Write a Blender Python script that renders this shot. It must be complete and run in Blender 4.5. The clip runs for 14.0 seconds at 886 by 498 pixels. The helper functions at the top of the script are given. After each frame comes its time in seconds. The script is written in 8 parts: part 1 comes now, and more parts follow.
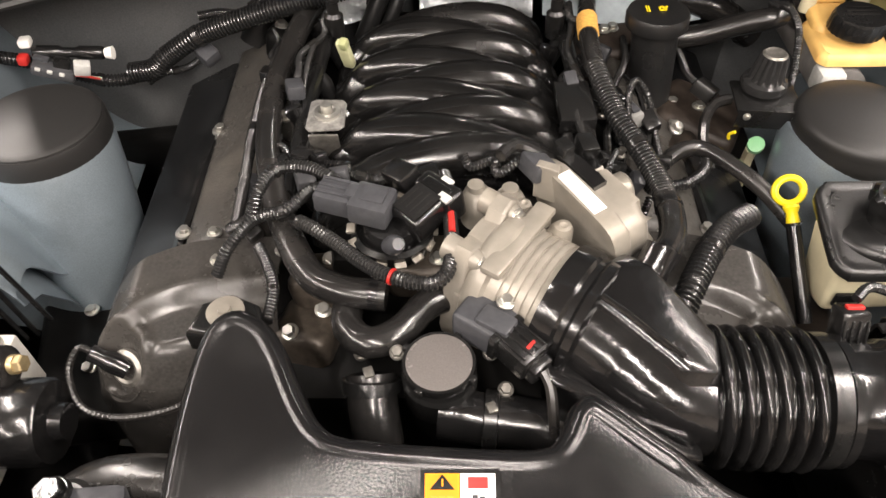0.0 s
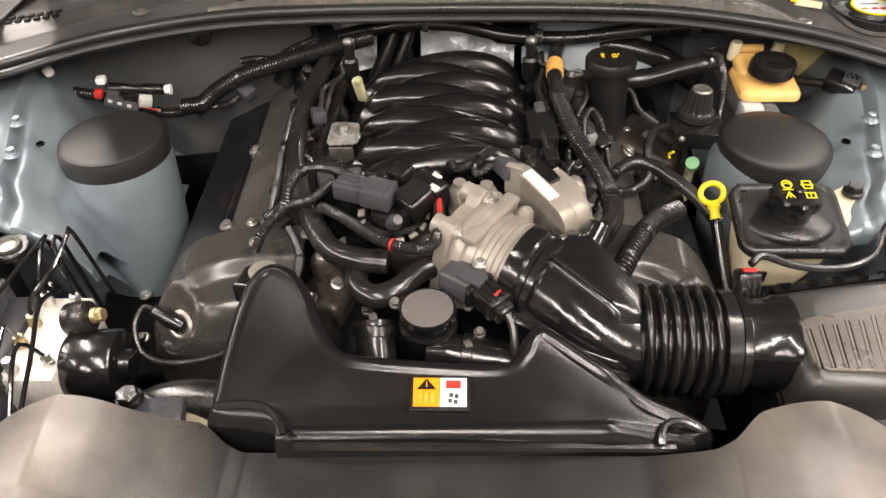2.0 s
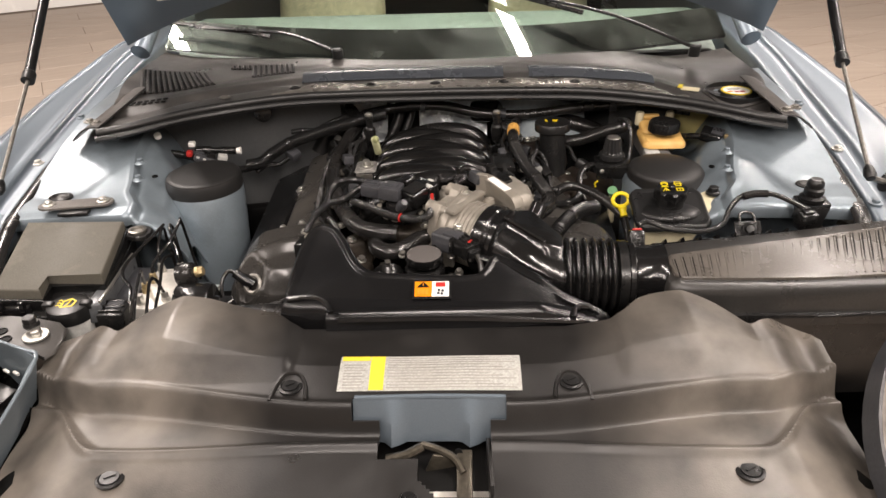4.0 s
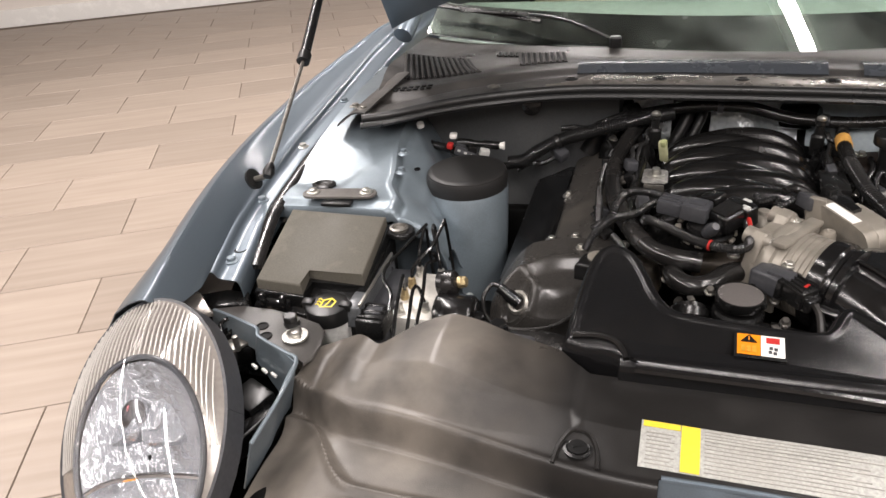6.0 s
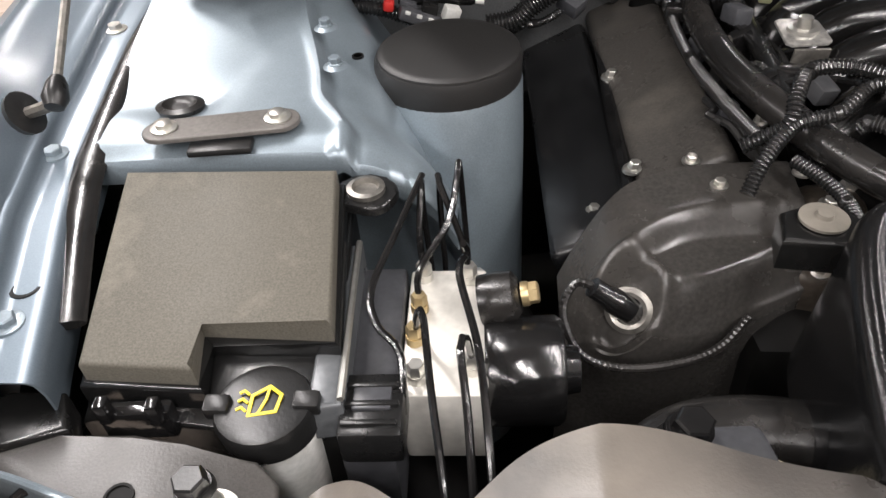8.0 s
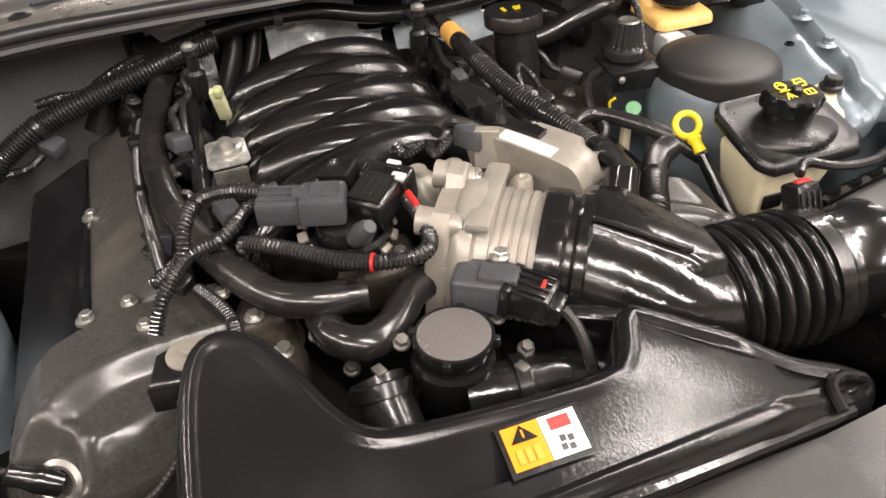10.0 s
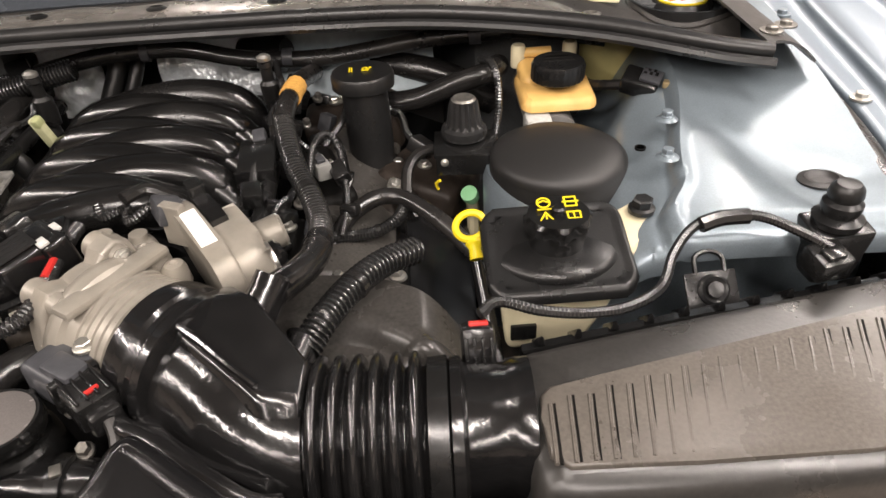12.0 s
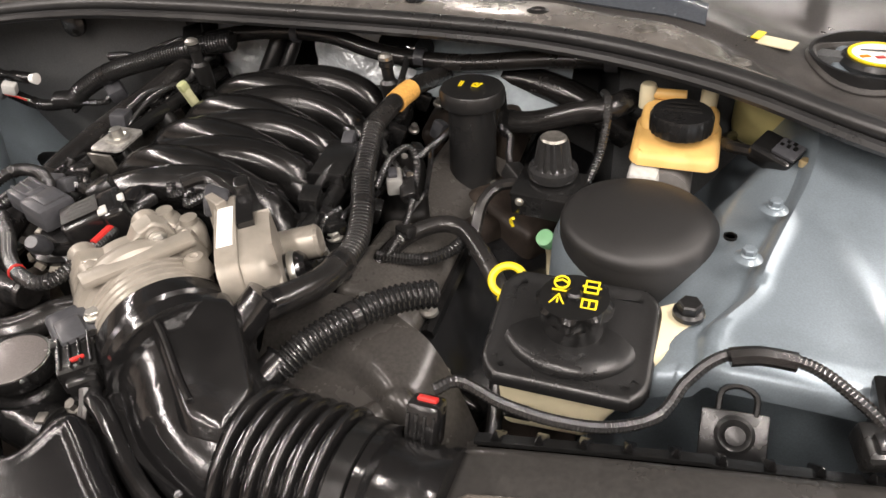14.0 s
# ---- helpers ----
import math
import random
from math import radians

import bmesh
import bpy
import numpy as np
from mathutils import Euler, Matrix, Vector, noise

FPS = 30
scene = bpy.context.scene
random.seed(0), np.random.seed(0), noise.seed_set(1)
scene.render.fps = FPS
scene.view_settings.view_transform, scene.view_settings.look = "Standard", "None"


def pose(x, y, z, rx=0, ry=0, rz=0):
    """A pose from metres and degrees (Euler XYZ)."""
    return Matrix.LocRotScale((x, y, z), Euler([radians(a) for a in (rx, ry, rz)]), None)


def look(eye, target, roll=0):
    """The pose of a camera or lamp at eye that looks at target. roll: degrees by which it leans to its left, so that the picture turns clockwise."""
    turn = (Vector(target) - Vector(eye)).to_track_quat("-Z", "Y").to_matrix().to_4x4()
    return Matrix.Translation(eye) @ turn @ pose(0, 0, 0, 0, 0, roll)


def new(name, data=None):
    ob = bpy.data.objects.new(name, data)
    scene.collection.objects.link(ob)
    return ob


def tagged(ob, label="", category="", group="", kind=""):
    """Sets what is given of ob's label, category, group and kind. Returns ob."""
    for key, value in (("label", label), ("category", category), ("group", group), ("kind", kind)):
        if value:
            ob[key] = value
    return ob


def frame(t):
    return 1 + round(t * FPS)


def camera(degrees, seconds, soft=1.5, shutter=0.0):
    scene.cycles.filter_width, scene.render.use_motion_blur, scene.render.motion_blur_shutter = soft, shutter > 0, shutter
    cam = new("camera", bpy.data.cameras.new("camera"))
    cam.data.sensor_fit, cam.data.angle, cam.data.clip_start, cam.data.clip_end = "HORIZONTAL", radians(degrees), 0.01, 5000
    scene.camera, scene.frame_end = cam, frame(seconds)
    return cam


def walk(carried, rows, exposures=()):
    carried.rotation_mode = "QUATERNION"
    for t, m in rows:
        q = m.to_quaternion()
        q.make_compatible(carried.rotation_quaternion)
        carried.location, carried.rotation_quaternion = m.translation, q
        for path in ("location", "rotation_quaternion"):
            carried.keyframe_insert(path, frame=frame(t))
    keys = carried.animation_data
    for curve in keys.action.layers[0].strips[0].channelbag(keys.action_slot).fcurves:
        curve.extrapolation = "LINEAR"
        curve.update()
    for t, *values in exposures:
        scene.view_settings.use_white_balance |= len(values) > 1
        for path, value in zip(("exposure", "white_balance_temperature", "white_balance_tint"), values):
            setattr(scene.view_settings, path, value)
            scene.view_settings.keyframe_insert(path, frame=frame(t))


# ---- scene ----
cam = camera(63.5, 14.0)
PATH = [
    (0, (0.014, 0.155, 1.272), (-0.027, 1.503, -0.204), -1.6),
    (0.5, (0.011, 0.166, 1.279), (-0.027, 1.518, -0.194), -0.3),
    (1, (0.01, 0.158, 1.285), (-0.029, 1.521, -0.178), -0.7),
    (1.5, (0.024, 0.08, 1.313), (-0.037, 1.496, -0.098), -1.4),
    (2, (0.037, -0.031, 1.328), (-0.025, 1.456, -0.009), -1.5),
    (2.5, (0.021, -0.131, 1.338), (-0.023, 1.426, 0.083), -1.8),
    (2.7, (0.016, -0.175, 1.336), (-0.019, 1.409, 0.116), -1.9),
    (4.8, (0.082, -0.561, 1.343), (-0.066, 1.213, 0.431), -1.9),
    (5, (0.072, -0.542, 1.338), (-0.15, 1.221, 0.419), -2.2),
    (5.5, (0.007, -0.453, 1.329), (-0.424, 1.253, 0.378), -3.3),
    (6, (-0.088, -0.328, 1.297), (-0.688, 1.313, 0.325), -4.8),
    (6.5, (-0.184, -0.15, 1.24), (-0.905, 1.417, 0.228), -5.8),
    (7, (-0.255, -0.013, 1.175), (-0.973, 1.475, 0.048), -5.8),
    (7.5, (-0.335, 0.075, 1.125), (-0.877, 1.544, -0.119), -5.5),
    (8, (-0.384, 0.136, 1.114), (-0.539, 1.634, -0.202), -4.2),
    (8.5, (-0.359, 0.162, 1.131), (-0.134, 1.667, -0.167), -2.9),
    (9, (-0.291, 0.17, 1.145), (0.212, 1.653, -0.099), -2.6),
    (9.2, (-0.27, 0.162, 1.15), (0.28, 1.643, -0.075), -2.6),
    (11.3, (0.189, 0.103, 1.154), (0.449, 1.678, -0.051), -3.9),
    (11.5, (0.218, 0.11, 1.156), (0.437, 1.7, -0.037), -3.4),
    (12, (0.294, 0.126, 1.159), (0.346, 1.746, -0.012), -3.4),
    (12.5, (0.393, 0.173, 1.172), (0.212, 1.774, -0.013), -3.3),
    (13, (0.447, 0.219, 1.168), (0.033, 1.772, -0.022), -3.9),
    (13.5, (0.484, 0.238, 1.16), (-0.098, 1.73, -0.039), -5.4),
    (14, (0.462, 0.216, 1.184), (-0.126, 1.695, -0.028), -4.3),
]
EXPOSE = [(0, 0.38, 6300, 10), (1.5, 0.22, 6320, 10), (2.5, 0.0, 6350, 11), (5, -0.56, 6300, 12), (7, -0.40, 5700, 9), (8.0, -0.17, 5850, 9), (8.5, 0.04, 5950, 10), (9.2, 0.34, 6100, 11), (12.5, -0.03, 6250, 11), (14, 0.12, 6200, 11)]
walk(cam, [(t, look(eye, target, roll)) for t, eye, target, roll in PATH], EXPOSE)

# ---- light: closed showroom with ceiling strips ----
world = bpy.data.worlds.new("room_air")
world.use_nodes = True
world.node_tree.nodes["Background"].inputs[0].default_value = (0.9, 0.95, 1.0, 1)
world.node_tree.nodes["Background"].inputs[1].default_value = 0.03
scene.world = world
CEIL = 3.3
TURN = 29.0   # the room is turned against the car
STRIPS = ((-2.88, -4.0, 5.0), (-0.69, -4.0, -0.35), (-0.69, 1.1, 5.0), (1.45, -4.0, 5.0), (3.69, -4.0, 5.0))   # place across the room, and the two ends
for sx, sy0, sy1 in STRIPS:
    lamp = bpy.data.lights.new("strip_lamp", "AREA")
    lamp.shape, lamp.size, lamp.size_y, lamp.energy = "RECTANGLE", 0.09, sy1 - sy0, 50 * (sy1 - sy0)
    lamp.color = (1.0, 0.885, 0.79)
    ob = new("strip_lamp", lamp)
    ob.matrix_world = pose(0, 0, 0, 0, 0, TURN) @ pose(sx, (sy0 + sy1) / 2, CEIL - 0.09)

# ---- helpers for building ----
V = Vector
ORIGIN = {}


def thing(name, base, label, category, group="", kind=""):
    ob = new(name)
    ob.empty_display_size = 0.05
    ob.location = base
    ORIGIN[name] = None
    ORIGIN[ob.name] = V(base)
    return tagged(ob, label, category, group, kind)


def mesh_of(name, bm, material, sharp=38):
    bmesh.ops.recalc_face_normals(bm, faces=bm.faces)
    lim = radians(sharp)
    for f in bm.faces:
        f.smooth = True
    for e in bm.edges:
        e.smooth = len(e.link_faces) == 2 and e.calc_face_angle(0) < lim
    me = bpy.data.meshes.new(name)
    bm.to_mesh(me)
    bm.free()
    for m in material if isinstance(material, (list, tuple)) else [material]:
        me.materials.append(m)
    return me


def part(name, bm, material, parent, label="", sharp=38):
    o = ORIGIN[parent.name]
    bmesh.ops.translate(bm, verts=bm.verts, vec=-o)
    ob = new(name, mesh_of(name, bm, material, sharp))
    ob.parent = parent
    ORIGIN[ob.name] = o
    return tagged(ob, label)


def solid(name, bm, material, label, category, group="", kind="", sharp=38):
    lo = V((sum(v.co.x for v in bm.verts) / len(bm.verts), sum(v.co.y for v in bm.verts) / len(bm.verts), min(v.co.z for v in bm.verts)))
    bmesh.ops.translate(bm, verts=bm.verts, vec=-lo)
    ob = new(name, mesh_of(name, bm, material, sharp))
    ob.location = lo
    ORIGIN[ob.name] = lo
    return tagged(ob, label, category, group, kind)


def smooth01(a, b, x):
    k = min(1.0, max(0.0, (x - a) / (b - a)))
    return k * k * (3 - 2 * k)


def bump(x, c, w):
    return math.exp(-((x - c) / w) ** 2)


def frame_of(axis):
    w = V(axis).normalized()
    u = w.orthogonal().normalized()
    if abs(w.z) < 0.95:
        u = w.cross(V((0, 0, 1))).normalized()
    return u, w.cross(u), w


def box(c, s, rot=(0, 0, 0), bev=0.004, seg=2, bm=None, taper=1.0):
    """A rounded box; taper scales its top."""
    bm = bm or bmesh.new()
    tmp = bmesh.new()
    bmesh.ops.create_cube(tmp, size=1)
    for v in tmp.verts:
        k = taper if v.co.z > 0 else 1.0
        v.co = V((v.co.x * s[0] * k, v.co.y * s[1] * k, v.co.z * s[2]))
    if bev:
        bmesh.ops.bevel(tmp, geom=tmp.edges[:], offset=min(bev, min(s) * 0.45), segments=seg, profile=0.5, affect="EDGES")
    tmp.transform(pose(*c, *rot))
    return merge(bm, tmp)


def merge(bm, tmp):
    me = bpy.data.meshes.new("tmp")
    tmp.to_mesh(me)
    tmp.free()
    bm.from_mesh(me)
    bpy.data.meshes.remove(me)
    return bm


def lathe(profile, c, axis=(0, 0, 1), seg=32, bm=None, wob=None, squash=(1, 1)):
    """Turned form: profile of (radius, height along axis)."""
    bm = bm or bmesh.new()
    u, v, w = frame_of(axis)
    if abs(V(axis).normalized().z) > 0.95:
        u, v = V((1, 0, 0)), V((0, 1, 0))
    c = V(c)
    rings = []
    for r, h in profile:
        if r < 1e-5:
            rings.append([bm.verts.new(c + w * h)])
        else:
            ring = []
            for i in range(seg):
                a = 2 * math.pi * i / seg
                k = r * (wob(a, h) if wob else 1)
                ring.append(bm.verts.new(c + w * h + (u * math.cos(a) * squash[0] + v * math.sin(a) * squash[1]) * k))
            rings.append(ring)
    for a, b in zip(rings, rings[1:]):
        if len(a) == 1 and len(b) == 1:
            continue
        for i in range(seg):
            j = (i + 1) % seg
            if len(a) == 1:
                bm.faces.new((a[0], b[i], b[j]))
            elif len(b) == 1:
                bm.faces.new((a[i], a[j], b[0]))
            else:
                bm.faces.new((a[i], a[j], b[j], b[i]))
    for ring in (rings[0], rings[-1]):
        if len(ring) > 2:
            bm.faces.new(ring)
    return bm


def spline(pts, step):
    """Points along a smooth curve through pts, about step apart."""
    P = [V(p) for p in pts]
    P = [P[0] * 2 - P[1]] + P + [P[-1] * 2 - P[-2]]
    out = []
    for i in range(1, len(P) - 2):
        a, b, c, d = P[i - 1:i + 3]
        n = max(2, int((c - b).length / step))
        for k in range(n):
            t = k / n
            out.append(0.5 * (2 * b + (c - a) * t + (2 * a - 5 * b + 4 * c - d) * t * t + (3 * b - a - 3 * c + d) * t ** 3))
    out.append(P[-2])
    return out


def tube(pts, r, seg=10, step=0.012, rib=0.0, depth=0.12, bm=None, flat=1.0, cap=True, sq=2.0):
    """A hose along pts; r a number or a function of the way from 0 to 1; rib: pitch of its corrugation."""
    bm = bm or bmesh.new()
    path = spline(pts, rib / 4 if rib else step)
    n = len(path)
    rr = r if callable(r) else (lambda t: r)
    tang = [(path[min(i + 1, n - 1)] - path[max(i - 1, 0)]).normalized() for i in range(n)]
    u = tang[0].orthogonal().normalized()
    if abs(tang[0].z) < 0.9:
        u = tang[0].cross(V((0, 0, 1))).normalized()
    rings = []
    for i, p in enumerate(path):
        u = (u - tang[i] * u.dot(tang[i])).normalized()
        w = tang[i].cross(u)
        k = rr(i / (n - 1))
        if rib:
            k *= 1 - depth * (0.0, 0.15, 1.0, 0.85)[i % 4]
        rings.append([bm.verts.new(p + (u * math.cos(a) + w * math.sin(a) * flat) * k * (abs(math.cos(a)) ** sq + abs(math.sin(a)) ** sq) ** (-1 / sq)) for a in (2 * math.pi * j / seg for j in range(seg))])
    for a, b in zip(rings, rings[1:]):
        for i in range(seg):
            j = (i + 1) % seg
            bm.faces.new((a[i], a[j], b[j], b[i]))
    if cap:
        bm.faces.new(rings[0])
        bm.faces.new(rings[-1])
    return bm


def slab(outline, top, low, bev=0.006, seg=3, bm=None, groove=()):
    """A plate with a closed outline of (x, y); top and low are heights or functions of (x, y)."""
    bm = bm or bmesh.new()
    tmp = bmesh.new()
    ft = top if callable(top) else (lambda x, y: top)
    fl = low if callable(low) else (lambda x, y: low)
    a = [tmp.verts.new((x, y, ft(x, y))) for x, y in outline]
    b = [tmp.verts.new((x, y, fl(x, y))) for x, y in outline]
    n = len(a)
    f = tmp.faces.new(a)
    tmp.faces.new(b[::-1])
    for i in range(n):
        tmp.faces.new((a[i], b[i], b[(i + 1) % n], a[(i + 1) % n]))
    if bev:
        edges = list({e for e in f.edges})
        bmesh.ops.bevel(tmp, geom=edges, offset=bev, segments=seg, profile=0.5, affect="EDGES")
        big = max((g for g in tmp.faces if g.normal.z > 0.3), key=lambda g: g.calc_area())
        bmesh.ops.inset_region(tmp, faces=[big], thickness=0.0015, use_even_offset=True)
        if groove:
            big = max((g for g in tmp.faces if g.normal.z > 0.3), key=lambda g: g.calc_area())
            for th, dp in groove:
                bmesh.ops.inset_region(tmp, faces=[big], thickness=th, depth=dp, use_even_offset=True)
    return merge(bm, tmp)


def plate(outline, top, low, rings, step=0.006, bm=None):
    """A moulded plate: rings of (inset, drop) run from its wall over a rounded edge to the flat top."""
    bm = bm or bmesh.new()
    path = spline([(x, y, 0) for x, y in list(outline) + [outline[0]]], step)[:-1]
    n = len(path)
    area = sum(path[i].x * path[(i + 1) % n].y - path[(i + 1) % n].x * path[i].y for i in range(n))
    sg = 1 if area > 0 else -1
    nor = []
    for i in range(n):
        t = (path[(i + 2) % n] - path[i - 2]).normalized()
        nor.append(V((-t.y, t.x, 0)) * sg)
    loops = []
    for inset, drop in rings:
        ring = []
        for p, q in zip(path, nor):
            w = p + q * inset
            ring.append(bm.verts.new((w.x, w.y, low if drop is None else top(w.x, w.y) - drop)))
        loops.append(ring)
    for a, b in zip(loops, loops[1:]):
        for i in range(n):
            j = (i + 1) % n
            bm.faces.new((a[i], a[j], b[j], b[i]))
    bm.faces.new(loops[-1])
    bm.faces.new(loops[0][::-1])
    return bm


def sheet(nu, nv, f, thick=0.003, keep=None, bm=None):
    """A thin pressed sheet: f(u, v) gives a point, u and v from 0 to 1; keep(point) leaves holes."""
    bm = bm or bmesh.new()
    pts = [[V(f(i / nu, j / nv)) for j in range(nv + 1)] for i in range(nu + 1)]
    nor = [[None] * (nv + 1) for i in range(nu + 1)]
    for i in range(nu + 1):
        for j in range(nv + 1):
            du = pts[min(i + 1, nu)][j] - pts[max(i - 1, 0)][j]
            dv = pts[i][min(j + 1, nv)] - pts[i][max(j - 1, 0)]
            nor[i][j] = du.cross(dv).normalized()
    top = [[bm.verts.new(pts[i][j]) for j in range(nv + 1)] for i in range(nu + 1)]
    low = [[bm.verts.new(pts[i][j] - nor[i][j] * thick) for j in range(nv + 1)] for i in range(nu + 1)]
    on = [[keep is None or keep((pts[i][j] + pts[i + 1][j + 1]) / 2) for j in range(nv)] for i in range(nu)]
    for i in range(nu):
        for j in range(nv):
            if not on[i][j]:
                continue
            bm.faces.new((top[i][j], top[i + 1][j], top[i + 1][j + 1], top[i][j + 1]))
            bm.faces.new((low[i][j], low[i][j + 1], low[i + 1][j + 1], low[i + 1][j]))
            for di, dj, p, q in ((-1, 0, (i, j), (i, j + 1)), (1, 0, (i + 1, j + 1), (i + 1, j)), (0, -1, (i + 1, j), (i, j)), (0, 1, (i, j + 1), (i + 1, j + 1))):
                a, b = i + di, j + dj
                if not (0 <= a < nu and 0 <= b < nv and on[a][b]):
                    bm.faces.new((top[p[0]][p[1]], top[q[0]][q[1]], low[q[0]][q[1]], low[p[0]][p[1]]))
    for v in [v for v in bm.verts if not v.link_faces]:
        bm.verts.remove(v)
    return bm


def place(bm, c, n, along):
    """Turn a mesh built flat at the origin so that its z looks along n and its x along the other way."""
    n = V(n).normalized()
    x = V(along)
    x = (x - n * x.dot(n)).normalized()
    y = n.cross(x)
    m = Matrix(((x.x, y.x, n.x, c[0]), (x.y, y.y, n.y, c[1]), (x.z, y.z, n.z, c[2]), (0, 0, 0, 1)))
    bm.transform(m)
    return bm


def hull(pts, bev=0.006, seg=3):
    """A moulded convex block round a few corner points, its edges rounded."""
    bm = bmesh.new()
    for p in pts:
        bm.verts.new(p)
    bmesh.ops.convex_hull(bm, input=bm.verts)
    bmesh.ops.dissolve_limit(bm, angle_limit=0.12, verts=bm.verts, edges=bm.edges)
    bmesh.ops.bevel(bm, geom=bm.edges[:], offset=bev, segments=seg, profile=0.5, affect="EDGES", clamp_overlap=True)
    return bm


def rounded(cx, cy, w, h, r, n=6, turn=0.0):
    pts = []
    for sx, sy, a0 in ((1, 1, 0), (-1, 1, 90), (-1, -1, 180), (1, -1, 270)):
        for i in range(n + 1):
            a = radians(a0 + 90 * i / n)
            px, py = sx * (w / 2 - r) + r * math.cos(a), sy * (h / 2 - r) + r * math.sin(a)
            c, s = math.cos(radians(turn)), math.sin(radians(turn))
            pts.append((cx + px * c - py * s, cy + px * s + py * c))
    return pts


def rounded_pts(w, h, r):
    out = []
    for sx, sy, a0 in ((1, 1, 0), (-1, 1, 90), (-1, -1, 180), (1, -1, 270)):
        for i in range(5):
            a = radians(a0 + 22.5 * i)
            out.append((sx * (w / 2 - r) + r * math.cos(a), sy * (h / 2 - r) + r * math.sin(a)))
    return out


def bolt(c, r=0.006, h=0.006, axis=(0, 0, 1), flange=1.5, bm=None):
    bm = lathe([(0, 0), (r * flange, 0), (r * flange, h * 0.3), (r * 1.05, h * 0.42)], c, axis, 16, bm)
    return lathe([(r, h * 0.35), (r, h * 0.9), (r * 0.85, h), (0, h)], c, axis, 6, bm)


# ---- materials ----
def mat(name, color, rough=0.5, metal=0.0, grain=60.0, vary=0.18, bumps=0.15, dirt=None, dirt_amount=0.35, coat=0.0, rvary=0.15, spec=0.3, bump_scale=None, coat_rough=0.06, dist=0.001):
    m = bpy.data.materials.new(name)
    m.use_nodes = True
    N, L = m.node_tree.nodes, m.node_tree.links
    p = N["Principled BSDF"]
    co = N.new("ShaderNodeTexCoord")
    n1 = N.new("ShaderNodeTexNoise")
    n1.inputs["Scale"].default_value, n1.inputs["Detail"].default_value = grain, 5
    n2 = N.new("ShaderNodeTexNoise")
    n2.inputs["Scale"].default_value, n2.inputs["Detail"].default_value = 9.0, 6
    n2.inputs["Roughness"].default_value = 0.65
    for n in (n1, n2):
        L.new(co.outputs["Object"], n.inputs["Vector"])
    dark = [c * (1 - vary) for c in color]
    lite = [min(1, c * (1 + vary)) for c in color]
    r1 = N.new("ShaderNodeValToRGB")
    r1.color_ramp.elements[0].position, r1.color_ramp.elements[1].position = 0.3, 0.7
    r1.color_ramp.elements[0].color, r1.color_ramp.elements[1].color = (*dark, 1), (*lite, 1)
    L.new(n1.outputs["Fac"], r1.inputs["Fac"])
    mix = N.new("ShaderNodeMix")
    mix.data_type = "RGBA"
    r2 = N.new("ShaderNodeValToRGB")
    r2.color_ramp.elements[0].position, r2.color_ramp.elements[1].position = 0.5, 0.78
    r2.color_ramp.elements[0].color = (0, 0, 0, 1)
    r2.color_ramp.elements[1].color = (dirt_amount,) * 3 + (1,)
    L.new(n2.outputs["Fac"], r2.inputs["Fac"])
    L.new(r2.outputs["Color"], mix.inputs["Factor"])
    L.new(r1.outputs["Color"], mix.inputs["A"])
    d = dirt or [c * 1.5 + 0.01 for c in color]
    mix.inputs["B"].default_value = (*d, 1)
    L.new(mix.outputs["Result"], p.inputs["Base Color"])
    mr = N.new("ShaderNodeMapRange")
    mr.inputs["From Min"].default_value, mr.inputs["From Max"].default_value = 0.3, 0.7
    mr.inputs["To Min"].default_value, mr.inputs["To Max"].default_value = max(0.02, rough * (1 - rvary)), min(1, rough * (1 + rvary) + rvary * 0.1)
    L.new(n2.outputs["Fac"], mr.inputs["Value"])
    L.new(mr.outputs["Result"], p.inputs["Roughness"])
    p.inputs["Metallic"].default_value = metal
    p.inputs["Specular IOR Level"].default_value = spec
    p.inputs["Coat Weight"].default_value = coat
    p.inputs["Coat Roughness"].default_value = coat_rough
    if bumps:
        b = N.new("ShaderNodeBump")
        b.inputs["Strength"].default_value, b.inputs["Distance"].default_value = bumps, dist
        if bump_scale:
            n3 = N.new("ShaderNodeTexNoise")
            n3.inputs["Scale"].default_value, n3.inputs["Detail"].default_value = bump_scale, 3
            L.new(co.outputs["Object"], n3.inputs["Vector"])
            L.new(n3.outputs["Fac"], b.inputs["Height"])
        else:
            L.new(n1.outputs["Fac"], b.inputs["Height"])
        L.new(b.outputs["Normal"], p.inputs["Normal"])
    return m


PAINT = mat("blue_grey_metallic_paint", (0.128, 0.158, 0.186), 0.44, 0.66, 900, 0.08, 0.0, (0.150, 0.182, 0.21), 0.15, coat=0.6, coat_rough=0.22, rvary=0.04)
INNER = mat("thin_inner_body_paint", (0.182, 0.217, 0.243), 0.33, 0.46, 700, 0.10, 0.04, (0.105, 0.126, 0.140), 0.65, coat=0.12, coat_rough=0.10, spec=0.3)
GLOSS = mat("dressed_gloss_black_plastic", (0.0060, 0.0059, 0.0060), 0.15, 0, 40, 0.2, 0.30, (0.020, 0.019, 0.018), 0.5, rvary=0.6, spec=0.6, bump_scale=95, dist=0.0016)
SATIN = mat("satin_black_plastic", (0.0070, 0.0070, 0.0069), 0.22, 0, 260, 0.2, 0.16, (0.018, 0.017, 0.016), 0.5, rvary=0.45, spec=0.52, bump_scale=240, dist=0.0006)
MATTE = mat("matte_black_plastic", (0.0085, 0.0085, 0.0085), 0.30, 0, 420, 0.2, 0.15, (0.024, 0.023, 0.022), 0.5, rvary=0.3, spec=0.4)
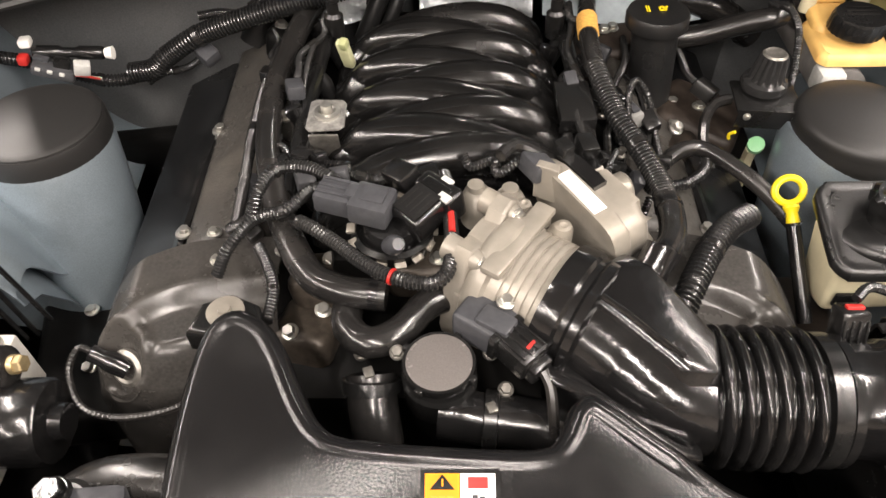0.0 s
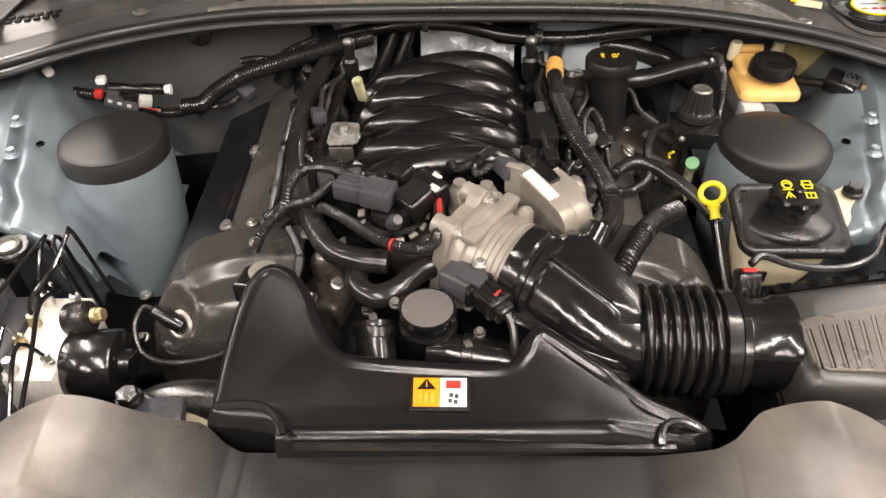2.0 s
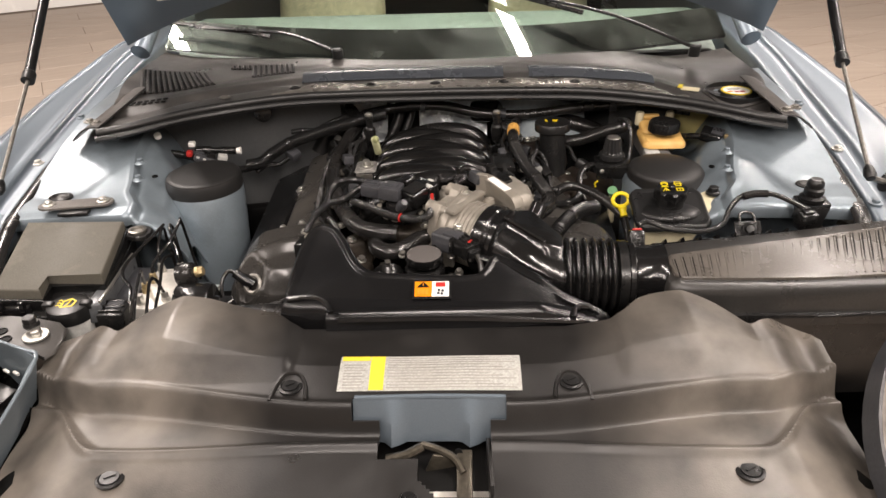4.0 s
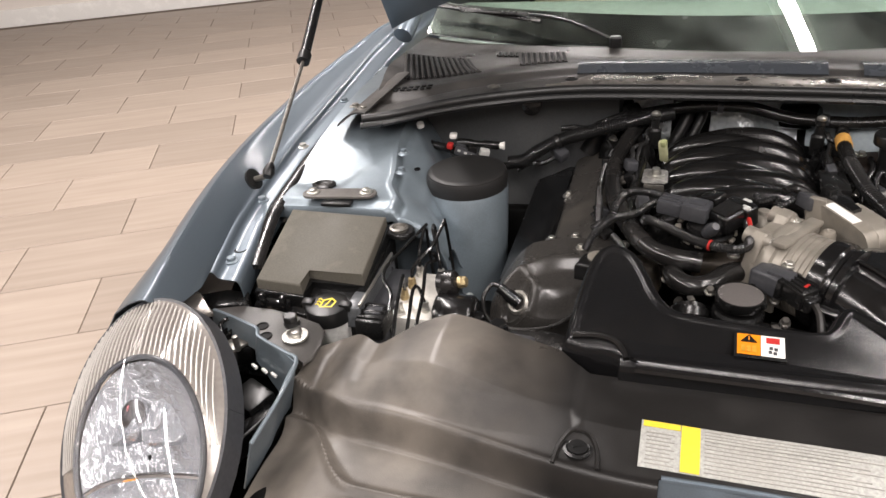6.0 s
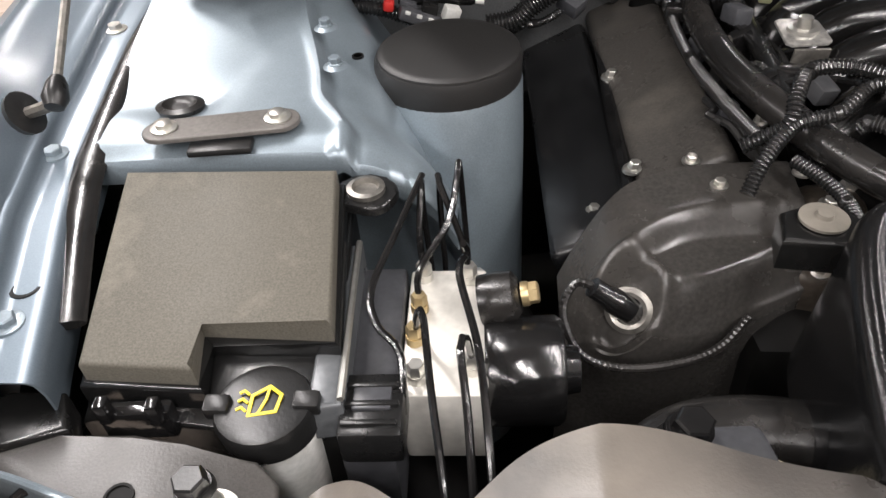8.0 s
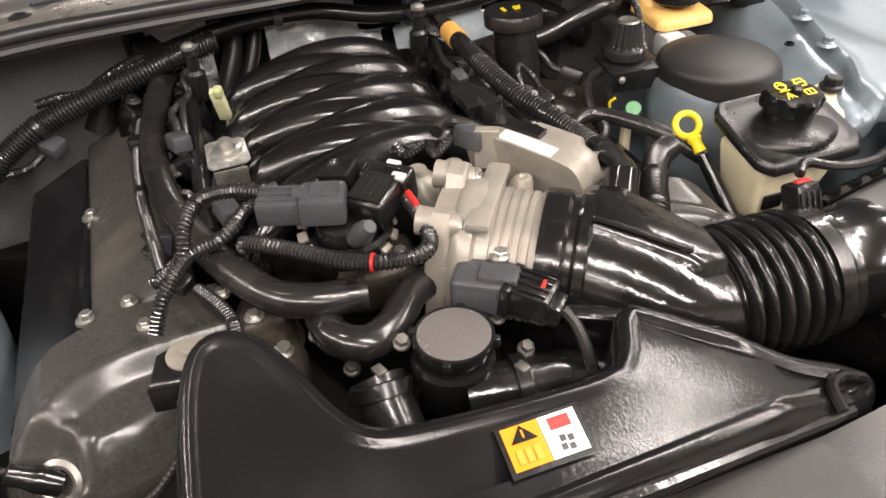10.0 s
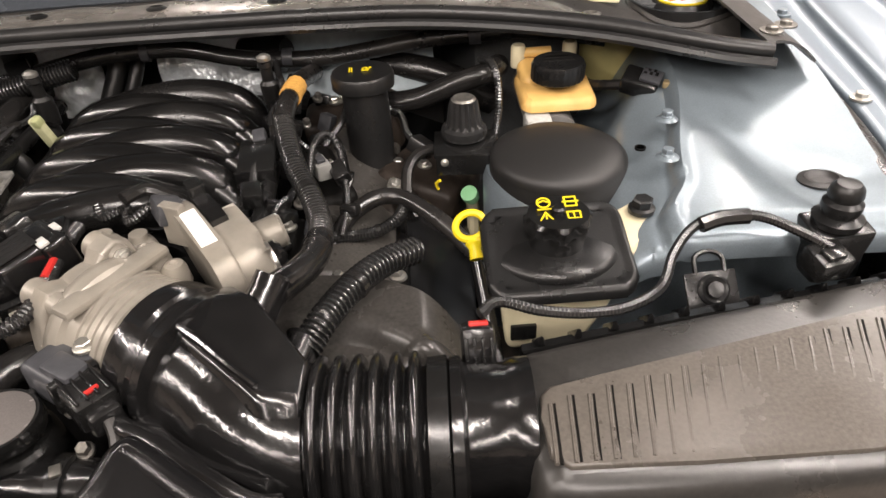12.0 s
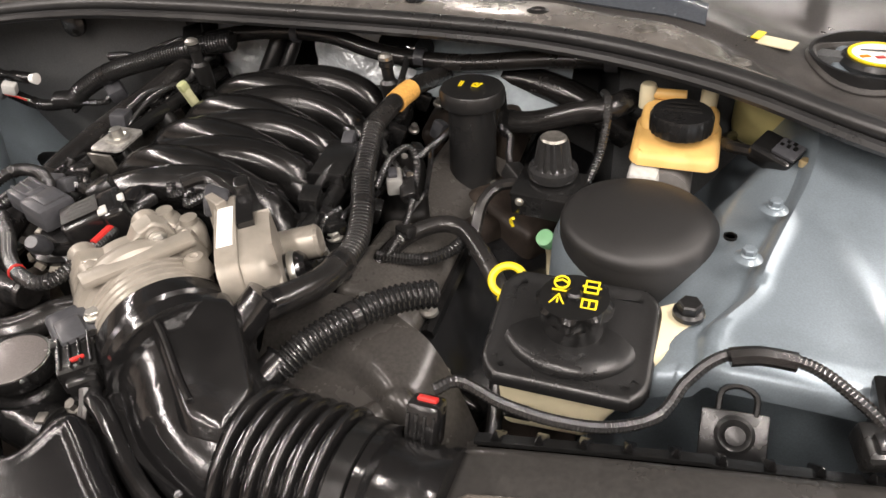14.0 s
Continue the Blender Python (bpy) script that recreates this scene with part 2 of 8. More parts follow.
SHIELD = mat("worn_grey_brown_plastic", (0.0098, 0.0091, 0.0085), 0.36, 0, 700, 0.22, 0.25, (0.024, 0.022, 0.020), 0.5, rvary=0.30, spec=0.45, bump_scale=520, dist=0.0006)
DUSTY = mat("dusty_black_plastic", (0.085, 0.079, 0.065), 0.50, 0, 700, 0.22, 0.2, (0.21, 0.192, 0.158), 0.95, rvary=0.3, spec=0.15)
RUBBER = mat("black_rubber", (0.0108, 0.0103, 0.0099), 0.21, 0, 200, 0.25, 0.22, (0.042, 0.038, 0.034), 0.6, rvary=0.5, spec=0.5, bump_scale=210, dist=0.0007)
LOOM = mat("corrugated_black_sleeve", (0.012, 0.012, 0.012), 0.20, 0, 200, 0.25, 0.0, (0.030, 0.029, 0.027), 0.5, rvary=0.3, spec=0.65)
# near black: oily metal, and shade put as colour into slots, holes and gaps
DEEP = mat("oily_metal_and_hollow_shade", (0.0035, 0.0034, 0.0032), 0.5, 0.1, 60, 0.3, 0.3, (0.012, 0.0105, 0.009), 0.6, spec=0.15)
ALU = mat("cast_aluminium", (0.235, 0.216, 0.184), 0.36, 0.30, 45, 0.16, 0.22, (0.30, 0.262, 0.198), 0.8, rvary=0.35, bump_scale=380, dist=0.0006)
STEEL = mat("zinc_plated_steel", (0.55, 0.54, 0.50), 0.32, 0.9, 120, 0.12, 0.1, (0.35, 0.32, 0.27), 0.5)
BRASS = mat("yellow_passivated_brass", (0.42, 0.33, 0.18), 0.35, 0.8, 120, 0.15, 0.1)
DULL = mat("dull_dirty_steel", (0.22, 0.21, 0.19), 0.36, 0.8, 150, 0.3, 0.2, (0.10, 0.085, 0.07), 0.7)
YELLOW = mat("yellow_plastic", (0.64, 0.51, 0.012), 0.35, 0, 80, 0.05, 0.03, (0.8, 0.5, 0.02), 0.2)
AMBER = mat("aged_translucent_amber_plastic", (0.58, 0.36, 0.115), 0.38, 0, 40, 0.12, 0.05, (0.66, 0.50, 0.25), 0.6)
IVORY = mat("aged_ivory_plastic", (0.52, 0.47, 0.32), 0.42, 0, 40, 0.10, 0.05, (0.44, 0.38, 0.23), 0.5)
WHITE = mat("white_plastic", (0.75, 0.74, 0.70), 0.4, 0, 80, 0.06, 0.03)
RED = mat("red_plastic", (0.38, 0.022, 0.018), 0.4, 0, 80, 0.1, 0.03)
ORANGE = mat("orange_label_print", (0.60, 0.20, 0.004), 0.3, 0, 90, 0.05, 0.02)
TAPE = mat("orange_brown_cloth_tape", (0.55, 0.30, 0.07), 0.6, 0, 300, 0.2, 0.2)
GREEN = mat("pale_green_plastic", (0.20, 0.42, 0.22), 0.4, 0, 60, 0.1, 0.05)
COWLM = mat("weathered_cowl_plastic", (0.034, 0.032, 0.030), 0.36, 0, 500, 0.25, 0.15, (0.085, 0.078, 0.070), 0.65, rvary=0.35, spec=0.5)
SEAL = mat("dull_rubber_seal", (0.013, 0.013, 0.013), 0.32, 0, 300, 0.2, 0.08, (0.030, 0.029, 0.027), 0.5, rvary=0.3, spec=0.4)
GREY = mat("grey_plastic", (0.042, 0.043, 0.047), 0.32, 0, 200, 0.15, 0.08, (0.10, 0.10, 0.10), 0.5)
LIGHTGREY = mat("light_grey_plastic", (0.40, 0.40, 0.38), 0.45, 0, 200, 0.12, 0.08)
FOIL = mat("crumpled_foil_insulation", (0.80, 0.84, 0.86), 0.34, 0.35, 30, 0.10, 0.9, (0.55, 0.58, 0.60), 0.4, bump_scale=28, dist=0.025)
FELT = mat("charcoal_felt", (0.062, 0.064, 0.065), 0.55, 0, 500, 0.18, 0.2, (0.095, 0.095, 0.092), 0.5, spec=0.3)
RUST = mat("rust_stained_casting", (0.026, 0.020, 0.016), 0.5, 0.2, 90, 0.3, 0.4, (0.11, 0.085, 0.065), 0.6)
WALLM = mat("off_white_wall_paint", (0.72, 0.67, 0.62), 0.7, 0, 300, 0.03, 0.05, (0.68, 0.63, 0.58), 0.3)
TRIMM = mat("white_gloss_trim", (0.80, 0.79, 0.76), 0.4, 0, 200, 0.03, 0.03)
CEILM = mat("grey_ceiling_paint", (0.20, 0.195, 0.19), 0.8, 0, 200, 0.1, 0.05)
GROUT = mat("grey_brown_grout", (0.16, 0.125, 0.10), 0.85, 0, 300, 0.15, 0.2)


def plank_material():
    m = bpy.data.materials.new("tan_wood_look_tile")
    m.use_nodes = True
    N, L = m.node_tree.nodes, m.node_tree.links
    p = N["Principled BSDF"]
    co, info = N.new("ShaderNodeTexCoord"), N.new("ShaderNodeObjectInfo")
    mp = N.new("ShaderNodeMapping")
    mp.inputs["Scale"].default_value = (1.2, 16, 8)
    off = N.new("ShaderNodeVectorMath")
    off.operation = "SCALE"
    off.inputs[0].default_value = (37, 91, 13)
    L.new(info.outputs["Random"], off.inputs["Scale"])
    add = N.new("ShaderNodeVectorMath")
    L.new(co.outputs["Object"], add.inputs[0])
    L.new(off.outputs["Vector"], add.inputs[1])
    L.new(add.outputs["Vector"], mp.inputs["Vector"])
    n = N.new("ShaderNodeTexNoise")
    n.inputs["Scale"].default_value, n.inputs["Detail"].default_value = 1.6, 7
    L.new(mp.outputs["Vector"], n.inputs["Vector"])
    r = N.new("ShaderNodeValToRGB")
    r.color_ramp.elements[0].position, r.color_ramp.elements[1].position = 0.3, 0.72
    r.color_ramp.elements[0].color, r.color_ramp.elements[1].color = (0.256, 0.208, 0.167, 1), (0.316, 0.262, 0.216, 1)
    L.new(n.outputs["Fac"], r.inputs["Fac"])
    hsv = N.new("ShaderNodeHueSaturation")
    mr = N.new("ShaderNodeMapRange")
    mr.inputs["To Min"].default_value, mr.inputs["To Max"].default_value = 0.9, 1.1
    L.new(info.outputs["Random"], mr.inputs["Value"])
    L.new(mr.outputs["Result"], hsv.inputs["Value"])
    L.new(r.outputs["Color"], hsv.inputs["Color"])
    L.new(hsv.outputs["Color"], p.inputs["Base Color"])
    p.inputs["Roughness"].default_value = 0.42
    b = N.new("ShaderNodeBump")
    b.inputs["Strength"].default_value, b.inputs["Distance"].default_value = 0.15, 0.001
    L.new(n.outputs["Fac"], b.inputs["Height"])
    L.new(b.outputs["Normal"], p.inputs["Normal"])
    return m


PLANK = plank_material()


def glass_material(name, tint=(1, 1, 1), rough=0.0):
    m = bpy.data.materials.new(name)
    m.use_nodes = True
    p = m.node_tree.nodes["Principled BSDF"]
    p.inputs["Base Color"].default_value = (*tint, 1)
    p.inputs["Roughness"].default_value = rough
    p.inputs["Transmission Weight"].default_value = 1.0
    p.inputs["IOR"].default_value = 1.45
    return m


GLASS = glass_material("tinted_windscreen_glass", (0.62, 0.70, 0.64))
LENS = glass_material("clear_lens", (0.97, 0.98, 1.0), 0.02)
CHROME = mat("chrome_reflector", (0.85, 0.86, 0.88), 0.08, 1.0, 100, 0.03, 0.0)

# ---- room ----
RM = pose(0, 0, 0, 0, 0, TURN)
ROOM_X, WALL_FAR, WALL_NEAR = 7.5, 8.25, -7.0


def room_slab(name, lo, hi, material, label, category):
    bm = box([(a + b) / 2 for a, b in zip(lo, hi)], [b - a for a, b in zip(lo, hi)], bev=0)
    bm.transform(RM)
    return solid(name, bm, material, label, category, kind="structure")


floor = room_slab("floor", (-ROOM_X, WALL_NEAR, -0.12), (ROOM_X, WALL_FAR, -0.006), GROUT, "tan wood-look plank tiles with grey grout joints", "floor")
room_slab("ceiling", (-ROOM_X, WALL_NEAR, CEIL), (ROOM_X, WALL_FAR, CEIL + 0.1), CEILM, "plain grey painted ceiling over the car", "ceiling")
room_slab("wall_north", (-ROOM_X, WALL_FAR, -0.1), (ROOM_X, WALL_FAR + 0.15, CEIL), WALLM, "off-white painted wall behind the car", "wall")
room_slab("wall_south", (-ROOM_X, WALL_NEAR - 0.15, -0.1), (ROOM_X, WALL_NEAR, CEIL), WALLM, "off-white painted wall", "wall")
room_slab("wall_west", (-ROOM_X - 0.15, WALL_NEAR, -0.1), (-ROOM_X, WALL_FAR, CEIL), WALLM, "off-white painted wall", "wall")
room_slab("wall_east", (ROOM_X, WALL_NEAR, -0.1), (ROOM_X + 0.15, WALL_FAR, CEIL), WALLM, "off-white painted wall", "wall")
room_slab("baseboard", (-ROOM_X, WALL_FAR - 0.022, 0.0), (ROOM_X, WALL_FAR, 0.17), TRIMM, "tall white painted baseboard", "baseboard")
for sx, sy0, sy1 in STRIPS:
    mid = (sy0 + sy1) / 2
    light = thing("ceiling_light", RM @ V((sx, mid, CEIL - 0.08)), "long slim white linear ceiling light, lit", "ceiling light", "ceiling light strips")
    bm = box((sx, mid, CEIL - 0.04), (0.16, sy1 - sy0 + 0.1, 0.08), bev=0.006)
    bm.transform(RM)
    part("housing", bm, TRIMM, light)
    for end in (sy0 - 0.06, sy1 + 0.06):
        bm = box((sx, end, CEIL - 0.04), (0.162, 0.02, 0.084), bev=0.006)
        bm.transform(RM)
        part("end_cap", bm, LIGHTGREY, light)

# ---- car body ----
C = 0.012   # the car's middle line


def knots(pairs, y):
    """A value along the car, in straight runs between a few stations."""
    for (y0, a0), (y1, a1) in zip(pairs, pairs[1:]):
        if y <= y1:
            return a0 + (a1 - a0) * max(0.0, (y - y0) / (y1 - y0))
    return pairs[-1][1]


def crest(y):
    """Fender crest: half width and height along the car."""
    d = y - 0.2
    return min(0.668 + 0.42 * d - 0.19 * max(0, d) ** 2, 0.892), 0.850 + 0.008 * smooth01(0.25, 0.6, y) + 0.03 * smooth01(0.9, 1.6, y)


FOOT = ((0.20, 0.620), (0.38, 0.697), (0.44, 0.714), (0.52, 0.738), (0.64, 0.760), (0.82, 0.785), (1.0, 0.801), (1.3, 0.83), (1.84, 0.85))
LEDGE = ((0.20, 0.60), (0.395, 0.667), (0.465, 0.686), (0.537, 0.708), (0.613, 0.724), (0.77, 0.745), (1.0, 0.757), (1.3, 0.780), (1.84, 0.79))


def gutter(y):
    """Inner edge of the fender's flange: half width and height."""
    return knots(LEDGE, y), 0.795 + 0.08 * (y - 0.45)


car = thing("car", (0, 1.0, 0.0), "blue-grey metallic car with its front hood raised", "car")
for side in (-1, 1):
    # fender: outer skin, rolled crest, inner wall and bolting flange in one pressed sheet
    skin = [(0.112, -0.50), (0.120, -0.34), (0.114, -0.20), (0.100, -0.115), (0.082, -0.060), (0.057, -0.027), (0.032, -0.010), (0.014, -0.002), (0.004, 0.0), (-0.002, -0.004)]

    def fender(u, v, side=side, skin=skin):
        y0 = 0.24 + 0.03 * smooth01(0.44, 0.50, v) + 0.065 * smooth01(0.50, 0.56, v) + 0.05 * smooth01(0.56, 0.61, v)
        y = y0 + u * (1.84 - y0)
        a, z = crest(y)
        f, g = knots(FOOT, y), knots(LEDGE, y)
        gz = gutter(y)[1]
        w = 1 - 0.30 * smooth01(0.22, 0.42, y)
        row = [(a + p * w, z + q) for p, q in skin]
        row += [(a * 0.7 + f * 0.3 - 0.004, z * 0.62 + gz * 0.38), (a * 0.34 + f * 0.66 - 0.002, z * 0.30 + gz * 0.70 + 0.002), (f + 0.010, gz + 0.012), (f + 0.003, gz + 0.010), (f - 0.001, gz + 0.004), (f - 0.008, gz + 0.001)]
        row += [(f * 0.5 + g * 0.5, gz + 0.001), (g + 0.004, gz + 0.001), (g, gz - 0.001), (g - 0.003, gz - 0.010), (g - 0.004, gz - 0.035)]
        k = v * (len(row) - 1)
        i = min(int(k), len(row) - 2)
        h = k - i
        p, q = row[i], row[i + 1]
        return (side * (p[0] * (1 - h) + q[0] * h) + C * 0.5, y, p[1] * (1 - h) + q[1] * h)

    part("fender", sheet(64, 40, fender, 0.0015), PAINT, car, "blue-grey metallic fender with folded inner edge", 50)

    # inner apron: flat shelf beside the suspension tower, folded down at its front and inner edges
    def apron(u, v, side=side):
        a0 = 0.418
        drop = 0.0
        if u < 0.14:
            w = 1 - u / 0.14
            y, drop = 0.596 - 0.010 * min(1.0, w * 8) ** 0.5 + 0.075 * smooth01(0.125, 0.35, w), 0.014 * min(1.0, w * 8) ** 2 + 0.24 * max(0.0, w - 0.125)
        else:
            y = 0.596 + (u - 0.14) / 0.86 * 0.624
        a1 = gutter(y)[0] - 0.012
        lipa = 0.500 + 0.025 * smooth01(0.615, 0.67, y) + 0.047 * smooth01(0.64, 0.86, y) + 0.03 * smooth01(0.85, 1.1, y)
        lipa -= 0.10 * max(0.0, 0.60 - y)
        a = a0 + (lipa - a0) * v / 0.45 if v < 0.45 else lipa + (a1 - lipa) * (v - 0.45) / 0.55
        shelf = 0.818 + 0.052 * smooth01(0.58, 1.05, y) - 0.008 * smooth01(0.54, 0.76, a)
        low = smooth01(lipa + 0.004, lipa - 0.008, a)
        z = shelf + 0.003 * bump(a, lipa + 0.004, 0.006) - 0.012 * low
        z -= 0.20 * smooth01(lipa - 0.045 + 0.06 * smooth01(0.80, 0.92, y), lipa - 0.16, a) + 0.02 * smooth01(lipa - 0.01, lipa - 0.06, a)
        z -= drop + 0.004 * smooth01(0.612, 0.596, y)
        # pressed swage running from the cowl towards the plug
        sw = 0.592 + 0.36 * (0.726 - y)
        z -= 0.002 * smooth01(sw - 0.012, sw + 0.016, a) * smooth01(0.64, 0.67, y) * smooth01(0.86, 0.74, y)
        z -= 0.003 * math.exp(-((a - 0.652) / 0.030) ** 2 - ((y - 0.658) / 0.026) ** 2)
        return (side * a, y, z)

    part("apron", sheet(110, 84, apron, 0.002), INNER, car, "light blue-grey painted inner fender panel", 50)
    tower = lathe([(0.072, -0.42), (0.073, -0.20), (0.073, -0.06), (0.072, -0.012), (0.068, 0.0), (0, 0.0)], (side * 0.432, 0.762, 0.795), (0, 0.20, 1), 48)
    part("strut_tower", tower, INNER, car, "light blue-grey painted suspension tower")
    for (bx, by, bz) in ((0.540, 0.752, 0.842), (0.522, 0.692, 0.834)):
        bm = lathe([(0.0, 0.003), (0.006, 0.003), (0.009, 0.001), (0.011, 0)][::-1], (side * bx, by, bz), (0, 0, 1), 16)
        bolt((side * bx, by, bz + 0.001), 0.0055, 0.008, (0, 0, 1), 1.2, bm)
        part("bolt", bm, INNER, car)
    # oval blanking plug, small hole and edge notches of the shelf
    bm = lathe([(0.020, -0.002), (0.021, 0.002), (0.015, 0.004), (0.011, 0.001), (0.006, 0.0005), (0, 0.002)], (side * 0.652, 0.658, 0.8175), (0, -0.05, 1), 28, squash=(1.0, 0.8))
    part("blanking_plug", bm, SHIELD, car, "scuffed dark rubber blanking plug")
    # the small hole is a near-black disc, its shade put in as colour
    part("drain_hole", lathe([(0.0055, -0.001), (0.0055, 0.0012), (0.0042, 0.0012), (0.0042, -0.001), (0, -0.001)], (side * 0.510, 0.732, 0.823), (0, -0.1, 1), 16), DEEP, car)
    for by in (0.429, 0.60, 0.80, 1.02):
        ga, gz = gutter(by)
        part("fender_bolt", bolt((side * (ga + 0.018), by, gz + 0.001), 0.007, 0.008, (0, 0, 1), 1.6), STEEL if by == 0.80 else INNER, car)
    # dark seal strip between gutter and inner panel, widened to stand for shade there
    pts = []
    for i in range(13):
        y = 0.44 + 0.062 * i
        ga, gz = gutter(y)
        pts.append((side * (ga - 0.012), y, gz - 0.001 - 0.012 * smooth01(0.56, 0.44, y)))
    part("splash_seal_and_gap_shade", tube(pts, 0.014, 10, 0.03, flat=0.35), RUBBER, car, "black rubber seal strip along the fender, widened for the shaded gap")
    # flange hole: uncut, a near-black disc gives its shade
    part("flange_hole", lathe([(0.011, 0), (0.011, 0.0015), (0.008, 0.0015), (0.008, 0.0003), (0, 0.0003)], (side * (gutter(0.46)[0] + 0.012), 0.46, gutter(0.46)[1] + 0.001), (0, 0, 1), 20), DEEP, car)
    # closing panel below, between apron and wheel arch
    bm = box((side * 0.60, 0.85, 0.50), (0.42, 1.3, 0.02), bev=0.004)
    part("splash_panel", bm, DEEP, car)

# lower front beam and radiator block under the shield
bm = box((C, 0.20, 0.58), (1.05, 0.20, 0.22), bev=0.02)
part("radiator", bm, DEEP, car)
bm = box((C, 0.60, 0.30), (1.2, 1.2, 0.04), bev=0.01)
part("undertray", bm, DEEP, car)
# bumper skin in front of the shield


def bumper(u, v):
    x = -0.62 + 1.24 * u
    k = abs(x) / 0.62
    y0 = 0.069 + 0.03 * smooth01(0.42, 0.53, abs(x)) ** 2
    prof = ((0.0, 0.0), (-0.02, -0.001), (-0.08, -0.012), (-0.15, -0.05), (-0.17, -0.12), (-0.14, -0.30))
    q = v * 5
    i = min(int(q), 4)
    f = q - i
    py = prof[i][0] * (1 - f) + prof[i + 1][0] * f
    pz = prof[i][1] * (1 - f) + prof[i + 1][1] * f
    return (x + C, y0 + py - 0.004, 0.698 - 0.016 * k ** 2 + pz)


part("bumper", sheet(40, 15, bumper, 0.003), PAINT, car, "pale blue-grey metallic front bumper skin")

# firewall, in steps
FW = [(-0.64, 0.935), (-0.50, 0.968), (-0.20, 1.00), (-0.16, 1.15), (0.34, 1.15), (0.38, 1.03), (0.64, 0.99)]


def firewall(u, v):
    k = u * 6
    i = min(int(k), 5)
    f = k - i
    return (FW[i][0] * (1 - f) + FW[i + 1][0] * f, FW[i][1] * (1 - f) + FW[i + 1][1] * f + 0.004 * noise.noise((u * 30, v * 9, 0)), 0.40 + 0.475 * v)


part("firewall", sheet(48, 14, firewall, 0.02), FELT, car, "charcoal felt-covered firewall")
# near-black panel added as the shade low in front of the firewall
part("depth_shade_panel", box((-0.36, 0.930, 0.54), (0.44, 0.03, 0.26), (0, 0, 8), 0.01), DEEP, car, "near-black panel added for the dark depth below the firewall felt")
bm = lathe([(0.018, 0), (0.018, 0.006), (0.013, 0.009), (0, 0.009)], (-0.359, 0.968, 0.862), (0.1, -1, 0.15), 20)
part("grommet", bm, RUBBER, car)


def foil(x0, x1, z0, z1, y, wave):
    def f(u, v):
        x, z = x0 + (x1 - x0) * u, z0 + (z1 - z0) * v
        return (x, y - wave * (math.sin(x * 70 + z * 31) + 0.7 * math.sin(z * 110 + x * 37) + 0.6 * noise.noise((x * 40, z * 40, 2))) - 0.02 * (1 - v), z)
    return f


part("heat_shield", sheet(30, 24, foil(-0.185, -0.105, 0.77, 0.88, 1.045, 0.007), 0.002), FOIL, car, "crumpled silver foil insulation")
part("heat_shield", sheet(40, 24, foil(-0.035, 0.115, 0.77, 0.88, 1.06, 0.006), 0.002), FOIL, car, "crumpled silver foil insulation")
part("pale_panel", sheet(24, 16, lambda u, v: (0.125 + 0.20 * u, 1.055 - 0.03 * math.sin(2.6 * u) - 0.05 * (1 - v), 0.79 + (0.082 - 0.03 * u * u) * v), 0.003), mat("pale_blue_grey_panel", (0.26, 0.30, 0.32), 0.5, 0.1, 120, 0.1, 0.05), car, "pale blue-grey panel at the back of the bay")
part("wiper_motor", lathe([(0, 0), (0.022, 0), (0.024, 0.01), (0.024, 0.055), (0.018, 0.062), (0, 0.062)], (0.085, 1.035, 0.835), (0.9, -0.4, 0.1), 24), GLOSS, car, "black motor housing behind the manifold")
for x, r in ((-0.235, 0.020), (-0.205, 0.014), (-0.09, 0.012), (-0.065, 0.009)):
    part("bulkhead_duct", tube([(x - 0.02, 1.0, 0.76), (x, 1.01, 0.80), (x + 0.015, 1.03, 0.84), (x + 0.01, 1.06, 0.88)], r, 14, 0.012), MATTE, car)


# cowl: rail with rubber seal, plenum panel, grille
SEALY = ((0.0, 0.947), (0.15, 0.945), (0.28, 0.936), (0.38, 0.922), (0.44, 0.905), (0.50, 0.876), (0.56, 0.838), (0.62, 0.808), (0.75, 0.775))


def rail(x):
    """Front line of the cowl: y and z for x."""
    a = abs(x - C)
    y = (knots(SEALY, a - 0.03) + knots(SEALY, a) + knots(SEALY, a + 0.03)) / 3
    return y, 0.905 - 0.010 * smooth01(0.25, 0.5, a) - 0.012 * smooth01(0.48, 0.66, a)


def cowl_z(x, y):
    """Height of the cowl top: a flat front rail, a gutter behind it and the rising panel under the glass."""
    a = abs(x - C)
    y0, z0 = rail(x)
    d = y - y0
    z = z0 + 0.003 * smooth01(0.0, 0.02, d) - 0.007 * smooth01(0.070, 0.085, d) + 0.010 * smooth01(0.10, 0.13, d) - 0.010 * smooth01(0.15, 0.24, d)
    z -= 0.020 * smooth01(0.40, 0.56, x - C) * smooth01(0.0, 0.05, d)
    return z + 0.010 * smooth01(0.2, 0.34, d) + 0.012 * smooth01(0.5, 0.72, a) * smooth01(0.05, 0.25, d)


def cowl(u, v):
    half = 0.648 + 0.062 * smooth01(0.05, 0.6, v)
    x = C + half * (2 * u - 1)
    a = abs(x - C)
    y0, z0 = rail(x)
    y1 = 1.205 + 0.14 * (a / 0.7) ** 2
    y = y0 + (y1 - y0) * v
    return (x, y, cowl_z(x, y))


WELL = (0.630, 0.990)   # the coolant cap's recess


def cowl_keep(p):
    return (p.x - WELL[0]) ** 2 + (p.y - WELL[1]) ** 2 > 0.057 ** 2


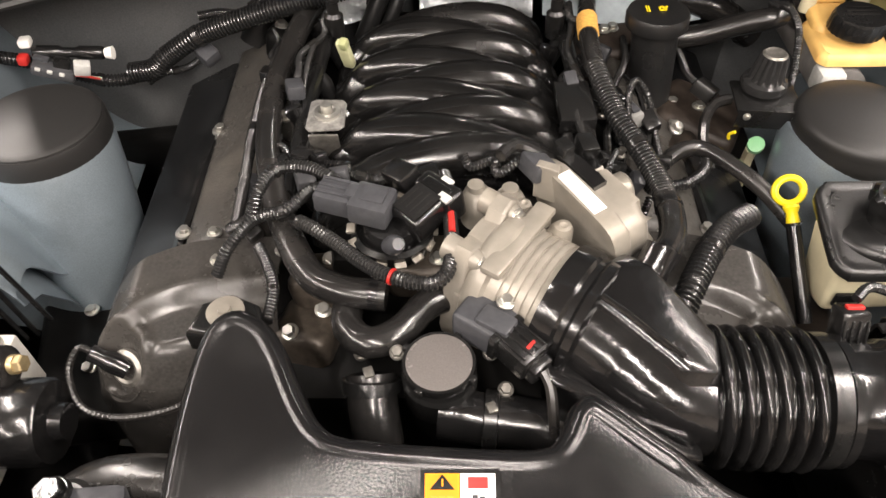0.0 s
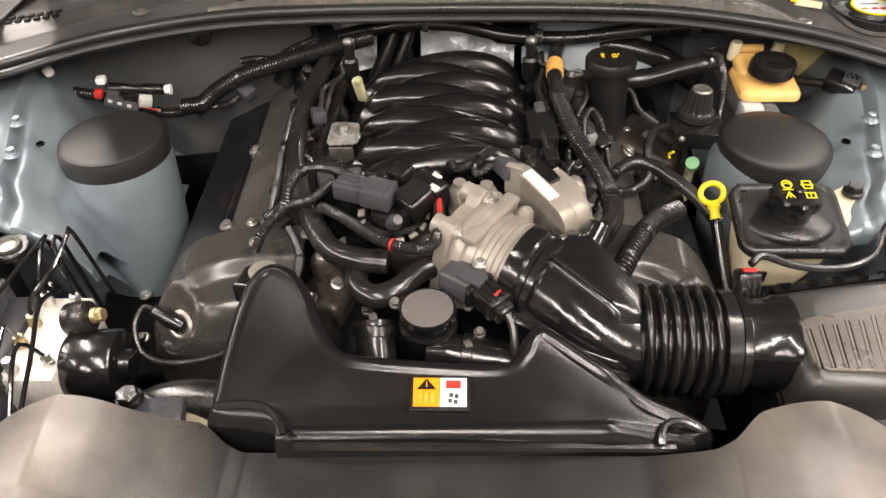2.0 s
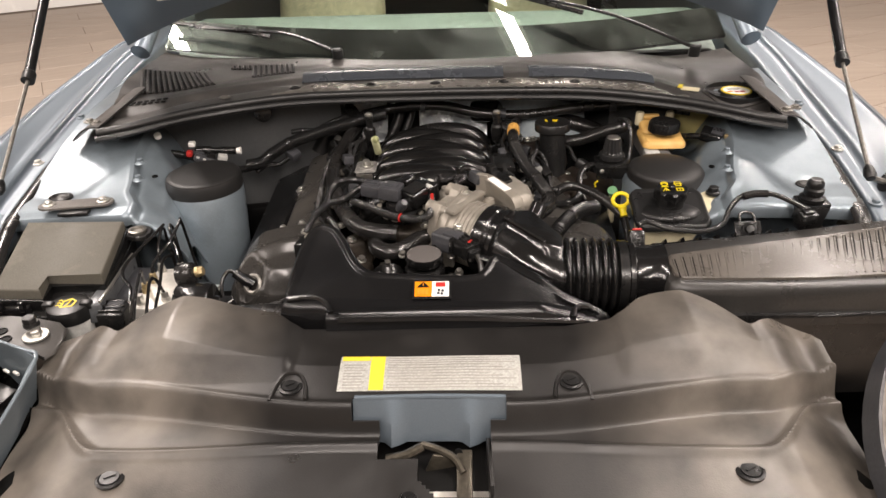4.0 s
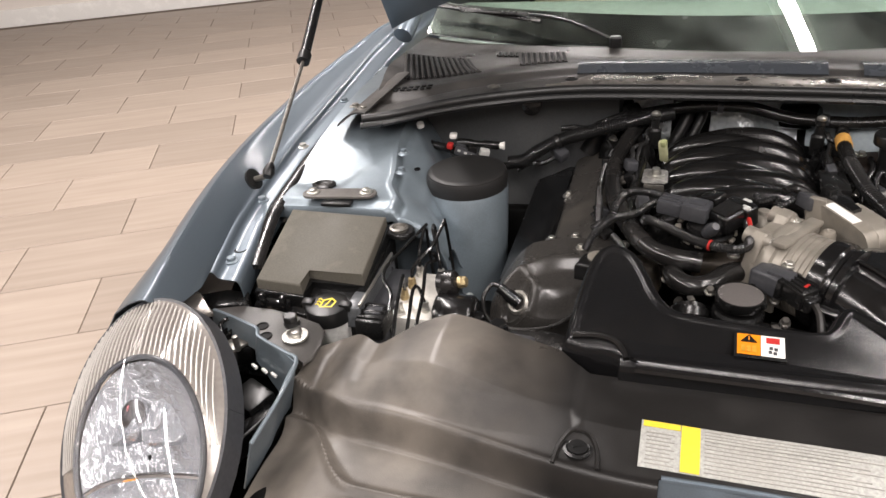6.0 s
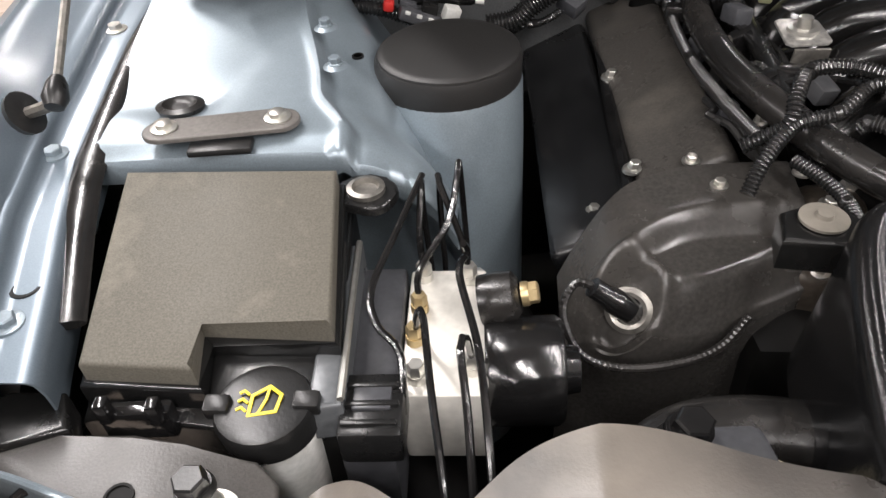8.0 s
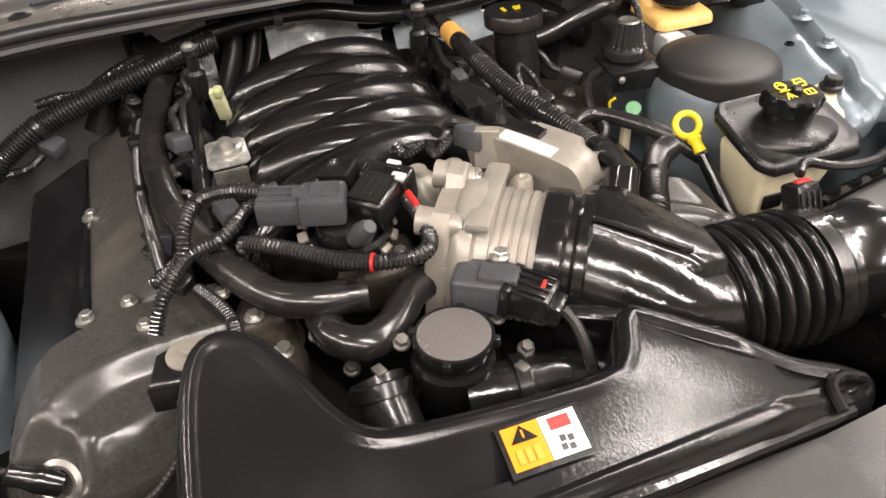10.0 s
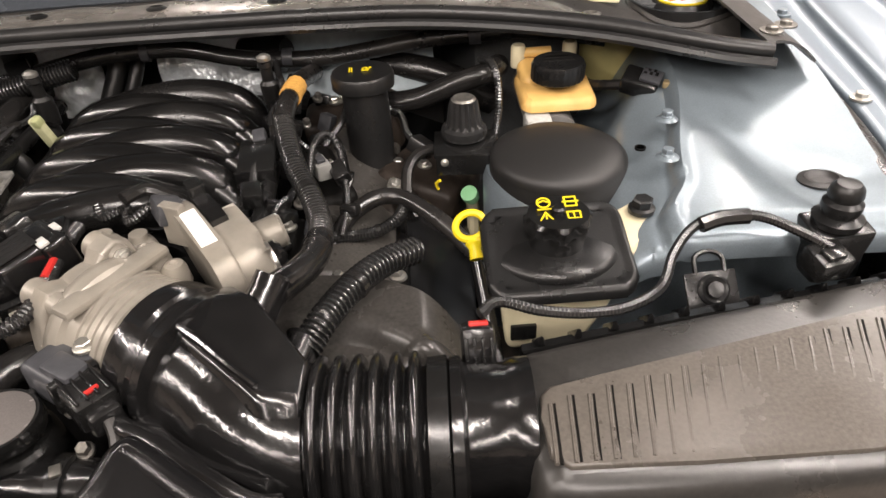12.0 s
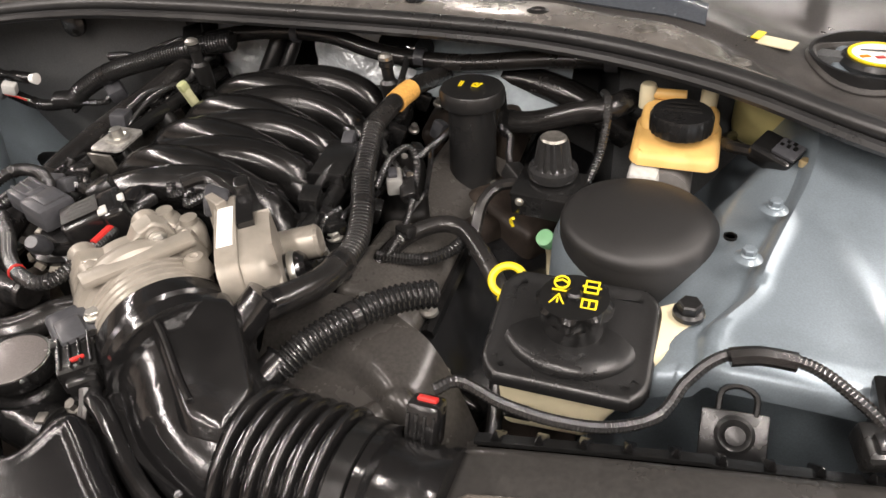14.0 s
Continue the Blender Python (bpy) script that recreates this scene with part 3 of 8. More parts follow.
part("cowl_panel", sheet(140, 60, cowl, 0.003, cowl_keep), COWLM, car, "weathered black plastic cowl panel")
xs = [C - 0.645 + 0.043 * i for i in range(31)]
part("weatherstrip", tube([(x, rail(x)[0] - 0.004, rail(x)[1] + 0.002) for x in xs], 0.0085, 10, 0.02), SEAL, car, "black rubber hood seal")
part("seal_lip", tube([(x, rail(x)[0] - 0.014, rail(x)[1] - 0.008) for x in xs], 0.006, 8, 0.02), SEAL, car)
for side in (-1, 1):
    part("cowl_end", sheet(12, 10, lambda u, v, side=side: (C + side * (0.640 + 0.075 * u), 0.80 + 0.035 * u + 0.24 * v, 0.893 - 0.038 * u * u + 0.006 * v), 0.003), COWLM, car, "black end piece of the cowl panel")
    for k in range(2):
        part("end_bolt", bolt((C + side * (0.655 + 0.03 * k), 0.83 + 0.03 * k, 0.893 - 0.006 * k), 0.007, 0.006, (0, 0, 1), 1.7), DULL, car)
part("well_rim", tube([(WELL[0] + 0.060 * math.cos(k * math.pi / 16), WELL[1] + 0.060 * math.sin(k * math.pi / 16), cowl_z(WELL[0] + 0.060 * math.cos(k * math.pi / 16), WELL[1] + 0.060 * math.sin(k * math.pi / 16)) + 0.001) for k in range(33)], 0.0055, 8, 0.012), COWLM, car, "rounded rim of the coolant cap recess")
# bare rail with its clips between the seal and the cowl panel
RAILM = mat("grimy_pale_metal_rail", (0.22, 0.205, 0.185), 0.24, 0.6, 60, 0.25, 0.2, (0.10, 0.09, 0.08), 0.75, rvary=0.5, spec=0.5, bump_scale=18, dist=0.004)


def rail_strip(u, v):
    x = C - 0.34 + 0.86 * u
    y0, z0 = rail(x)
    w = 0.052 * smooth01(0.0, 0.10, u) * smooth01(1.0, 0.93, u) + 0.008
    y = y0 + 0.012 + w * v
    return (x, y, cowl_z(x, y) + 0.003 + 0.003 * math.sin(math.pi * v) + 0.0015 * math.sin(x * 47) * v)


part("cowl_rail", sheet(90, 10, rail_strip, 0.002), RAILM, car, "grimy pale metal rail behind the hood seal")
for x in (-0.425, -0.285, -0.130, 0.006, 0.146, 0.292, 0.408, 0.50):
    y0, z0 = rail(x)
    y = y0 + 0.038
    part("push_clip", lathe([(0.012, 0), (0.0125, 0.0015), (0.008, 0.0035), (0.004, 0.0015), (0, 0.0015)], (x, y, cowl_z(x, y) + 0.005), (0, -0.1, 1), 20, squash=(1.0, 0.8)), MATTE if abs(x) < 0.35 else DULL, car)
# two blue-grey cover strips in front of the glass
for x0, x1 in ((-0.285, 0.150), (0.205, 0.465)):
    def strip(u, v, x0=x0, x1=x1):
        x = x0 + (x1 - x0) * u
        y = rail(x)[0] + 0.105 + 0.055 * v + 0.02 * smooth01(0.35, 0.6, abs(x))
        return (x, y, cowl_z(x, y) + 0.004 + 0.004 * math.sin(math.pi * v))

    part("cover_strip", sheet(30, 8, strip, 0.003), mat("blue_grey_cowl_strip", (0.055, 0.062, 0.072), 0.26, 0.2, 300, 0.12, 0.05, (0.09, 0.092, 0.098), 0.4, spec=0.5), car, "blue-grey plastic strip at the foot of the windscreen")
# air slots of the cowl: near-black strips as the openings' shade, plastic bars between
for i in range(26):
    if i < 13:
        x, p, q, lean = -0.634 + 0.0120 * i, 1.028 + 0.0028 * i, 1.178 - 0.002 * i, 0.052
    elif i < 18:
        x, p, q, lean = -0.634 + 0.0122 * i, 1.176, 1.198, 0.006
    else:
        x, p, q, lean = -0.634 + 0.0124 * i, 1.112, 1.196, 0.020
    way = [(x - lean * k, p + (q - p) * k) for k in (0.0, 0.5, 1.0)]
    part("slot", tube([(a + 0.006, b, cowl_z(a, b) + 0.0008) for a, b in way], 0.0042, 6, 0.02, flat=0.5), DEEP, car, "" if i else "near-black strip as the shade in a cowl air slot")
    part("grille_slat", tube([(a, b, cowl_z(a, b) + 0.0025) for a, b in way], 0.0030, 6, 0.02), COWLM, car)
for i in range(6):
    for j in range(2):
        x, y = -0.622 + 0.0125 * i, 0.940 + 0.013 * j + 0.0032 * i
        # small vent opening: a near-black square, its shade put in as colour
        part("vent_hole_shade", box((x, y, cowl_z(x, y) + 0.0012), (0.009, 0.009, 0.002), (0, 0, 12), 0.0006), DEEP, car)


# windscreen, dash and seats behind it
def screen(u, v):
    x = C - 0.70 + 1.40 * u
    a = abs(x - C) / 0.70
    y = 1.20 + 0.13 * a * a + v * 0.85
    return (x * (1 - 0.08 * v), y, 0.905 + 0.012 * a * a + v * 0.47 - 0.03 * v * v)


glass = part("windscreen", sheet(28, 14, screen, 0.004), GLASS, car, "tinted green curved windscreen glass")
glass.visible_shadow = False
part("screen_border", sheet(28, 4, lambda u, v: V(screen(u, 0.115 * v)) + V((0, 0.004, -0.006)), 0.0015), GLOSS, car, "black border along the windscreen's foot")
part("dashboard", sheet(24, 10, lambda u, v: (C - 0.70 + 1.40 * u, 1.36 + 0.42 * v, 0.86 + 0.06 * math.sin(v * 2.6) - 0.18 * max(0, v - 0.85)), 0.02), mat("soft_grey_green_dash", (0.105, 0.128, 0.112), 0.6), car, "soft grey-green dashboard top")
part("dash_band", box((C, 1.345, 0.80), (1.36, 0.03, 0.16), bev=0.008), DEEP, car)
for k in range(5):
    x = -0.50 + 0.25 * k
    part("dash_vent", box((C + x, 1.47, 0.912), (0.19, 0.018, 0.006), (10, 0, 0), 0.003), DEEP, car)
for sx in (-0.44, 0.36):
    bm = box((C + sx, 2.35 + 0.2 * (sx > 0), 0.80 - 0.07 * (sx > 0)), (0.42, 0.16, 0.62), (-14, 0, 0), 0.06, 4, taper=0.9)
    box((C + sx, 2.42 + 0.2 * (sx > 0), 1.20 - 0.07 * (sx > 0)), (0.24, 0.10, 0.16), (-14, 0, 0), 0.04, 3, bm)
    part("seat", bm, mat("cream_leather", (0.50, 0.45, 0.30), 0.5), car, "cream leather front seat")
part("cabin_floor", box((C, 2.1, 0.42), (1.4, 1.8, 0.05), bev=0.01), DEEP, car)
part("cabin_back", box((C, 3.0, 0.75), (1.4, 0.05, 0.75), bev=0.01), DEEP, car)
part("roof_frame", tube([(C - 0.66, 2.02, 1.34), (C - 0.3, 2.10, 1.37), (C + 0.3, 2.10, 1.37), (C + 0.66, 2.02, 1.34)], 0.03, 10), PAINT, car)
for side in (-1, 1):
    part("windscreen_pillar", tube([(C + side * 0.76, 1.32, 0.91), (C + side * 0.72, 1.66, 1.13), (C + side * 0.67, 2.03, 1.34)], 0.024, 10), PAINT, car)
    part("door_skin", sheet(12, 8, lambda u, v, side=side: (side * (0.90 + 0.02 * math.sin(v * 3)) + C, 1.845 + u * 1.25, 0.42 + v * 0.52), 0.02), PAINT, car)
    part("wheel", lathe([(0, -0.11), (0.22, -0.11), (0.23, -0.09), (0.31, -0.11), (0.33, -0.07), (0.33, 0.07), (0.31, 0.11), (0, 0.11)], (side * 0.76, 0.78, 0.33), (1, 0, 0), 40), RUBBER, car, "black front tyre on its wheel")

# roof and tail close the body behind the windscreen


def roof(u, v):
    x = -1 + 2 * u
    y = 2.02 + 1.55 * v
    return (C + x * (0.66 - 0.05 * v), y + 0.05 * (1 - x * x) * (1 - v), 1.345 + 0.05 * (1 - x * x) - 0.10 * v * v)


def tail(u, v):
    x = -1 + 2 * u
    prof = ((3.57, 1.245), (3.95, 1.00), (4.45, 0.97), (4.62, 0.90), (4.66, 0.60), (4.55, 0.35))
    k = min(v * 5, 4.999)
    i, f = int(k), k - int(k)
    w = 0.62 + 0.24 * smooth01(0, 0.3, v)
    return (C + x * w, prof[i][0] * (1 - f) + prof[i + 1][0] * f - 0.10 * abs(x) ** 3 * v, prof[i][1] * (1 - f) + prof[i + 1][1] * f)


part("roof", sheet(20, 14, roof, 0.02), PAINT, car, "", 60)
part("tail", sheet(20, 25, tail, 0.02), PAINT, car, "", 60)
for side in (-1, 1):
    part("body_side", sheet(24, 12, lambda u, v, side=side: (C + side * (0.88 + 0.03 * math.sin(3.0 * v)) - side * 0.06 * max(0, u - 0.7), 1.84 + 2.70 * u, 0.30 + 0.66 * v - 0.02 * u), 0.02), PAINT, car, "", 60)
    part("side_window", sheet(16, 6, lambda u, v, side=side: (C + side * (0.86 - 0.20 * v), 1.55 + 0.45 * v + (2.25 - 0.75 * v) * u, 0.95 + 0.39 * v), 0.006), GLOSS, car)
    part("rear_wheel", lathe([(0, -0.11), (0.22, -0.11), (0.23, -0.09), (0.31, -0.11), (0.33, -0.07), (0.33, 0.07), (0.31, 0.11), (0, 0.11)], (side * 0.76, 3.55, 0.33), (1, 0, 0), 40), RUBBER, car)

# wipers
for sx, tip in ((-0.245, (-0.60, 1.345, 0.962)), (0.585, (0.05, 1.43, 1.04))):
    root = V((C + sx, 1.225 if sx < 0 else 1.19, 0.922))
    tip = V(tip)
    arm = thing("wiper", root, "black windscreen wiper arm resting on the glass", "wiper", "wipers")
    mid = root.lerp(tip, 0.55) + V((0, -0.012, 0.022))
    part("arm", tube([root, root.lerp(mid, 0.5) + V((0, 0, 0.012)), mid, tip], 0.007, 8, 0.03, flat=0.6), SATIN, arm)
    b0 = tip.lerp(root, 0.55) + V((0, -0.01, 0.012))
    part("blade", tube([b0, tip.lerp(root, 0.2) + V((0, 0, 0.008)), tip + (tip - root) * 0.22], 0.006, 6, 0.05), RUBBER, arm)
    part("pivot_cap", lathe([(0.013, -0.02), (0.013, 0.006), (0.010, 0.010), (0, 0.010)], root, (0, -0.3, 1), 20), MATTE, arm)


# raised hood with a curved rear edge
def hood(u, v):
    x = (-1 + 2 * u)
    rear = 0.16 * (1 - abs(x) ** 2.2)
    w = 0.775 - 0.03 * v * v
    s = rear + (1.20 - rear) * v
    bulge = 0.06 * (1 - x * x)
    ang = radians(57)
    return (C + x * w, 1.30 - s * math.cos(ang) + bulge * math.sin(ang), 0.940 + s * math.sin(ang) + bulge * math.cos(ang))


hood_thing = thing("hood", (C, 1.3, 0.945), "raised blue-grey metallic hood seen from its underside", "hood")
part("skin", sheet(40, 24, lambda u, v: hood(1 - u, v), 0.012), PAINT, hood_thing, "", 60)


def pad(u, v):
    p = V(hood(0.14 + 0.72 * u, 0.16 + 0.76 * v))
    return p + V((0, -0.024, -0.016))


part("insulation_pad", sheet(20, 14, lambda u, v: pad(1 - u, v), 0.010), FELT, hood_thing, "black felt insulation pad")
hood_label = thing("hood_label", (-0.605, 1.236, 1.052), "white rectangular label stuck under the hood's corner", "label")
part("sheet", place(slab(rounded_pts(0.074, 0.018, 0.002), 0.0006, -0.0006, 0.0002, 1), V((-0.606, 1.2355, 1.0565)), V((0.12, -0.83, -0.54)).normalized(), V((1, 0.10, 0.05)).normalized()), WHITE, hood_label)
for side in (-1, 1):
    base = V((side * 0.716, 0.600, 0.862))
    mid = V((side * 0.737, 0.808, 0.989))
    top = V((side * 0.790, 1.06, 1.118))
    st = thing("hood_strut", base, "slim black gas strut holding up the hood", "gas strut", "hood struts")
    part("rod", tube([base, mid], 0.0036, 8, 0.05), DULL, st, "bare steel piston rod")
    part("cylinder", tube([mid, top], 0.0095, 12, 0.08), GLOSS, st)
    part("collar", lathe([(0.012, -0.006), (0.012, 0.012), (0.010, 0.016), (0, 0.016)], mid, mid - base, 14), MATTE, st)
    part("ball_joint", lathe([(0, -0.011), (0.007, -0.010), (0.010, -0.002), (0.008, 0.010), (0.005, 0.016), (0, 0.017)], base, mid - base, 16), MATTE, st)
    part("ball_stud", tube([base - V((0, 0, 0.004)), base + V((side * 0.016, 0.004, -0.012)), base + V((side * 0.034, 0.006, -0.018))], 0.005, 8, 0.006), DULL, st)
    part("stud_plate", lathe([(0, -0.003), (0.017, -0.003), (0.018, 0.002), (0.010, 0.004), (0, 0.004)], base + V((side * 0.036, 0.006, -0.018)), (-side, 0, 0.5), 18), MATTE, st)

# tower caps
CAPM = mat("satin_black_cap_plastic", (0.014, 0.0136, 0.0132), 0.46, 0, 900, 0.2, 0.10, (0.024, 0.023, 0.022), 0.4, rvary=0.10, spec=0.42)
for side, lab in ((-1, "round satin black plastic cap on a suspension tower"), (1, "domed satin black plastic cap on a suspension tower")):
    cx, cy = (-0.431, 0.760) if side < 0 else (0.437, 0.757)
    tc = thing("tower_cap", (cx, cy, 0.78), lab, "plastic cap", "tower caps")
    tilt = (0.09, -0.08, 1) if side < 0 else (-0.24, -0.17, 1)
    if side < 0:
        skirt, crown = [(0.066, -0.022), (0.0705, -0.022), (0.0712, -0.018), (0.0705, -0.004), (0.0698, 0.008), (0.0680, 0.0125)], [(0.0675, 0.0118), (0.0668, 0.0150), (0.0640, 0.0168), (0.0600, 0.0174), (0.0550, 0.0176), (0.03, 0.0186), (0, 0.0190)]
    else:
        skirt, crown = [(0.070, -0.040), (0.0745, -0.040), (0.0745, -0.016), (0.0715, -0.004), (0.069, 0.004)], [(0.0695, 0.0035), (0.0685, 0.0085), (0.0655, 0.0140), (0.0600, 0.0178), (0.045, 0.0212), (0.022, 0.0234), (0, 0.0240)]
    part("skirt", lathe(skirt, (cx, cy, 0.800), tilt, 56), CAPM, tc)
    part("crown", lathe(crown, (cx, cy, 0.800), tilt, 56), CAPM, tc)

# ---- radiator shield ----
X0, X1 = -0.515, 0.54


def line01(a, b, x):
    return min(1.0, max(0.0, (x - a) / (b - a)))


def shield_rear(x):
    a = x - C
    s = abs(a)
    y = 0.318
    inner = max(-0.165 - x, x - 0.262)
    y += 0.022 * smooth01(0.0, 0.04, inner) + 0.016 * bump(s, 0.335, 0.06) - 0.026 * bump(s, 0.425, 0.03) + 0.012 * smooth01(0.45, 0.49, s) - 0.04 * smooth01(0.495, 0.53, s)
    return y


def shield(u, v):
    x = X0 + (X1 - X0) * u
    s = abs(x - C)
    yf = 0.068 + 0.03 * smooth01(0.42, 0.53, s) ** 2
    yr = shield_rear(x)
    y = yf + (yr - yf) * v
    crease = 0.147 - 0.012 * smooth01(0.06, 0.36, s) + 0.100 * smooth01(0.39, 0.51, s)
    upper = 0.178 + 0.038 * smooth01(0.10, 0.42, s) + 0.048 * smooth01(0.42, 0.53, s)
    # front deck, a flat channel behind its edge, a step up and the rear deck
    z = 0.702 + 0.024 * line01(yf, crease, y) - 0.005 * smooth01(crease, crease + 0.012, y)
    z += 0.0045 * bump(y, crease - 0.003, 0.005) + 0.034 * smooth01(upper - 0.016, upper + 0.002, y) + 0.014 * line01(upper, upper + 0.06, y)
    z += 0.003 * bump(y, upper + 0.003, 0.005)
    z -= 0.012 * smooth01(0.40, 0.52, s) * line01(crease, crease - 0.10, y)
    hump = line01(0.0, 0.010, max(-0.160 - x, x - 0.255)) * line01(0.215, 0.250, y)
    facet = 0.022 * line01(0.18, 0.302, s) + 0.004 * line01(0.302, 0.345, s) - 0.026 * line01(0.345, 0.432, s)
    z += hump * 0.007 + facet * smooth01(0.19, 0.33, y) - 0.004 * bump(s, 0.430, 0.014) * smooth01(0.22, 0.27, y)
    z -= 0.035 * smooth01(0.43, 0.52, s) * smooth01(0.12, 0.3, y) + 0.012 * smooth01(0.455, 0.535, s)
    z += 0.02 * bump(s, 0.525, 0.02) * smooth01(0.2, 0.27, y) + 0.0015 * noise.noise((x * 9, y * 9, 3))
    return (x, y, z)


def shield_keep(p):
    return not (-0.080 < p.x < 0.110 and 0.1715 < p.y < 0.190 or -0.043 < p.x < 0.090 and 0.128 < p.y < 0.173 or 0.001 + 1.0 * max(0.0, 0.105 - p.y) < p.x < 0.090 and 0.082 < p.y < 0.13)


radshield = thing("radiator_shield", (C, 0.2, 0.70), "worn grey-brown plastic radiator cover panel", "radiator cover")


def dust_and_glare_ends(base):
    """The panel's plastic, its two outer ends paled for tan dust and the humps' glare."""
    m = base.copy()
    m.name = "dust_and_glare_panel_plastic"
    N, L = m.node_tree.nodes, m.node_tree.links
    p = N["Principled BSDF"]
    old = p.inputs["Base Color"].links[0].from_socket
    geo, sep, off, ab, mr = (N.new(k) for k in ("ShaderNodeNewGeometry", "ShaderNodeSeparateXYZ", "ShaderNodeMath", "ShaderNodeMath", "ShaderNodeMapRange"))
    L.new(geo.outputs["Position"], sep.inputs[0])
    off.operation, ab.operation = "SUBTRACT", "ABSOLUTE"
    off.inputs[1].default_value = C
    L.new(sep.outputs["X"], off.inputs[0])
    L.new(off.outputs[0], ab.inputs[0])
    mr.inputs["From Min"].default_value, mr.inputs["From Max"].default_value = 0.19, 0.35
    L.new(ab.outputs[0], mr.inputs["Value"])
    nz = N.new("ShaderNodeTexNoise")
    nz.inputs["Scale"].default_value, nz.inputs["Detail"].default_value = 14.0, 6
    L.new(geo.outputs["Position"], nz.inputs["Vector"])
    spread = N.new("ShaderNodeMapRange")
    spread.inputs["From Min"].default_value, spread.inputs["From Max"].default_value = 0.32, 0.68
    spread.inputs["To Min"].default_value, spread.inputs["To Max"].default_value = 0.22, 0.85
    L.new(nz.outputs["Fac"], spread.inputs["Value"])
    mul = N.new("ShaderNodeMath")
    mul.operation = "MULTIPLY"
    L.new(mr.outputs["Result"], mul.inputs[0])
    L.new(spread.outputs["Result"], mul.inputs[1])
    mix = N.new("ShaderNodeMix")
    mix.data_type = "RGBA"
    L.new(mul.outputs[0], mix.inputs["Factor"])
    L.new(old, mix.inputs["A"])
    # tan mix: rubbed-in dust plus the glare on the humps put into the colour
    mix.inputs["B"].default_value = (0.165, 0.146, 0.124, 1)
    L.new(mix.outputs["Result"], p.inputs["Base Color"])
    return m


part("panel", sheet(220, 160, shield, 0.003, shield_keep), dust_and_glare_ends(SHIELD), radshield)


def shield_z(x, y):
    yr = shield_rear(x)
    s = abs(x - C)
    yf = 0.068 + 0.03 * smooth01(0.42, 0.53, s) ** 2
    return shield((x - X0) / (X1 - X0), (y - yf) / (yr - yf))[2]


def screw(x, y, r, parent, material=MATTE):
    z = shield_z(x, y)
    bm = lathe([(r * 1.5, -0.002), (r * 1.5, 0.001), (r * 1.2, 0.002), (r, 0.001), (r, 0.003), (0, 0.0035)], (x, y, z), (0, -0.2, 1), 20)
    box((x, y, z + 0.004), (r * 1.2, r * 0.25, 0.0015), (0, 0, 30), 0, 1, bm)
    part("screw", bm, material, parent)


for sx, sy, sr in ((-0.352, 0.104, 0.011), (0.380, 0.110, 0.011), (-0.006, 0.082, 0.007), (-0.158, 0.209, 0.010), (0.190, 0.214, 0.010)):
    screw(sx, sy, sr, radshield)
for sx in (-0.158, 0.190):
    # horseshoe-shaped raised tabs round the screws
    pts = [(sx - 0.022, 0.186), (sx - 0.019, 0.208), (sx - 0.010, 0.225), (sx, 0.229), (sx + 0.010, 0.225), (sx + 0.019, 0.208), (sx + 0.022, 0.186)]
    part("tab_rim", tube([(x, y, shield_z(x, y) + 0.0015) for x, y in pts], 0.0025, 6, 0.006), SHIELD, radshield)
# warning label on the shield
lab = thing("warning_label", (C, 0.245, 0.78), "worn silver and yellow warning label stuck to the shield", "label")


def on_shield(x0, x1, y0, y1, up, n=12):
    return sheet(n, 4, lambda u, v: (x0 + (x1 - x0) * u, y0 + (y1 - y0) * v, shield_z(x0 + (x1 - x0) * u, y0 + (y1 - y0) * v) + up), 0.0006)


LY0, LY1 = 0.199, 0.255
part("backing", on_shield(-0.099, 0.129, LY0, LY1, 0.0012), mat("worn_silver_label", (0.36, 0.36, 0.335), 0.45, 0.2, 300, 0.2, 0.05, (0.25, 0.23, 0.2), 0.7), lab)
LY = mat("yellow_label_print", (0.58, 0.47, 0.035), 0.4, 0, 200, 0.1, 0.02)
part("yellow_block", on_shield(-0.060, -0.042, LY0 + 0.001, LY1 - 0.001, 0.0020, 4), LY, lab)
part("yellow_head", on_shield(-0.097, -0.061, LY1 - 0.009, LY1 - 0.001, 0.0020, 4), LY, lab)
bm = bmesh.new()
for i in range(12):
    yy = LY0 + 0.004 + i * 0.0043
    merge(bm, on_shield(-0.038, 0.122 - 0.016 * (i % 3), yy, yy + 0.0011, 0.0020, 8))
    if i < 9:
        merge(bm, on_shield(-0.093, -0.066 - 0.004 * (i % 2), yy, yy + 0.0011, 0.0020, 4))
tagged(part("fine_print", bm, mat("faded_grey_print", (0.30, 0.29, 0.265), 0.5), lab, "rows of tiny unreadable print"), kind="stuff")
# latch well in blue paint with the catch
latch = thing("hood_latch", (C, 0.15, 0.68), "blue-painted latch recess with dark metal catch", "latch")
part("well", sheet(24, 14, lambda u, v: (-0.078 + 0.190 * u + 0.0, 0.191 - 0.020 * v - 0.012 * v * (bump(u, 0.26, 0.04) + bump(u, 0.76, 0.04)), 0.756 - 0.050 * v), 0.003), PAINT, latch)
part("well_lip", tube([(-0.076, 0.191, 0.757), (0.017, 0.192, 0.758), (0.108, 0.191, 0.757)], 0.0035, 8, 0.03), PAINT, latch)
part("well_side", box((0.087, 0.122, 0.700), (0.005, 0.075, 0.044), (0, 0, 2), 0.002), SHIELD, latch)
# near-black disc for the shade in a hole of the recess
part("well_hole", lathe([(0.005, 0), (0.005, 0.002), (0, 0.002)], (0.050, 0.152, 0.705), (0, -1, 0.5), 14), DEEP, latch)
bm = box((0.057, 0.122, 0.696), (0.019, 0.070, 0.005), (14, 0, 0), 0.002)
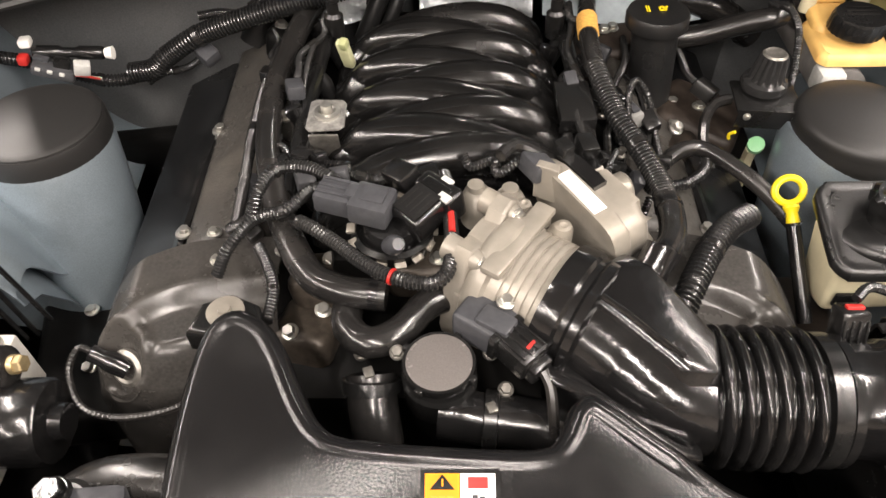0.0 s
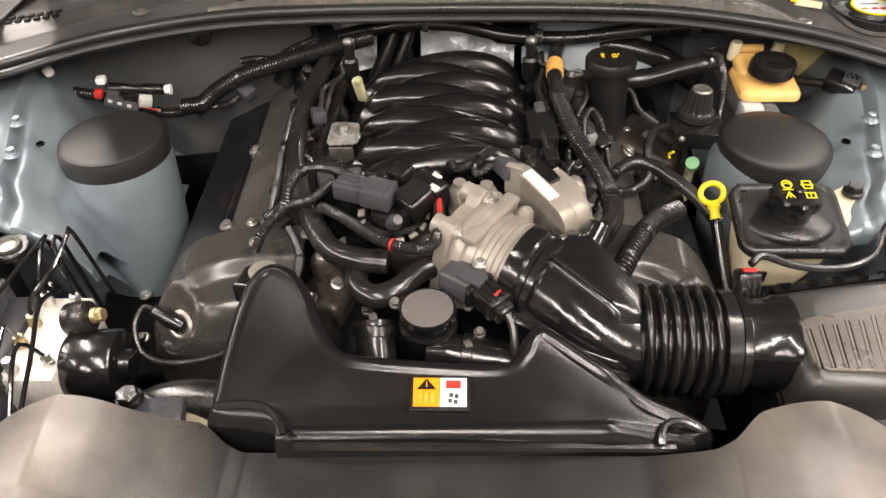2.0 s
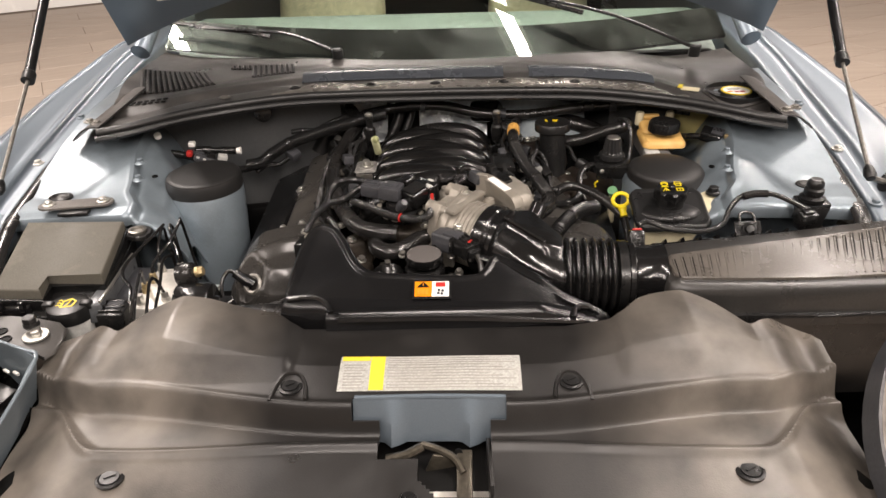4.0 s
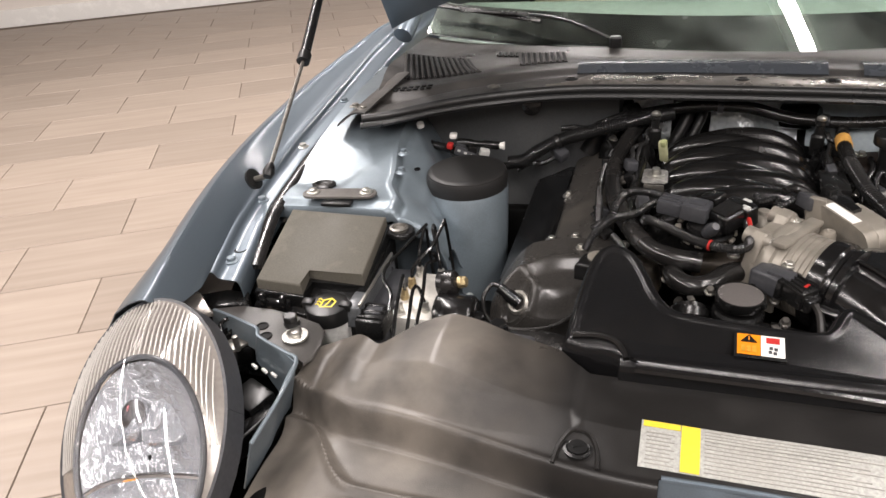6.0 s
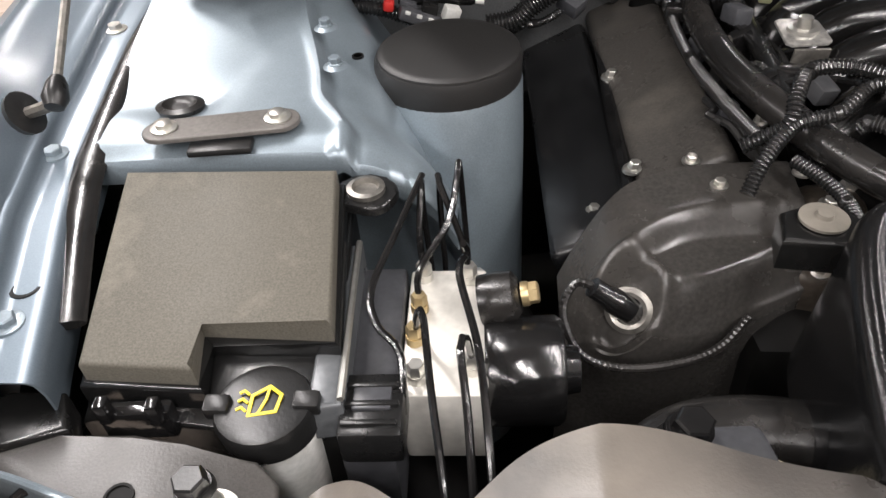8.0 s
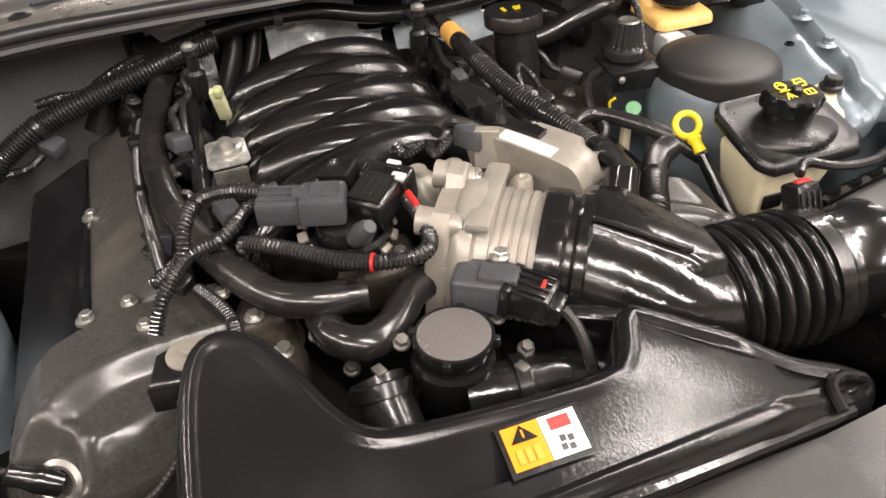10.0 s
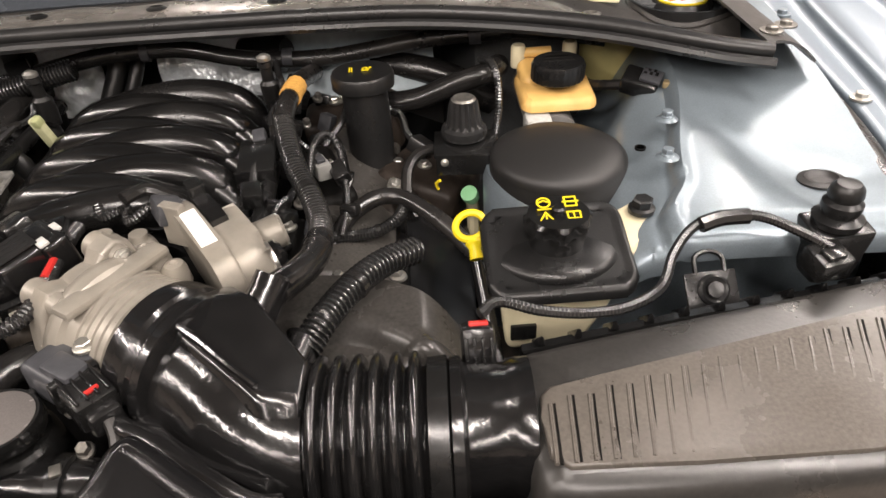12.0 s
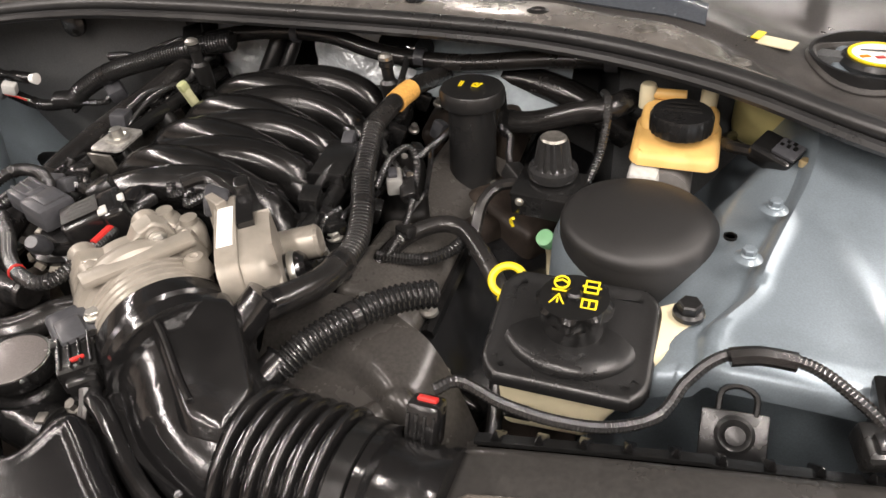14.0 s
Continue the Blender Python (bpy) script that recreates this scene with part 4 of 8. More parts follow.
merge(bm, box((0.030, 0.142, 0.694), (0.034, 0.004, 0.030), (0, 22, 12), 0.0015))
tube([(0.006, 0.158, 0.712), (0.022, 0.150, 0.714), (0.045, 0.140, 0.708), (0.056, 0.124, 0.700)], 0.0045, 8, 0.006, bm=bm)
tube([(-0.036, 0.142, 0.704), (-0.014, 0.144, 0.708), (0.006, 0.156, 0.710)], 0.006, 8, 0.008, bm=bm)
part("catch", bm, mat("greasy_olive_steel", (0.07, 0.062, 0.048), 0.33, 0.6, 150, 0.3, 0.2, (0.03, 0.025, 0.02), 0.6), latch, "greasy dark metal catch")
part("well_floor", box((0.035, 0.13, 0.650), (0.15, 0.14, 0.01), bev=0.002), DEEP, latch)
part("front_plate", box((0.056, 0.112, 0.683), (0.086, 0.030, 0.006), (10, 0, 0), bev=0.002), STEEL, latch)


# ---- front engine cover (black) ----
def cov_top(x, y):
    return 0.792 + 0.36 * (y - 0.32) - 0.33 * max(0, x - 0.165) - 0.10 * max(0, -0.150 - x)


COVER = [(-0.196, 0.338), (-0.192, 0.400), (-0.183, 0.455), (-0.170, 0.480), (-0.150, 0.486), (-0.128, 0.476), (-0.112, 0.455), (-0.096, 0.424), (-0.082, 0.405), (-0.062, 0.397), (0.000, 0.392), (0.066, 0.390), (0.082, 0.396), (0.094, 0.418), (0.107, 0.426), (0.122, 0.420), (0.158, 0.395), (0.200, 0.371), (0.240, 0.362), (0.262, 0.352), (0.262, 0.338), (0.235, 0.326), (0.215, 0.322), (-0.10, 0.314), (-0.122, 0.316), (-0.14, 0.330), (-0.175, 0.333)]
COVERM = mat("orange_peel_black_plastic", (0.0055, 0.0055, 0.0058), 0.17, 0, 500, 0.2, 0.25, (0.010, 0.0097, 0.0093), 0.5, rvary=0.4, spec=0.34, bump_scale=520, dist=0.0006)
cover = thing("engine_front_cover", (0.03, 0.38, 0.70), "satin black plastic engine front cover", "engine cover")
part("shell", plate(COVER, cov_top, 0.715, ((-0.006, None), (0.0, 0.022), (0.0005, 0.012), (0.003, 0.005), (0.007, 0.0012), (0.010, 0.0), (0.013, 0.0), (0.015, 0.0015), (0.018, 0.002))), COVERM, cover, "", 60)
bm = tube([(-0.112, 0.316, 0.785), (0.05, 0.317, 0.785), (0.222, 0.326, 0.772)], 0.005, 8, 0.03)
part("front_lip", bm, GLOSS, cover)
for pts in (((-0.185, 0.345), (-0.16, 0.346), (-0.138, 0.342), (-0.126, 0.330), (-0.122, 0.320)), ((0.208, 0.322), (0.212, 0.338), (0.228, 0.345), (0.246, 0.342))):
    part("tab_bead", tube([(x, y, cov_top(x, y) + 0.003) for x, y in pts], 0.004, 8, 0.006), GLOSS, cover)
# warning sticker on the cover
def on_cover(x0, x1, y0, y1, up):
    return sheet(6, 3, lambda u, v: (x0 + (x1 - x0) * u, y0 + (y1 - y0) * v, cov_top(x0 + (x1 - x0) * u, y0 + (y1 - y0) * v) + up), 0.0006)


stick = thing("fan_warning_sticker", (0.015, 0.356, 0.80), "orange and white fan warning sticker on the engine cover", "sticker")
part("border", on_cover(-0.012, 0.042, 0.342, 0.372, 0.0014), SATIN, stick)
part("orange_half", on_cover(-0.009, 0.0145, 0.345, 0.3695, 0.0022), ORANGE, stick)
part("white_half", on_cover(0.0150, 0.0385, 0.345, 0.3695, 0.0022), WHITE, stick)

for pts in (((-0.0055, 0.3595), (0.0028, 0.3685), (0.0110, 0.3595)),):
    bm = bmesh.new()
    vs = [bm.verts.new((x, y, cov_top(x, y) + up)) for up in (0.0023, 0.0032) for x, y in pts]
    bm.faces.new(vs[:3][::-1])
    bm.faces.new(vs[3:])
    for i in range(3):
        bm.faces.new((vs[i], vs[(i + 1) % 3], vs[3 + (i + 1) % 3], vs[3 + i]))
    part("triangle", bm, SATIN, stick, "black warning triangle")
part("exclamation", on_cover(0.0022, 0.0034, 0.3610, 0.3655, 0.0038), ORANGE, stick)
for k in range(3):
    part("bar", on_cover(-0.0050 + 0.0055 * k, -0.0008 + 0.0055 * k, 0.3475, 0.3555, 0.0032), mat("brown_print", (0.45, 0.24, 0.02), 0.4), stick)
part("red_mark", on_cover(0.0200, 0.0335, 0.3600, 0.3670, 0.0032), RED, stick)
for a in range(4):
    cx, cy = 0.0268 + 0.0035 * math.cos(a * 1.571 + 0.6), 0.3515 + 0.0035 * math.sin(a * 1.571 + 0.6)
    part("fan_blade", on_cover(cx - 0.0018, cx + 0.0018, cy - 0.0018, cy + 0.0018, 0.0032), GREY, stick)

# ---- left of the engine: fuse box, washer filler, brake hydraulics ----
def fuse_top(x, y):
    return 0.784 + 0.19 * (y - 0.40)


LID = [(-0.664, 0.567), (-0.503, 0.566), (-0.488, 0.434), (-0.574, 0.437), (-0.569, 0.403), (-0.642, 0.406)]
fuse = thing("fuse_box", (-0.59, 0.49, 0.62), "black fuse box with a dusty grey lid", "fuse box")
part("lid", slab(LID, fuse_top, lambda x, y: fuse_top(x, y) - 0.018, 0.003), DUSTY, fuse, "dusty grey-brown lid with faint scratches")
BODY = [(-0.672, 0.576), (-0.496, 0.574), (-0.482, 0.396), (-0.560, 0.388), (-0.648, 0.392)]
part("lid_flange", slab([(x + 0.004 * (1 if x > -0.58 else -1), y + 0.004 * (1 if y > 0.5 else -1)) for x, y in LID], lambda x, y: fuse_top(x, y) - 0.016, lambda x, y: fuse_top(x, y) - 0.034, 0.003), SATIN, fuse, "glossy black lower edge of the lid")
part("body", slab(BODY, lambda x, y: fuse_top(x, y) - 0.034, 0.62, 0.006), SATIN, fuse)
part("step", slab([(-0.572, 0.436), (-0.488, 0.433), (-0.484, 0.400), (-0.566, 0.396)], lambda x, y: fuse_top(x, y) - 0.026, 0.70, 0.006), SATIN, fuse)
bm = box((-0.606, 0.389, 0.752), (0.045, 0.012, 0.026), (0, 0, 4), 0.003)
part("clip_base", bm, GLOSS, fuse)
for k in (-0.016, 0.016):
    part("clip_prong", box((-0.606 + k, 0.384, 0.768), (0.008, 0.010, 0.018), (0, 0, 4), 0.002), GLOSS, fuse)
brk = thing("fuse_box_bracket", (-0.607, 0.622, 0.82), "flat grey steel strap bolted across the inner panel", "bracket")
d = V((0.112, -0.030, 0.004))
bm = bmesh.new()
out = []
for i in range(28):
    a = 2 * math.pi * i / 28
    ux, uy = math.cos(a), math.sin(a)
    px, py = 0.016 * ux + (0.046 if ux > 0 else -0.046), 0.016 * uy
    cs, sn = 0.989, 0.146
    out.append((-0.601 + px * cs - py * sn, 0.613 + px * sn + py * cs))
part("strap", slab(out, 0.8275, 0.8235, 0.0015, 2), mat("dull_grey_painted_steel", (0.115, 0.108, 0.100), 0.38, 0.3, 300, 0.15, 0.08, (0.16, 0.15, 0.14), 0.5), brk)
for bx, by in ((-0.645, 0.607), (-0.557, 0.620)):
    part("bolt", bolt((bx, by, 0.827), 0.007, 0.007, (0, 0, 1), 1.55), STEEL, brk)
part("tongue", box((-0.598, 0.594, 0.818), (0.05, 0.018, 0.006), (0, 0, 6), 0.002), MATTE, brk)


def mark(pts, r, parent, material=None, closed=False, name="symbol"):
    pts = list(pts) + ([pts[0]] if closed else [])
    part(name, polyline(pts, r), material or YELLOW, parent)


def polyline(pts, r, bm=None):
    bm = bm or bmesh.new()
    for a, b in zip(pts, pts[1:]):
        a, b = V(a), V(b)
        d = b - a
        n = V((0, 0, 1))
        w = d.cross(n).normalized() * r
        e = d.normalized() * r * 0.6
        lo, hi = -0.0003, 0.0006
        vs = [bm.verts.new(p + q + n * h) for h in (lo, hi) for p, q in ((a - e, w), (a - e, -w), (b + e, -w), (b + e, w))]
        for f in ((0, 1, 2, 3), (7, 6, 5, 4), (0, 4, 5, 1), (1, 5, 6, 2), (2, 6, 7, 3), (3, 7, 4, 0)):
            bm.faces.new([vs[i] for i in f])
    return bm


wash = thing("washer_filler", (-0.526, 0.391, 0.66), "black round washer fluid cap with a yellow windscreen symbol", "washer filler")
part("neck", lathe([(0.029, -0.10), (0.029, -0.022), (0.026, -0.018), (0, -0.018)], (-0.526, 0.391, 0.767), (0, -0.12, 1), 32), LIGHTGREY, wash, "grey translucent filler neck")
cap = part("cap", lathe([(0, -0.026), (0.0305, -0.024), (0.031, -0.006), (0.029, -0.001), (0.025, 0.0), (0, 0.0)], (-0.526, 0.391, 0.768), (0, -0.12, 1), 40), MATTE, wash)
for k in (-1, 1):
    part("grip", box((-0.526 + k * 0.027, 0.391 + k * 0.002, 0.766), (0.016, 0.012, 0.012), (7, 0, 0), 0.002), MATTE, cap)


def wz(x, y):
    return (x, y, 0.7688 + 0.12 * (y - 0.391))


mark([wz(-0.526 + a * 0.8, 0.391 + b * 0.8) for a, b in ((-0.008, -0.012), (0.012, -0.008), (0.014, 0.006), (0.004, 0.013), (-0.008, 0.005))], 0.0010, cap, closed=True)
mark([wz(-0.526 + a * 0.8, 0.391 + b * 0.8) for a, b in ((-0.001, -0.010), (0.003, 0.002), (0.004, 0.013))], 0.0008, cap)
for k in (-0.008, -0.001, 0.006):
    mark([wz(-0.526 + a * 0.8, 0.391 + b * 0.8) for a, b in ((-0.011, k), (-0.015, k + 0.003), (-0.018, k + 0.001))], 0.0008, cap)

pan = thing("lamp_support_panel", (-0.59, 0.33, 0.70), "grey plastic support panel between headlight and radiator cover", "panel")
PAN = [(-0.713, 0.360), (-0.690, 0.372), (-0.650, 0.370), (-0.600, 0.372), (-0.567, 0.365), (-0.548, 0.360), (-0.522, 0.356), (-0.508, 0.345), (-0.502, 0.318), (-0.500, 0.290), (-0.506, 0.277), (-0.531, 0.289), (-0.563, 0.293), (-0.577, 0.304), (-0.586, 0.317), (-0.632, 0.333), (-0.672, 0.346), (-0.692, 0.350)]
part("plate", slab(PAN, lambda x, y: 0.762 - 0.02 * smooth01(-0.53, -0.46, x), 0.752, 0.003), mat("grey_worn_panel_plastic", (0.050, 0.047, 0.044), 0.36, 0, 600, 0.2, 0.2, (0.085, 0.079, 0.072), 0.6, rvary=0.3, spec=0.5), pan)
part("washer", lathe([(0.0, -0.002), (0.017, -0.002), (0.017, 0.001), (0.009, 0.002), (0, 0.002)], (-0.537, 0.319, 0.764), (0, -0.1, 1), 28), STEEL, pan, "zinc washer")
part("stud", box((-0.536, 0.321, 0.769), (0.011, 0.018, 0.008), (0, 0, 25), 0.002), STEEL, pan)
part("bolt_head", bolt((-0.546, 0.331, 0.772), 0.0095, 0.016, (0, -0.15, 1), 1.15), MATTE, pan)
# two near-black discs as the shade in the panel's holes
part("hole_shade", lathe([(0.0085, -0.003), (0.0085, 0.0002), (0.0068, 0.0002), (0.0066, -0.0008), (0, -0.0008)], (-0.593, 0.331, 0.763), (0, 0, 1), 20), DEEP, pan)
part("hole_shade", lathe([(0.0085, -0.003), (0.0085, 0.0002), (0.0068, 0.0002), (0.0066, -0.0008), (0, -0.0008)], (-0.577, 0.312, 0.763), (0, 0, 1), 20), DEEP, pan)
# painted front rail beside the headlight
railp = thing("headlight_rail", (-0.60, 0.30, 0.70), "folded blue-grey painted rail beside the headlight", "body rail")
RL = [(-0.672, 0.340), (-0.655, 0.336), (-0.632, 0.329), (-0.608, 0.321), (-0.588, 0.313), (-0.580, 0.300), (-0.553, 0.287), (-0.525, 0.275), (-0.504, 0.262), (-0.499, 0.205), (-0.506, 0.150)]


def rail_top(y):
    return 0.770 - 0.030 * smooth01(0.25, 0.13, y)


def rail_web(u, v):
    k = u * 10
    i = min(int(k), 9)
    f = k - i
    return (RL[i][0] * (1 - f) + RL[i + 1][0] * f - (0.004 + 0.016 * smooth01(0.5, 0.9, u)) * v, RL[i][1] * (1 - f) + RL[i + 1][1] * f - 0.006 * v, rail_top(RL[i][1] * (1 - f) + RL[i + 1][1] * f) - (0.028 + 0.040 * smooth01(0.4, 0.75, u)) * v)


part("web", sheet(60, 6, rail_web, 0.002), INNER, railp)
part("edge", tube([(x, y, rail_top(y) + 0.001) for i, (x, y) in enumerate(RL)], 0.0026, 8, 0.006), INNER, railp)
part("pad", slab([(-0.728, 0.318), (-0.730, 0.346), (-0.690, 0.344), (-0.672, 0.327), (-0.643, 0.304), (-0.655, 0.296), (-0.688, 0.308)], 0.796, 0.790, 0.002), RAILM, railp, "grimy grey metal tab")
part("pad_bolt", bolt((-0.712, 0.329, 0.796), 0.006, 0.004, (0, 0, 1), 1.7), LIGHTGREY, railp)
part("clip_nut", box((-0.625, 0.306, 0.745), (0.026, 0.030, 0.004), (0, 0, -30), 0.001), DULL, railp)
for k in (0.0, 0.018, 0.034):
    part("tab", box((-0.582 + k, 0.282 - k * 0.30, 0.735), (0.011, 0.004, 0.004), (0, 0, -30), 0.0008), WHITE, railp)
part("inner_bracket", box((-0.684, 0.333, 0.735), (0.060, 0.026, 0.03), (0, 0, -14), 0.003), SATIN, railp)
for k in range(5):
    part("bracket_rib", box((-0.668 + 0.0075 * k, 0.343 - 0.004 * k, 0.744), (0.003, 0.028, 0.022), (20, 0, -30), 0.001), GLOSS, railp)
part("clip_body", hull(((-0.652, 0.326, 0.742), (-0.618, 0.336, 0.742), (-0.604, 0.316, 0.740), (-0.632, 0.302, 0.740), (-0.650, 0.322, 0.71), (-0.612, 0.330, 0.71), (-0.606, 0.312, 0.71), (-0.634, 0.300, 0.71)), 0.003, 2), SATIN, railp)
part("clip_hook", tube([(-0.640, 0.334, 0.764), (-0.646, 0.330, 0.767), (-0.651, 0.322, 0.764), (-0.648, 0.314, 0.756)], 0.003, 8, 0.004), GLOSS, railp)
part("clip_block", box((-0.575, 0.255, 0.700), (0.05, 0.04, 0.03), (8, 0, -25), 0.003), SATIN, railp)
part("clip_block", box((-0.545, 0.225, 0.690), (0.035, 0.05, 0.03), (5, 0, -25), 0.003), GLOSS, railp)
part("inner_beam", tube([(-0.66, 0.28, 0.70), (-0.62, 0.24, 0.69), (-0.57, 0.19, 0.67)], 0.012, 8, 0.02, flat=0.6), GLOSS, railp)
# near-black box added as the shade in the gap beside the headlight
part("gap_shade_box", box((-0.585, 0.235, 0.58), (0.11, 0.13, 0.14), (0, 0, -25), 0.01), DEEP, railp)
part("cavity_liner", slab([(-0.735, 0.372), (-0.690, 0.400), (-0.655, 0.400), (-0.640, 0.372), (-0.690, 0.352)], 0.766, 0.740, 0.004), SATIN, railp, "black plastic liner under the fender's end")
carrier = thing("headlight_carrier", (-0.58, 0.20, 0.62), "black ribbed plastic carrier behind the headlight", "bracket")
part("upright", hull(((-0.640, 0.285, 0.742), (-0.610, 0.272, 0.738), (-0.560, 0.160, 0.715), (-0.590, 0.150, 0.715), (-0.640, 0.285, 0.64), (-0.560, 0.160, 0.62), (-0.600, 0.200, 0.62)), 0.004, 2), SATIN, carrier)
for k in range(4):
    part("rib", box((-0.632 + 0.018 * k, 0.262 - 0.030 * k, 0.735 - 0.006 * k), (0.040, 0.0035, 0.030), (0, 0, -28), 0.001), GLOSS, carrier)
part("slot_plate", box((-0.548, 0.205, 0.690), (0.004, 0.090, 0.040), (0, 14, -14), 0.001), MATTE, carrier)
part("arm", tube([(-0.625, 0.300, 0.742), (-0.600, 0.262, 0.735), (-0.572, 0.205, 0.722), (-0.560, 0.150, 0.700)], 0.006, 8, 0.012, flat=0.6), GLOSS, carrier)
part("stud", lathe([(0.004, -0.01), (0.004, 0.012), (0, 0.013)], (-0.616, 0.300, 0.752), (0, 0, 1), 10), DULL, carrier)

hst = thing("radiator_mount", (-0.262, 0.365, 0.70), "black bolt and rubber mount beside a white plastic disc", "mount")
part("bolt_head", bolt((-0.281, 0.372, 0.772), 0.011, 0.016, (0.1, -0.2, 1), 1.2), GLOSS, hst)
part("mount", lathe([(0.022, -0.05), (0.023, -0.012), (0.018, -0.006), (0, -0.006)], (-0.277, 0.366, 0.770), (0.1, -0.1, 1), 24), MATTE, hst)
part("disc", lathe([(0.0, -0.004), (0.030, -0.004), (0.031, 0.0), (0.028, 0.004), (0.010, 0.006), (0, 0.006)], (-0.234, 0.362, 0.732), (0.3, -0.4, 1), 32), IVORY, hst, "white plastic disc")
part("side_block", box((-0.258, 0.366, 0.752), (0.05, 0.034, 0.03), (0, 10, 10), 0.008), GREY, hst)

hyd = thing("brake_hydraulic_unit", (-0.42, 0.47, 0.64), "aluminium brake hydraulic block with black pump motor and pipes", "hydraulic unit")
part("block", box((-0.421, 0.478, 0.705), (0.058, 0.120, 0.07), (0, 0, 1), 0.003), mat("pale_cast_block", (0.62, 0.60, 0.55), 0.45, 0.4, 150, 0.08, 0.1), hyd, "bare pale aluminium valve block")
part("controller", box((-0.468, 0.458, 0.70), (0.035, 0.155, 0.09), (0, 0, 2), 0.004), GREY, hyd, "dark grey control unit housing")
part("plug", box((-0.462, 0.400, 0.742), (0.040, 0.048, 0.03), (0, 0, 2), 0.004), MATTE, hyd)
part("plug_window", box((-0.462, 0.404, 0.7580), (0.024, 0.020, 0.003), (0, 0, 2), 0.001), GREY, hyd)
for k in range(3):
    part("plug_rib", box((-0.462, 0.384 + k * 0.014, 0.7585), (0.034, 0.004, 0.004), (0, 0, 2), 0.001), MATTE, hyd)
part("motor", lathe([(0, 0), (0.037, 0), (0.039, 0.003), (0.039, 0.050), (0.036, 0.054), (0.018, 0.056), (0.016, 0.066), (0, 0.066)], (-0.394, 0.462, 0.712), (1, 0.03, 0), 40), GLOSS, hyd, "gloss black pump motor")
for k, (fx, fy) in enumerate(((-0.440, 0.528), (-0.406, 0.526), (-0.441, 0.495), (-0.442, 0.465), (-0.438, 0.432), (-0.402, 0.440))):
    part("fitting", bolt((fx, fy, 0.740), 0.006, 0.016, (0, 0, 1), 1.1), BRASS if k in (2, 3) else STEEL, hyd)
part("pipe", tube(((-0.440, 0.528, 0.750), (-0.442, 0.536, 0.775), (-0.441, 0.560, 0.800), (-0.442, 0.574, 0.796), (-0.443, 0.580, 0.76), (-0.44, 0.59, 0.66)), 0.0026, 8, 0.006), GLOSS, hyd)
part("pipe", tube(((-0.406, 0.526, 0.750), (-0.412, 0.536, 0.775), (-0.427, 0.562, 0.803), (-0.429, 0.578, 0.798), (-0.430, 0.584, 0.76), (-0.43, 0.595, 0.66)), 0.0026, 8, 0.006), GLOSS, hyd)
part("pipe", tube(((-0.441, 0.495, 0.750), (-0.440, 0.505, 0.770), (-0.420, 0.535, 0.790), (-0.414, 0.572, 0.806), (-0.413, 0.582, 0.80), (-0.41, 0.60, 0.68)), 0.0026, 8, 0.006), GLOSS, hyd)
part("pipe", tube(((-0.441, 0.575, 0.803), (-0.455, 0.520, 0.795), (-0.468, 0.470, 0.785), (-0.462, 0.445, 0.778), (-0.446, 0.428, 0.770), (-0.444, 0.40, 0.745)), 0.0026, 8, 0.006), GLOSS, hyd)
part("pipe", tube(((-0.441, 0.465, 0.752), (-0.436, 0.452, 0.782), (-0.431, 0.440, 0.790), (-0.424, 0.395, 0.775), (-0.414, 0.340, 0.740), (-0.412, 0.31, 0.69)), 0.0026, 8, 0.006), GLOSS, hyd)
part("pipe", tube(((-0.408, 0.505, 0.795), (-0.406, 0.512, 0.78), (-0.410, 0.480, 0.79), (-0.396, 0.420, 0.78), (-0.388, 0.350, 0.75), (-0.386, 0.32, 0.70)), 0.0026, 8, 0.006), GLOSS, hyd)
part("pipe", tube(((-0.402, 0.440, 0.752), (-0.404, 0.428, 0.785), (-0.407, 0.416, 0.790), (-0.402, 0.380, 0.77), (-0.398, 0.335, 0.73), (-0.398, 0.315, 0.68)), 0.0026, 8, 0.006), GLOSS, hyd)
part("rubber_mount", lathe([(0.018, -0.012), (0.019, 0), (0.018, 0.012), (0.012, 0.016), (0, 0.016)], (-0.385, 0.492, 0.755), (1, 0, 0.2), 20), RUBBER, hyd)
part("mount_nut", bolt((-0.368, 0.492, 0.759), 0.008, 0.012, (1, 0, 0.2), 1.1), BRASS, hyd)
part("side_bracket", slab([(-0.506, 0.535), (-0.486, 0.540), (-0.478, 0.392), (-0.500, 0.388)], 0.766, 0.735, 0.003), mat("dull_grey_coated_steel", (0.10, 0.105, 0.11), 0.3, 0.3, 200, 0.15, 0.1), hyd, "dull grey folded steel bracket")
part("bracket_edge", tube([(-0.488, 0.538, 0.768), (-0.484, 0.47, 0.768), (-0.479, 0.394, 0.768)], 0.0025, 6, 0.02), STEEL, hyd)
part("rear_bracket", slab(rounded(-0.483, 0.566, 0.046, 0.040, 0.016, turn=-20), 0.7955, 0.788, 0.003), MATTE, hyd)
part("bush", lathe([(0, -0.004), (0.0145, -0.004), (0.0145, 0.002), (0.0105, 0.003), (0.0085, -0.001), (0, -0.001)], (-0.483, 0.565, 0.798), (0, -0.2, 1), 28), DULL, hyd, "steel sleeve in a rubber bush")

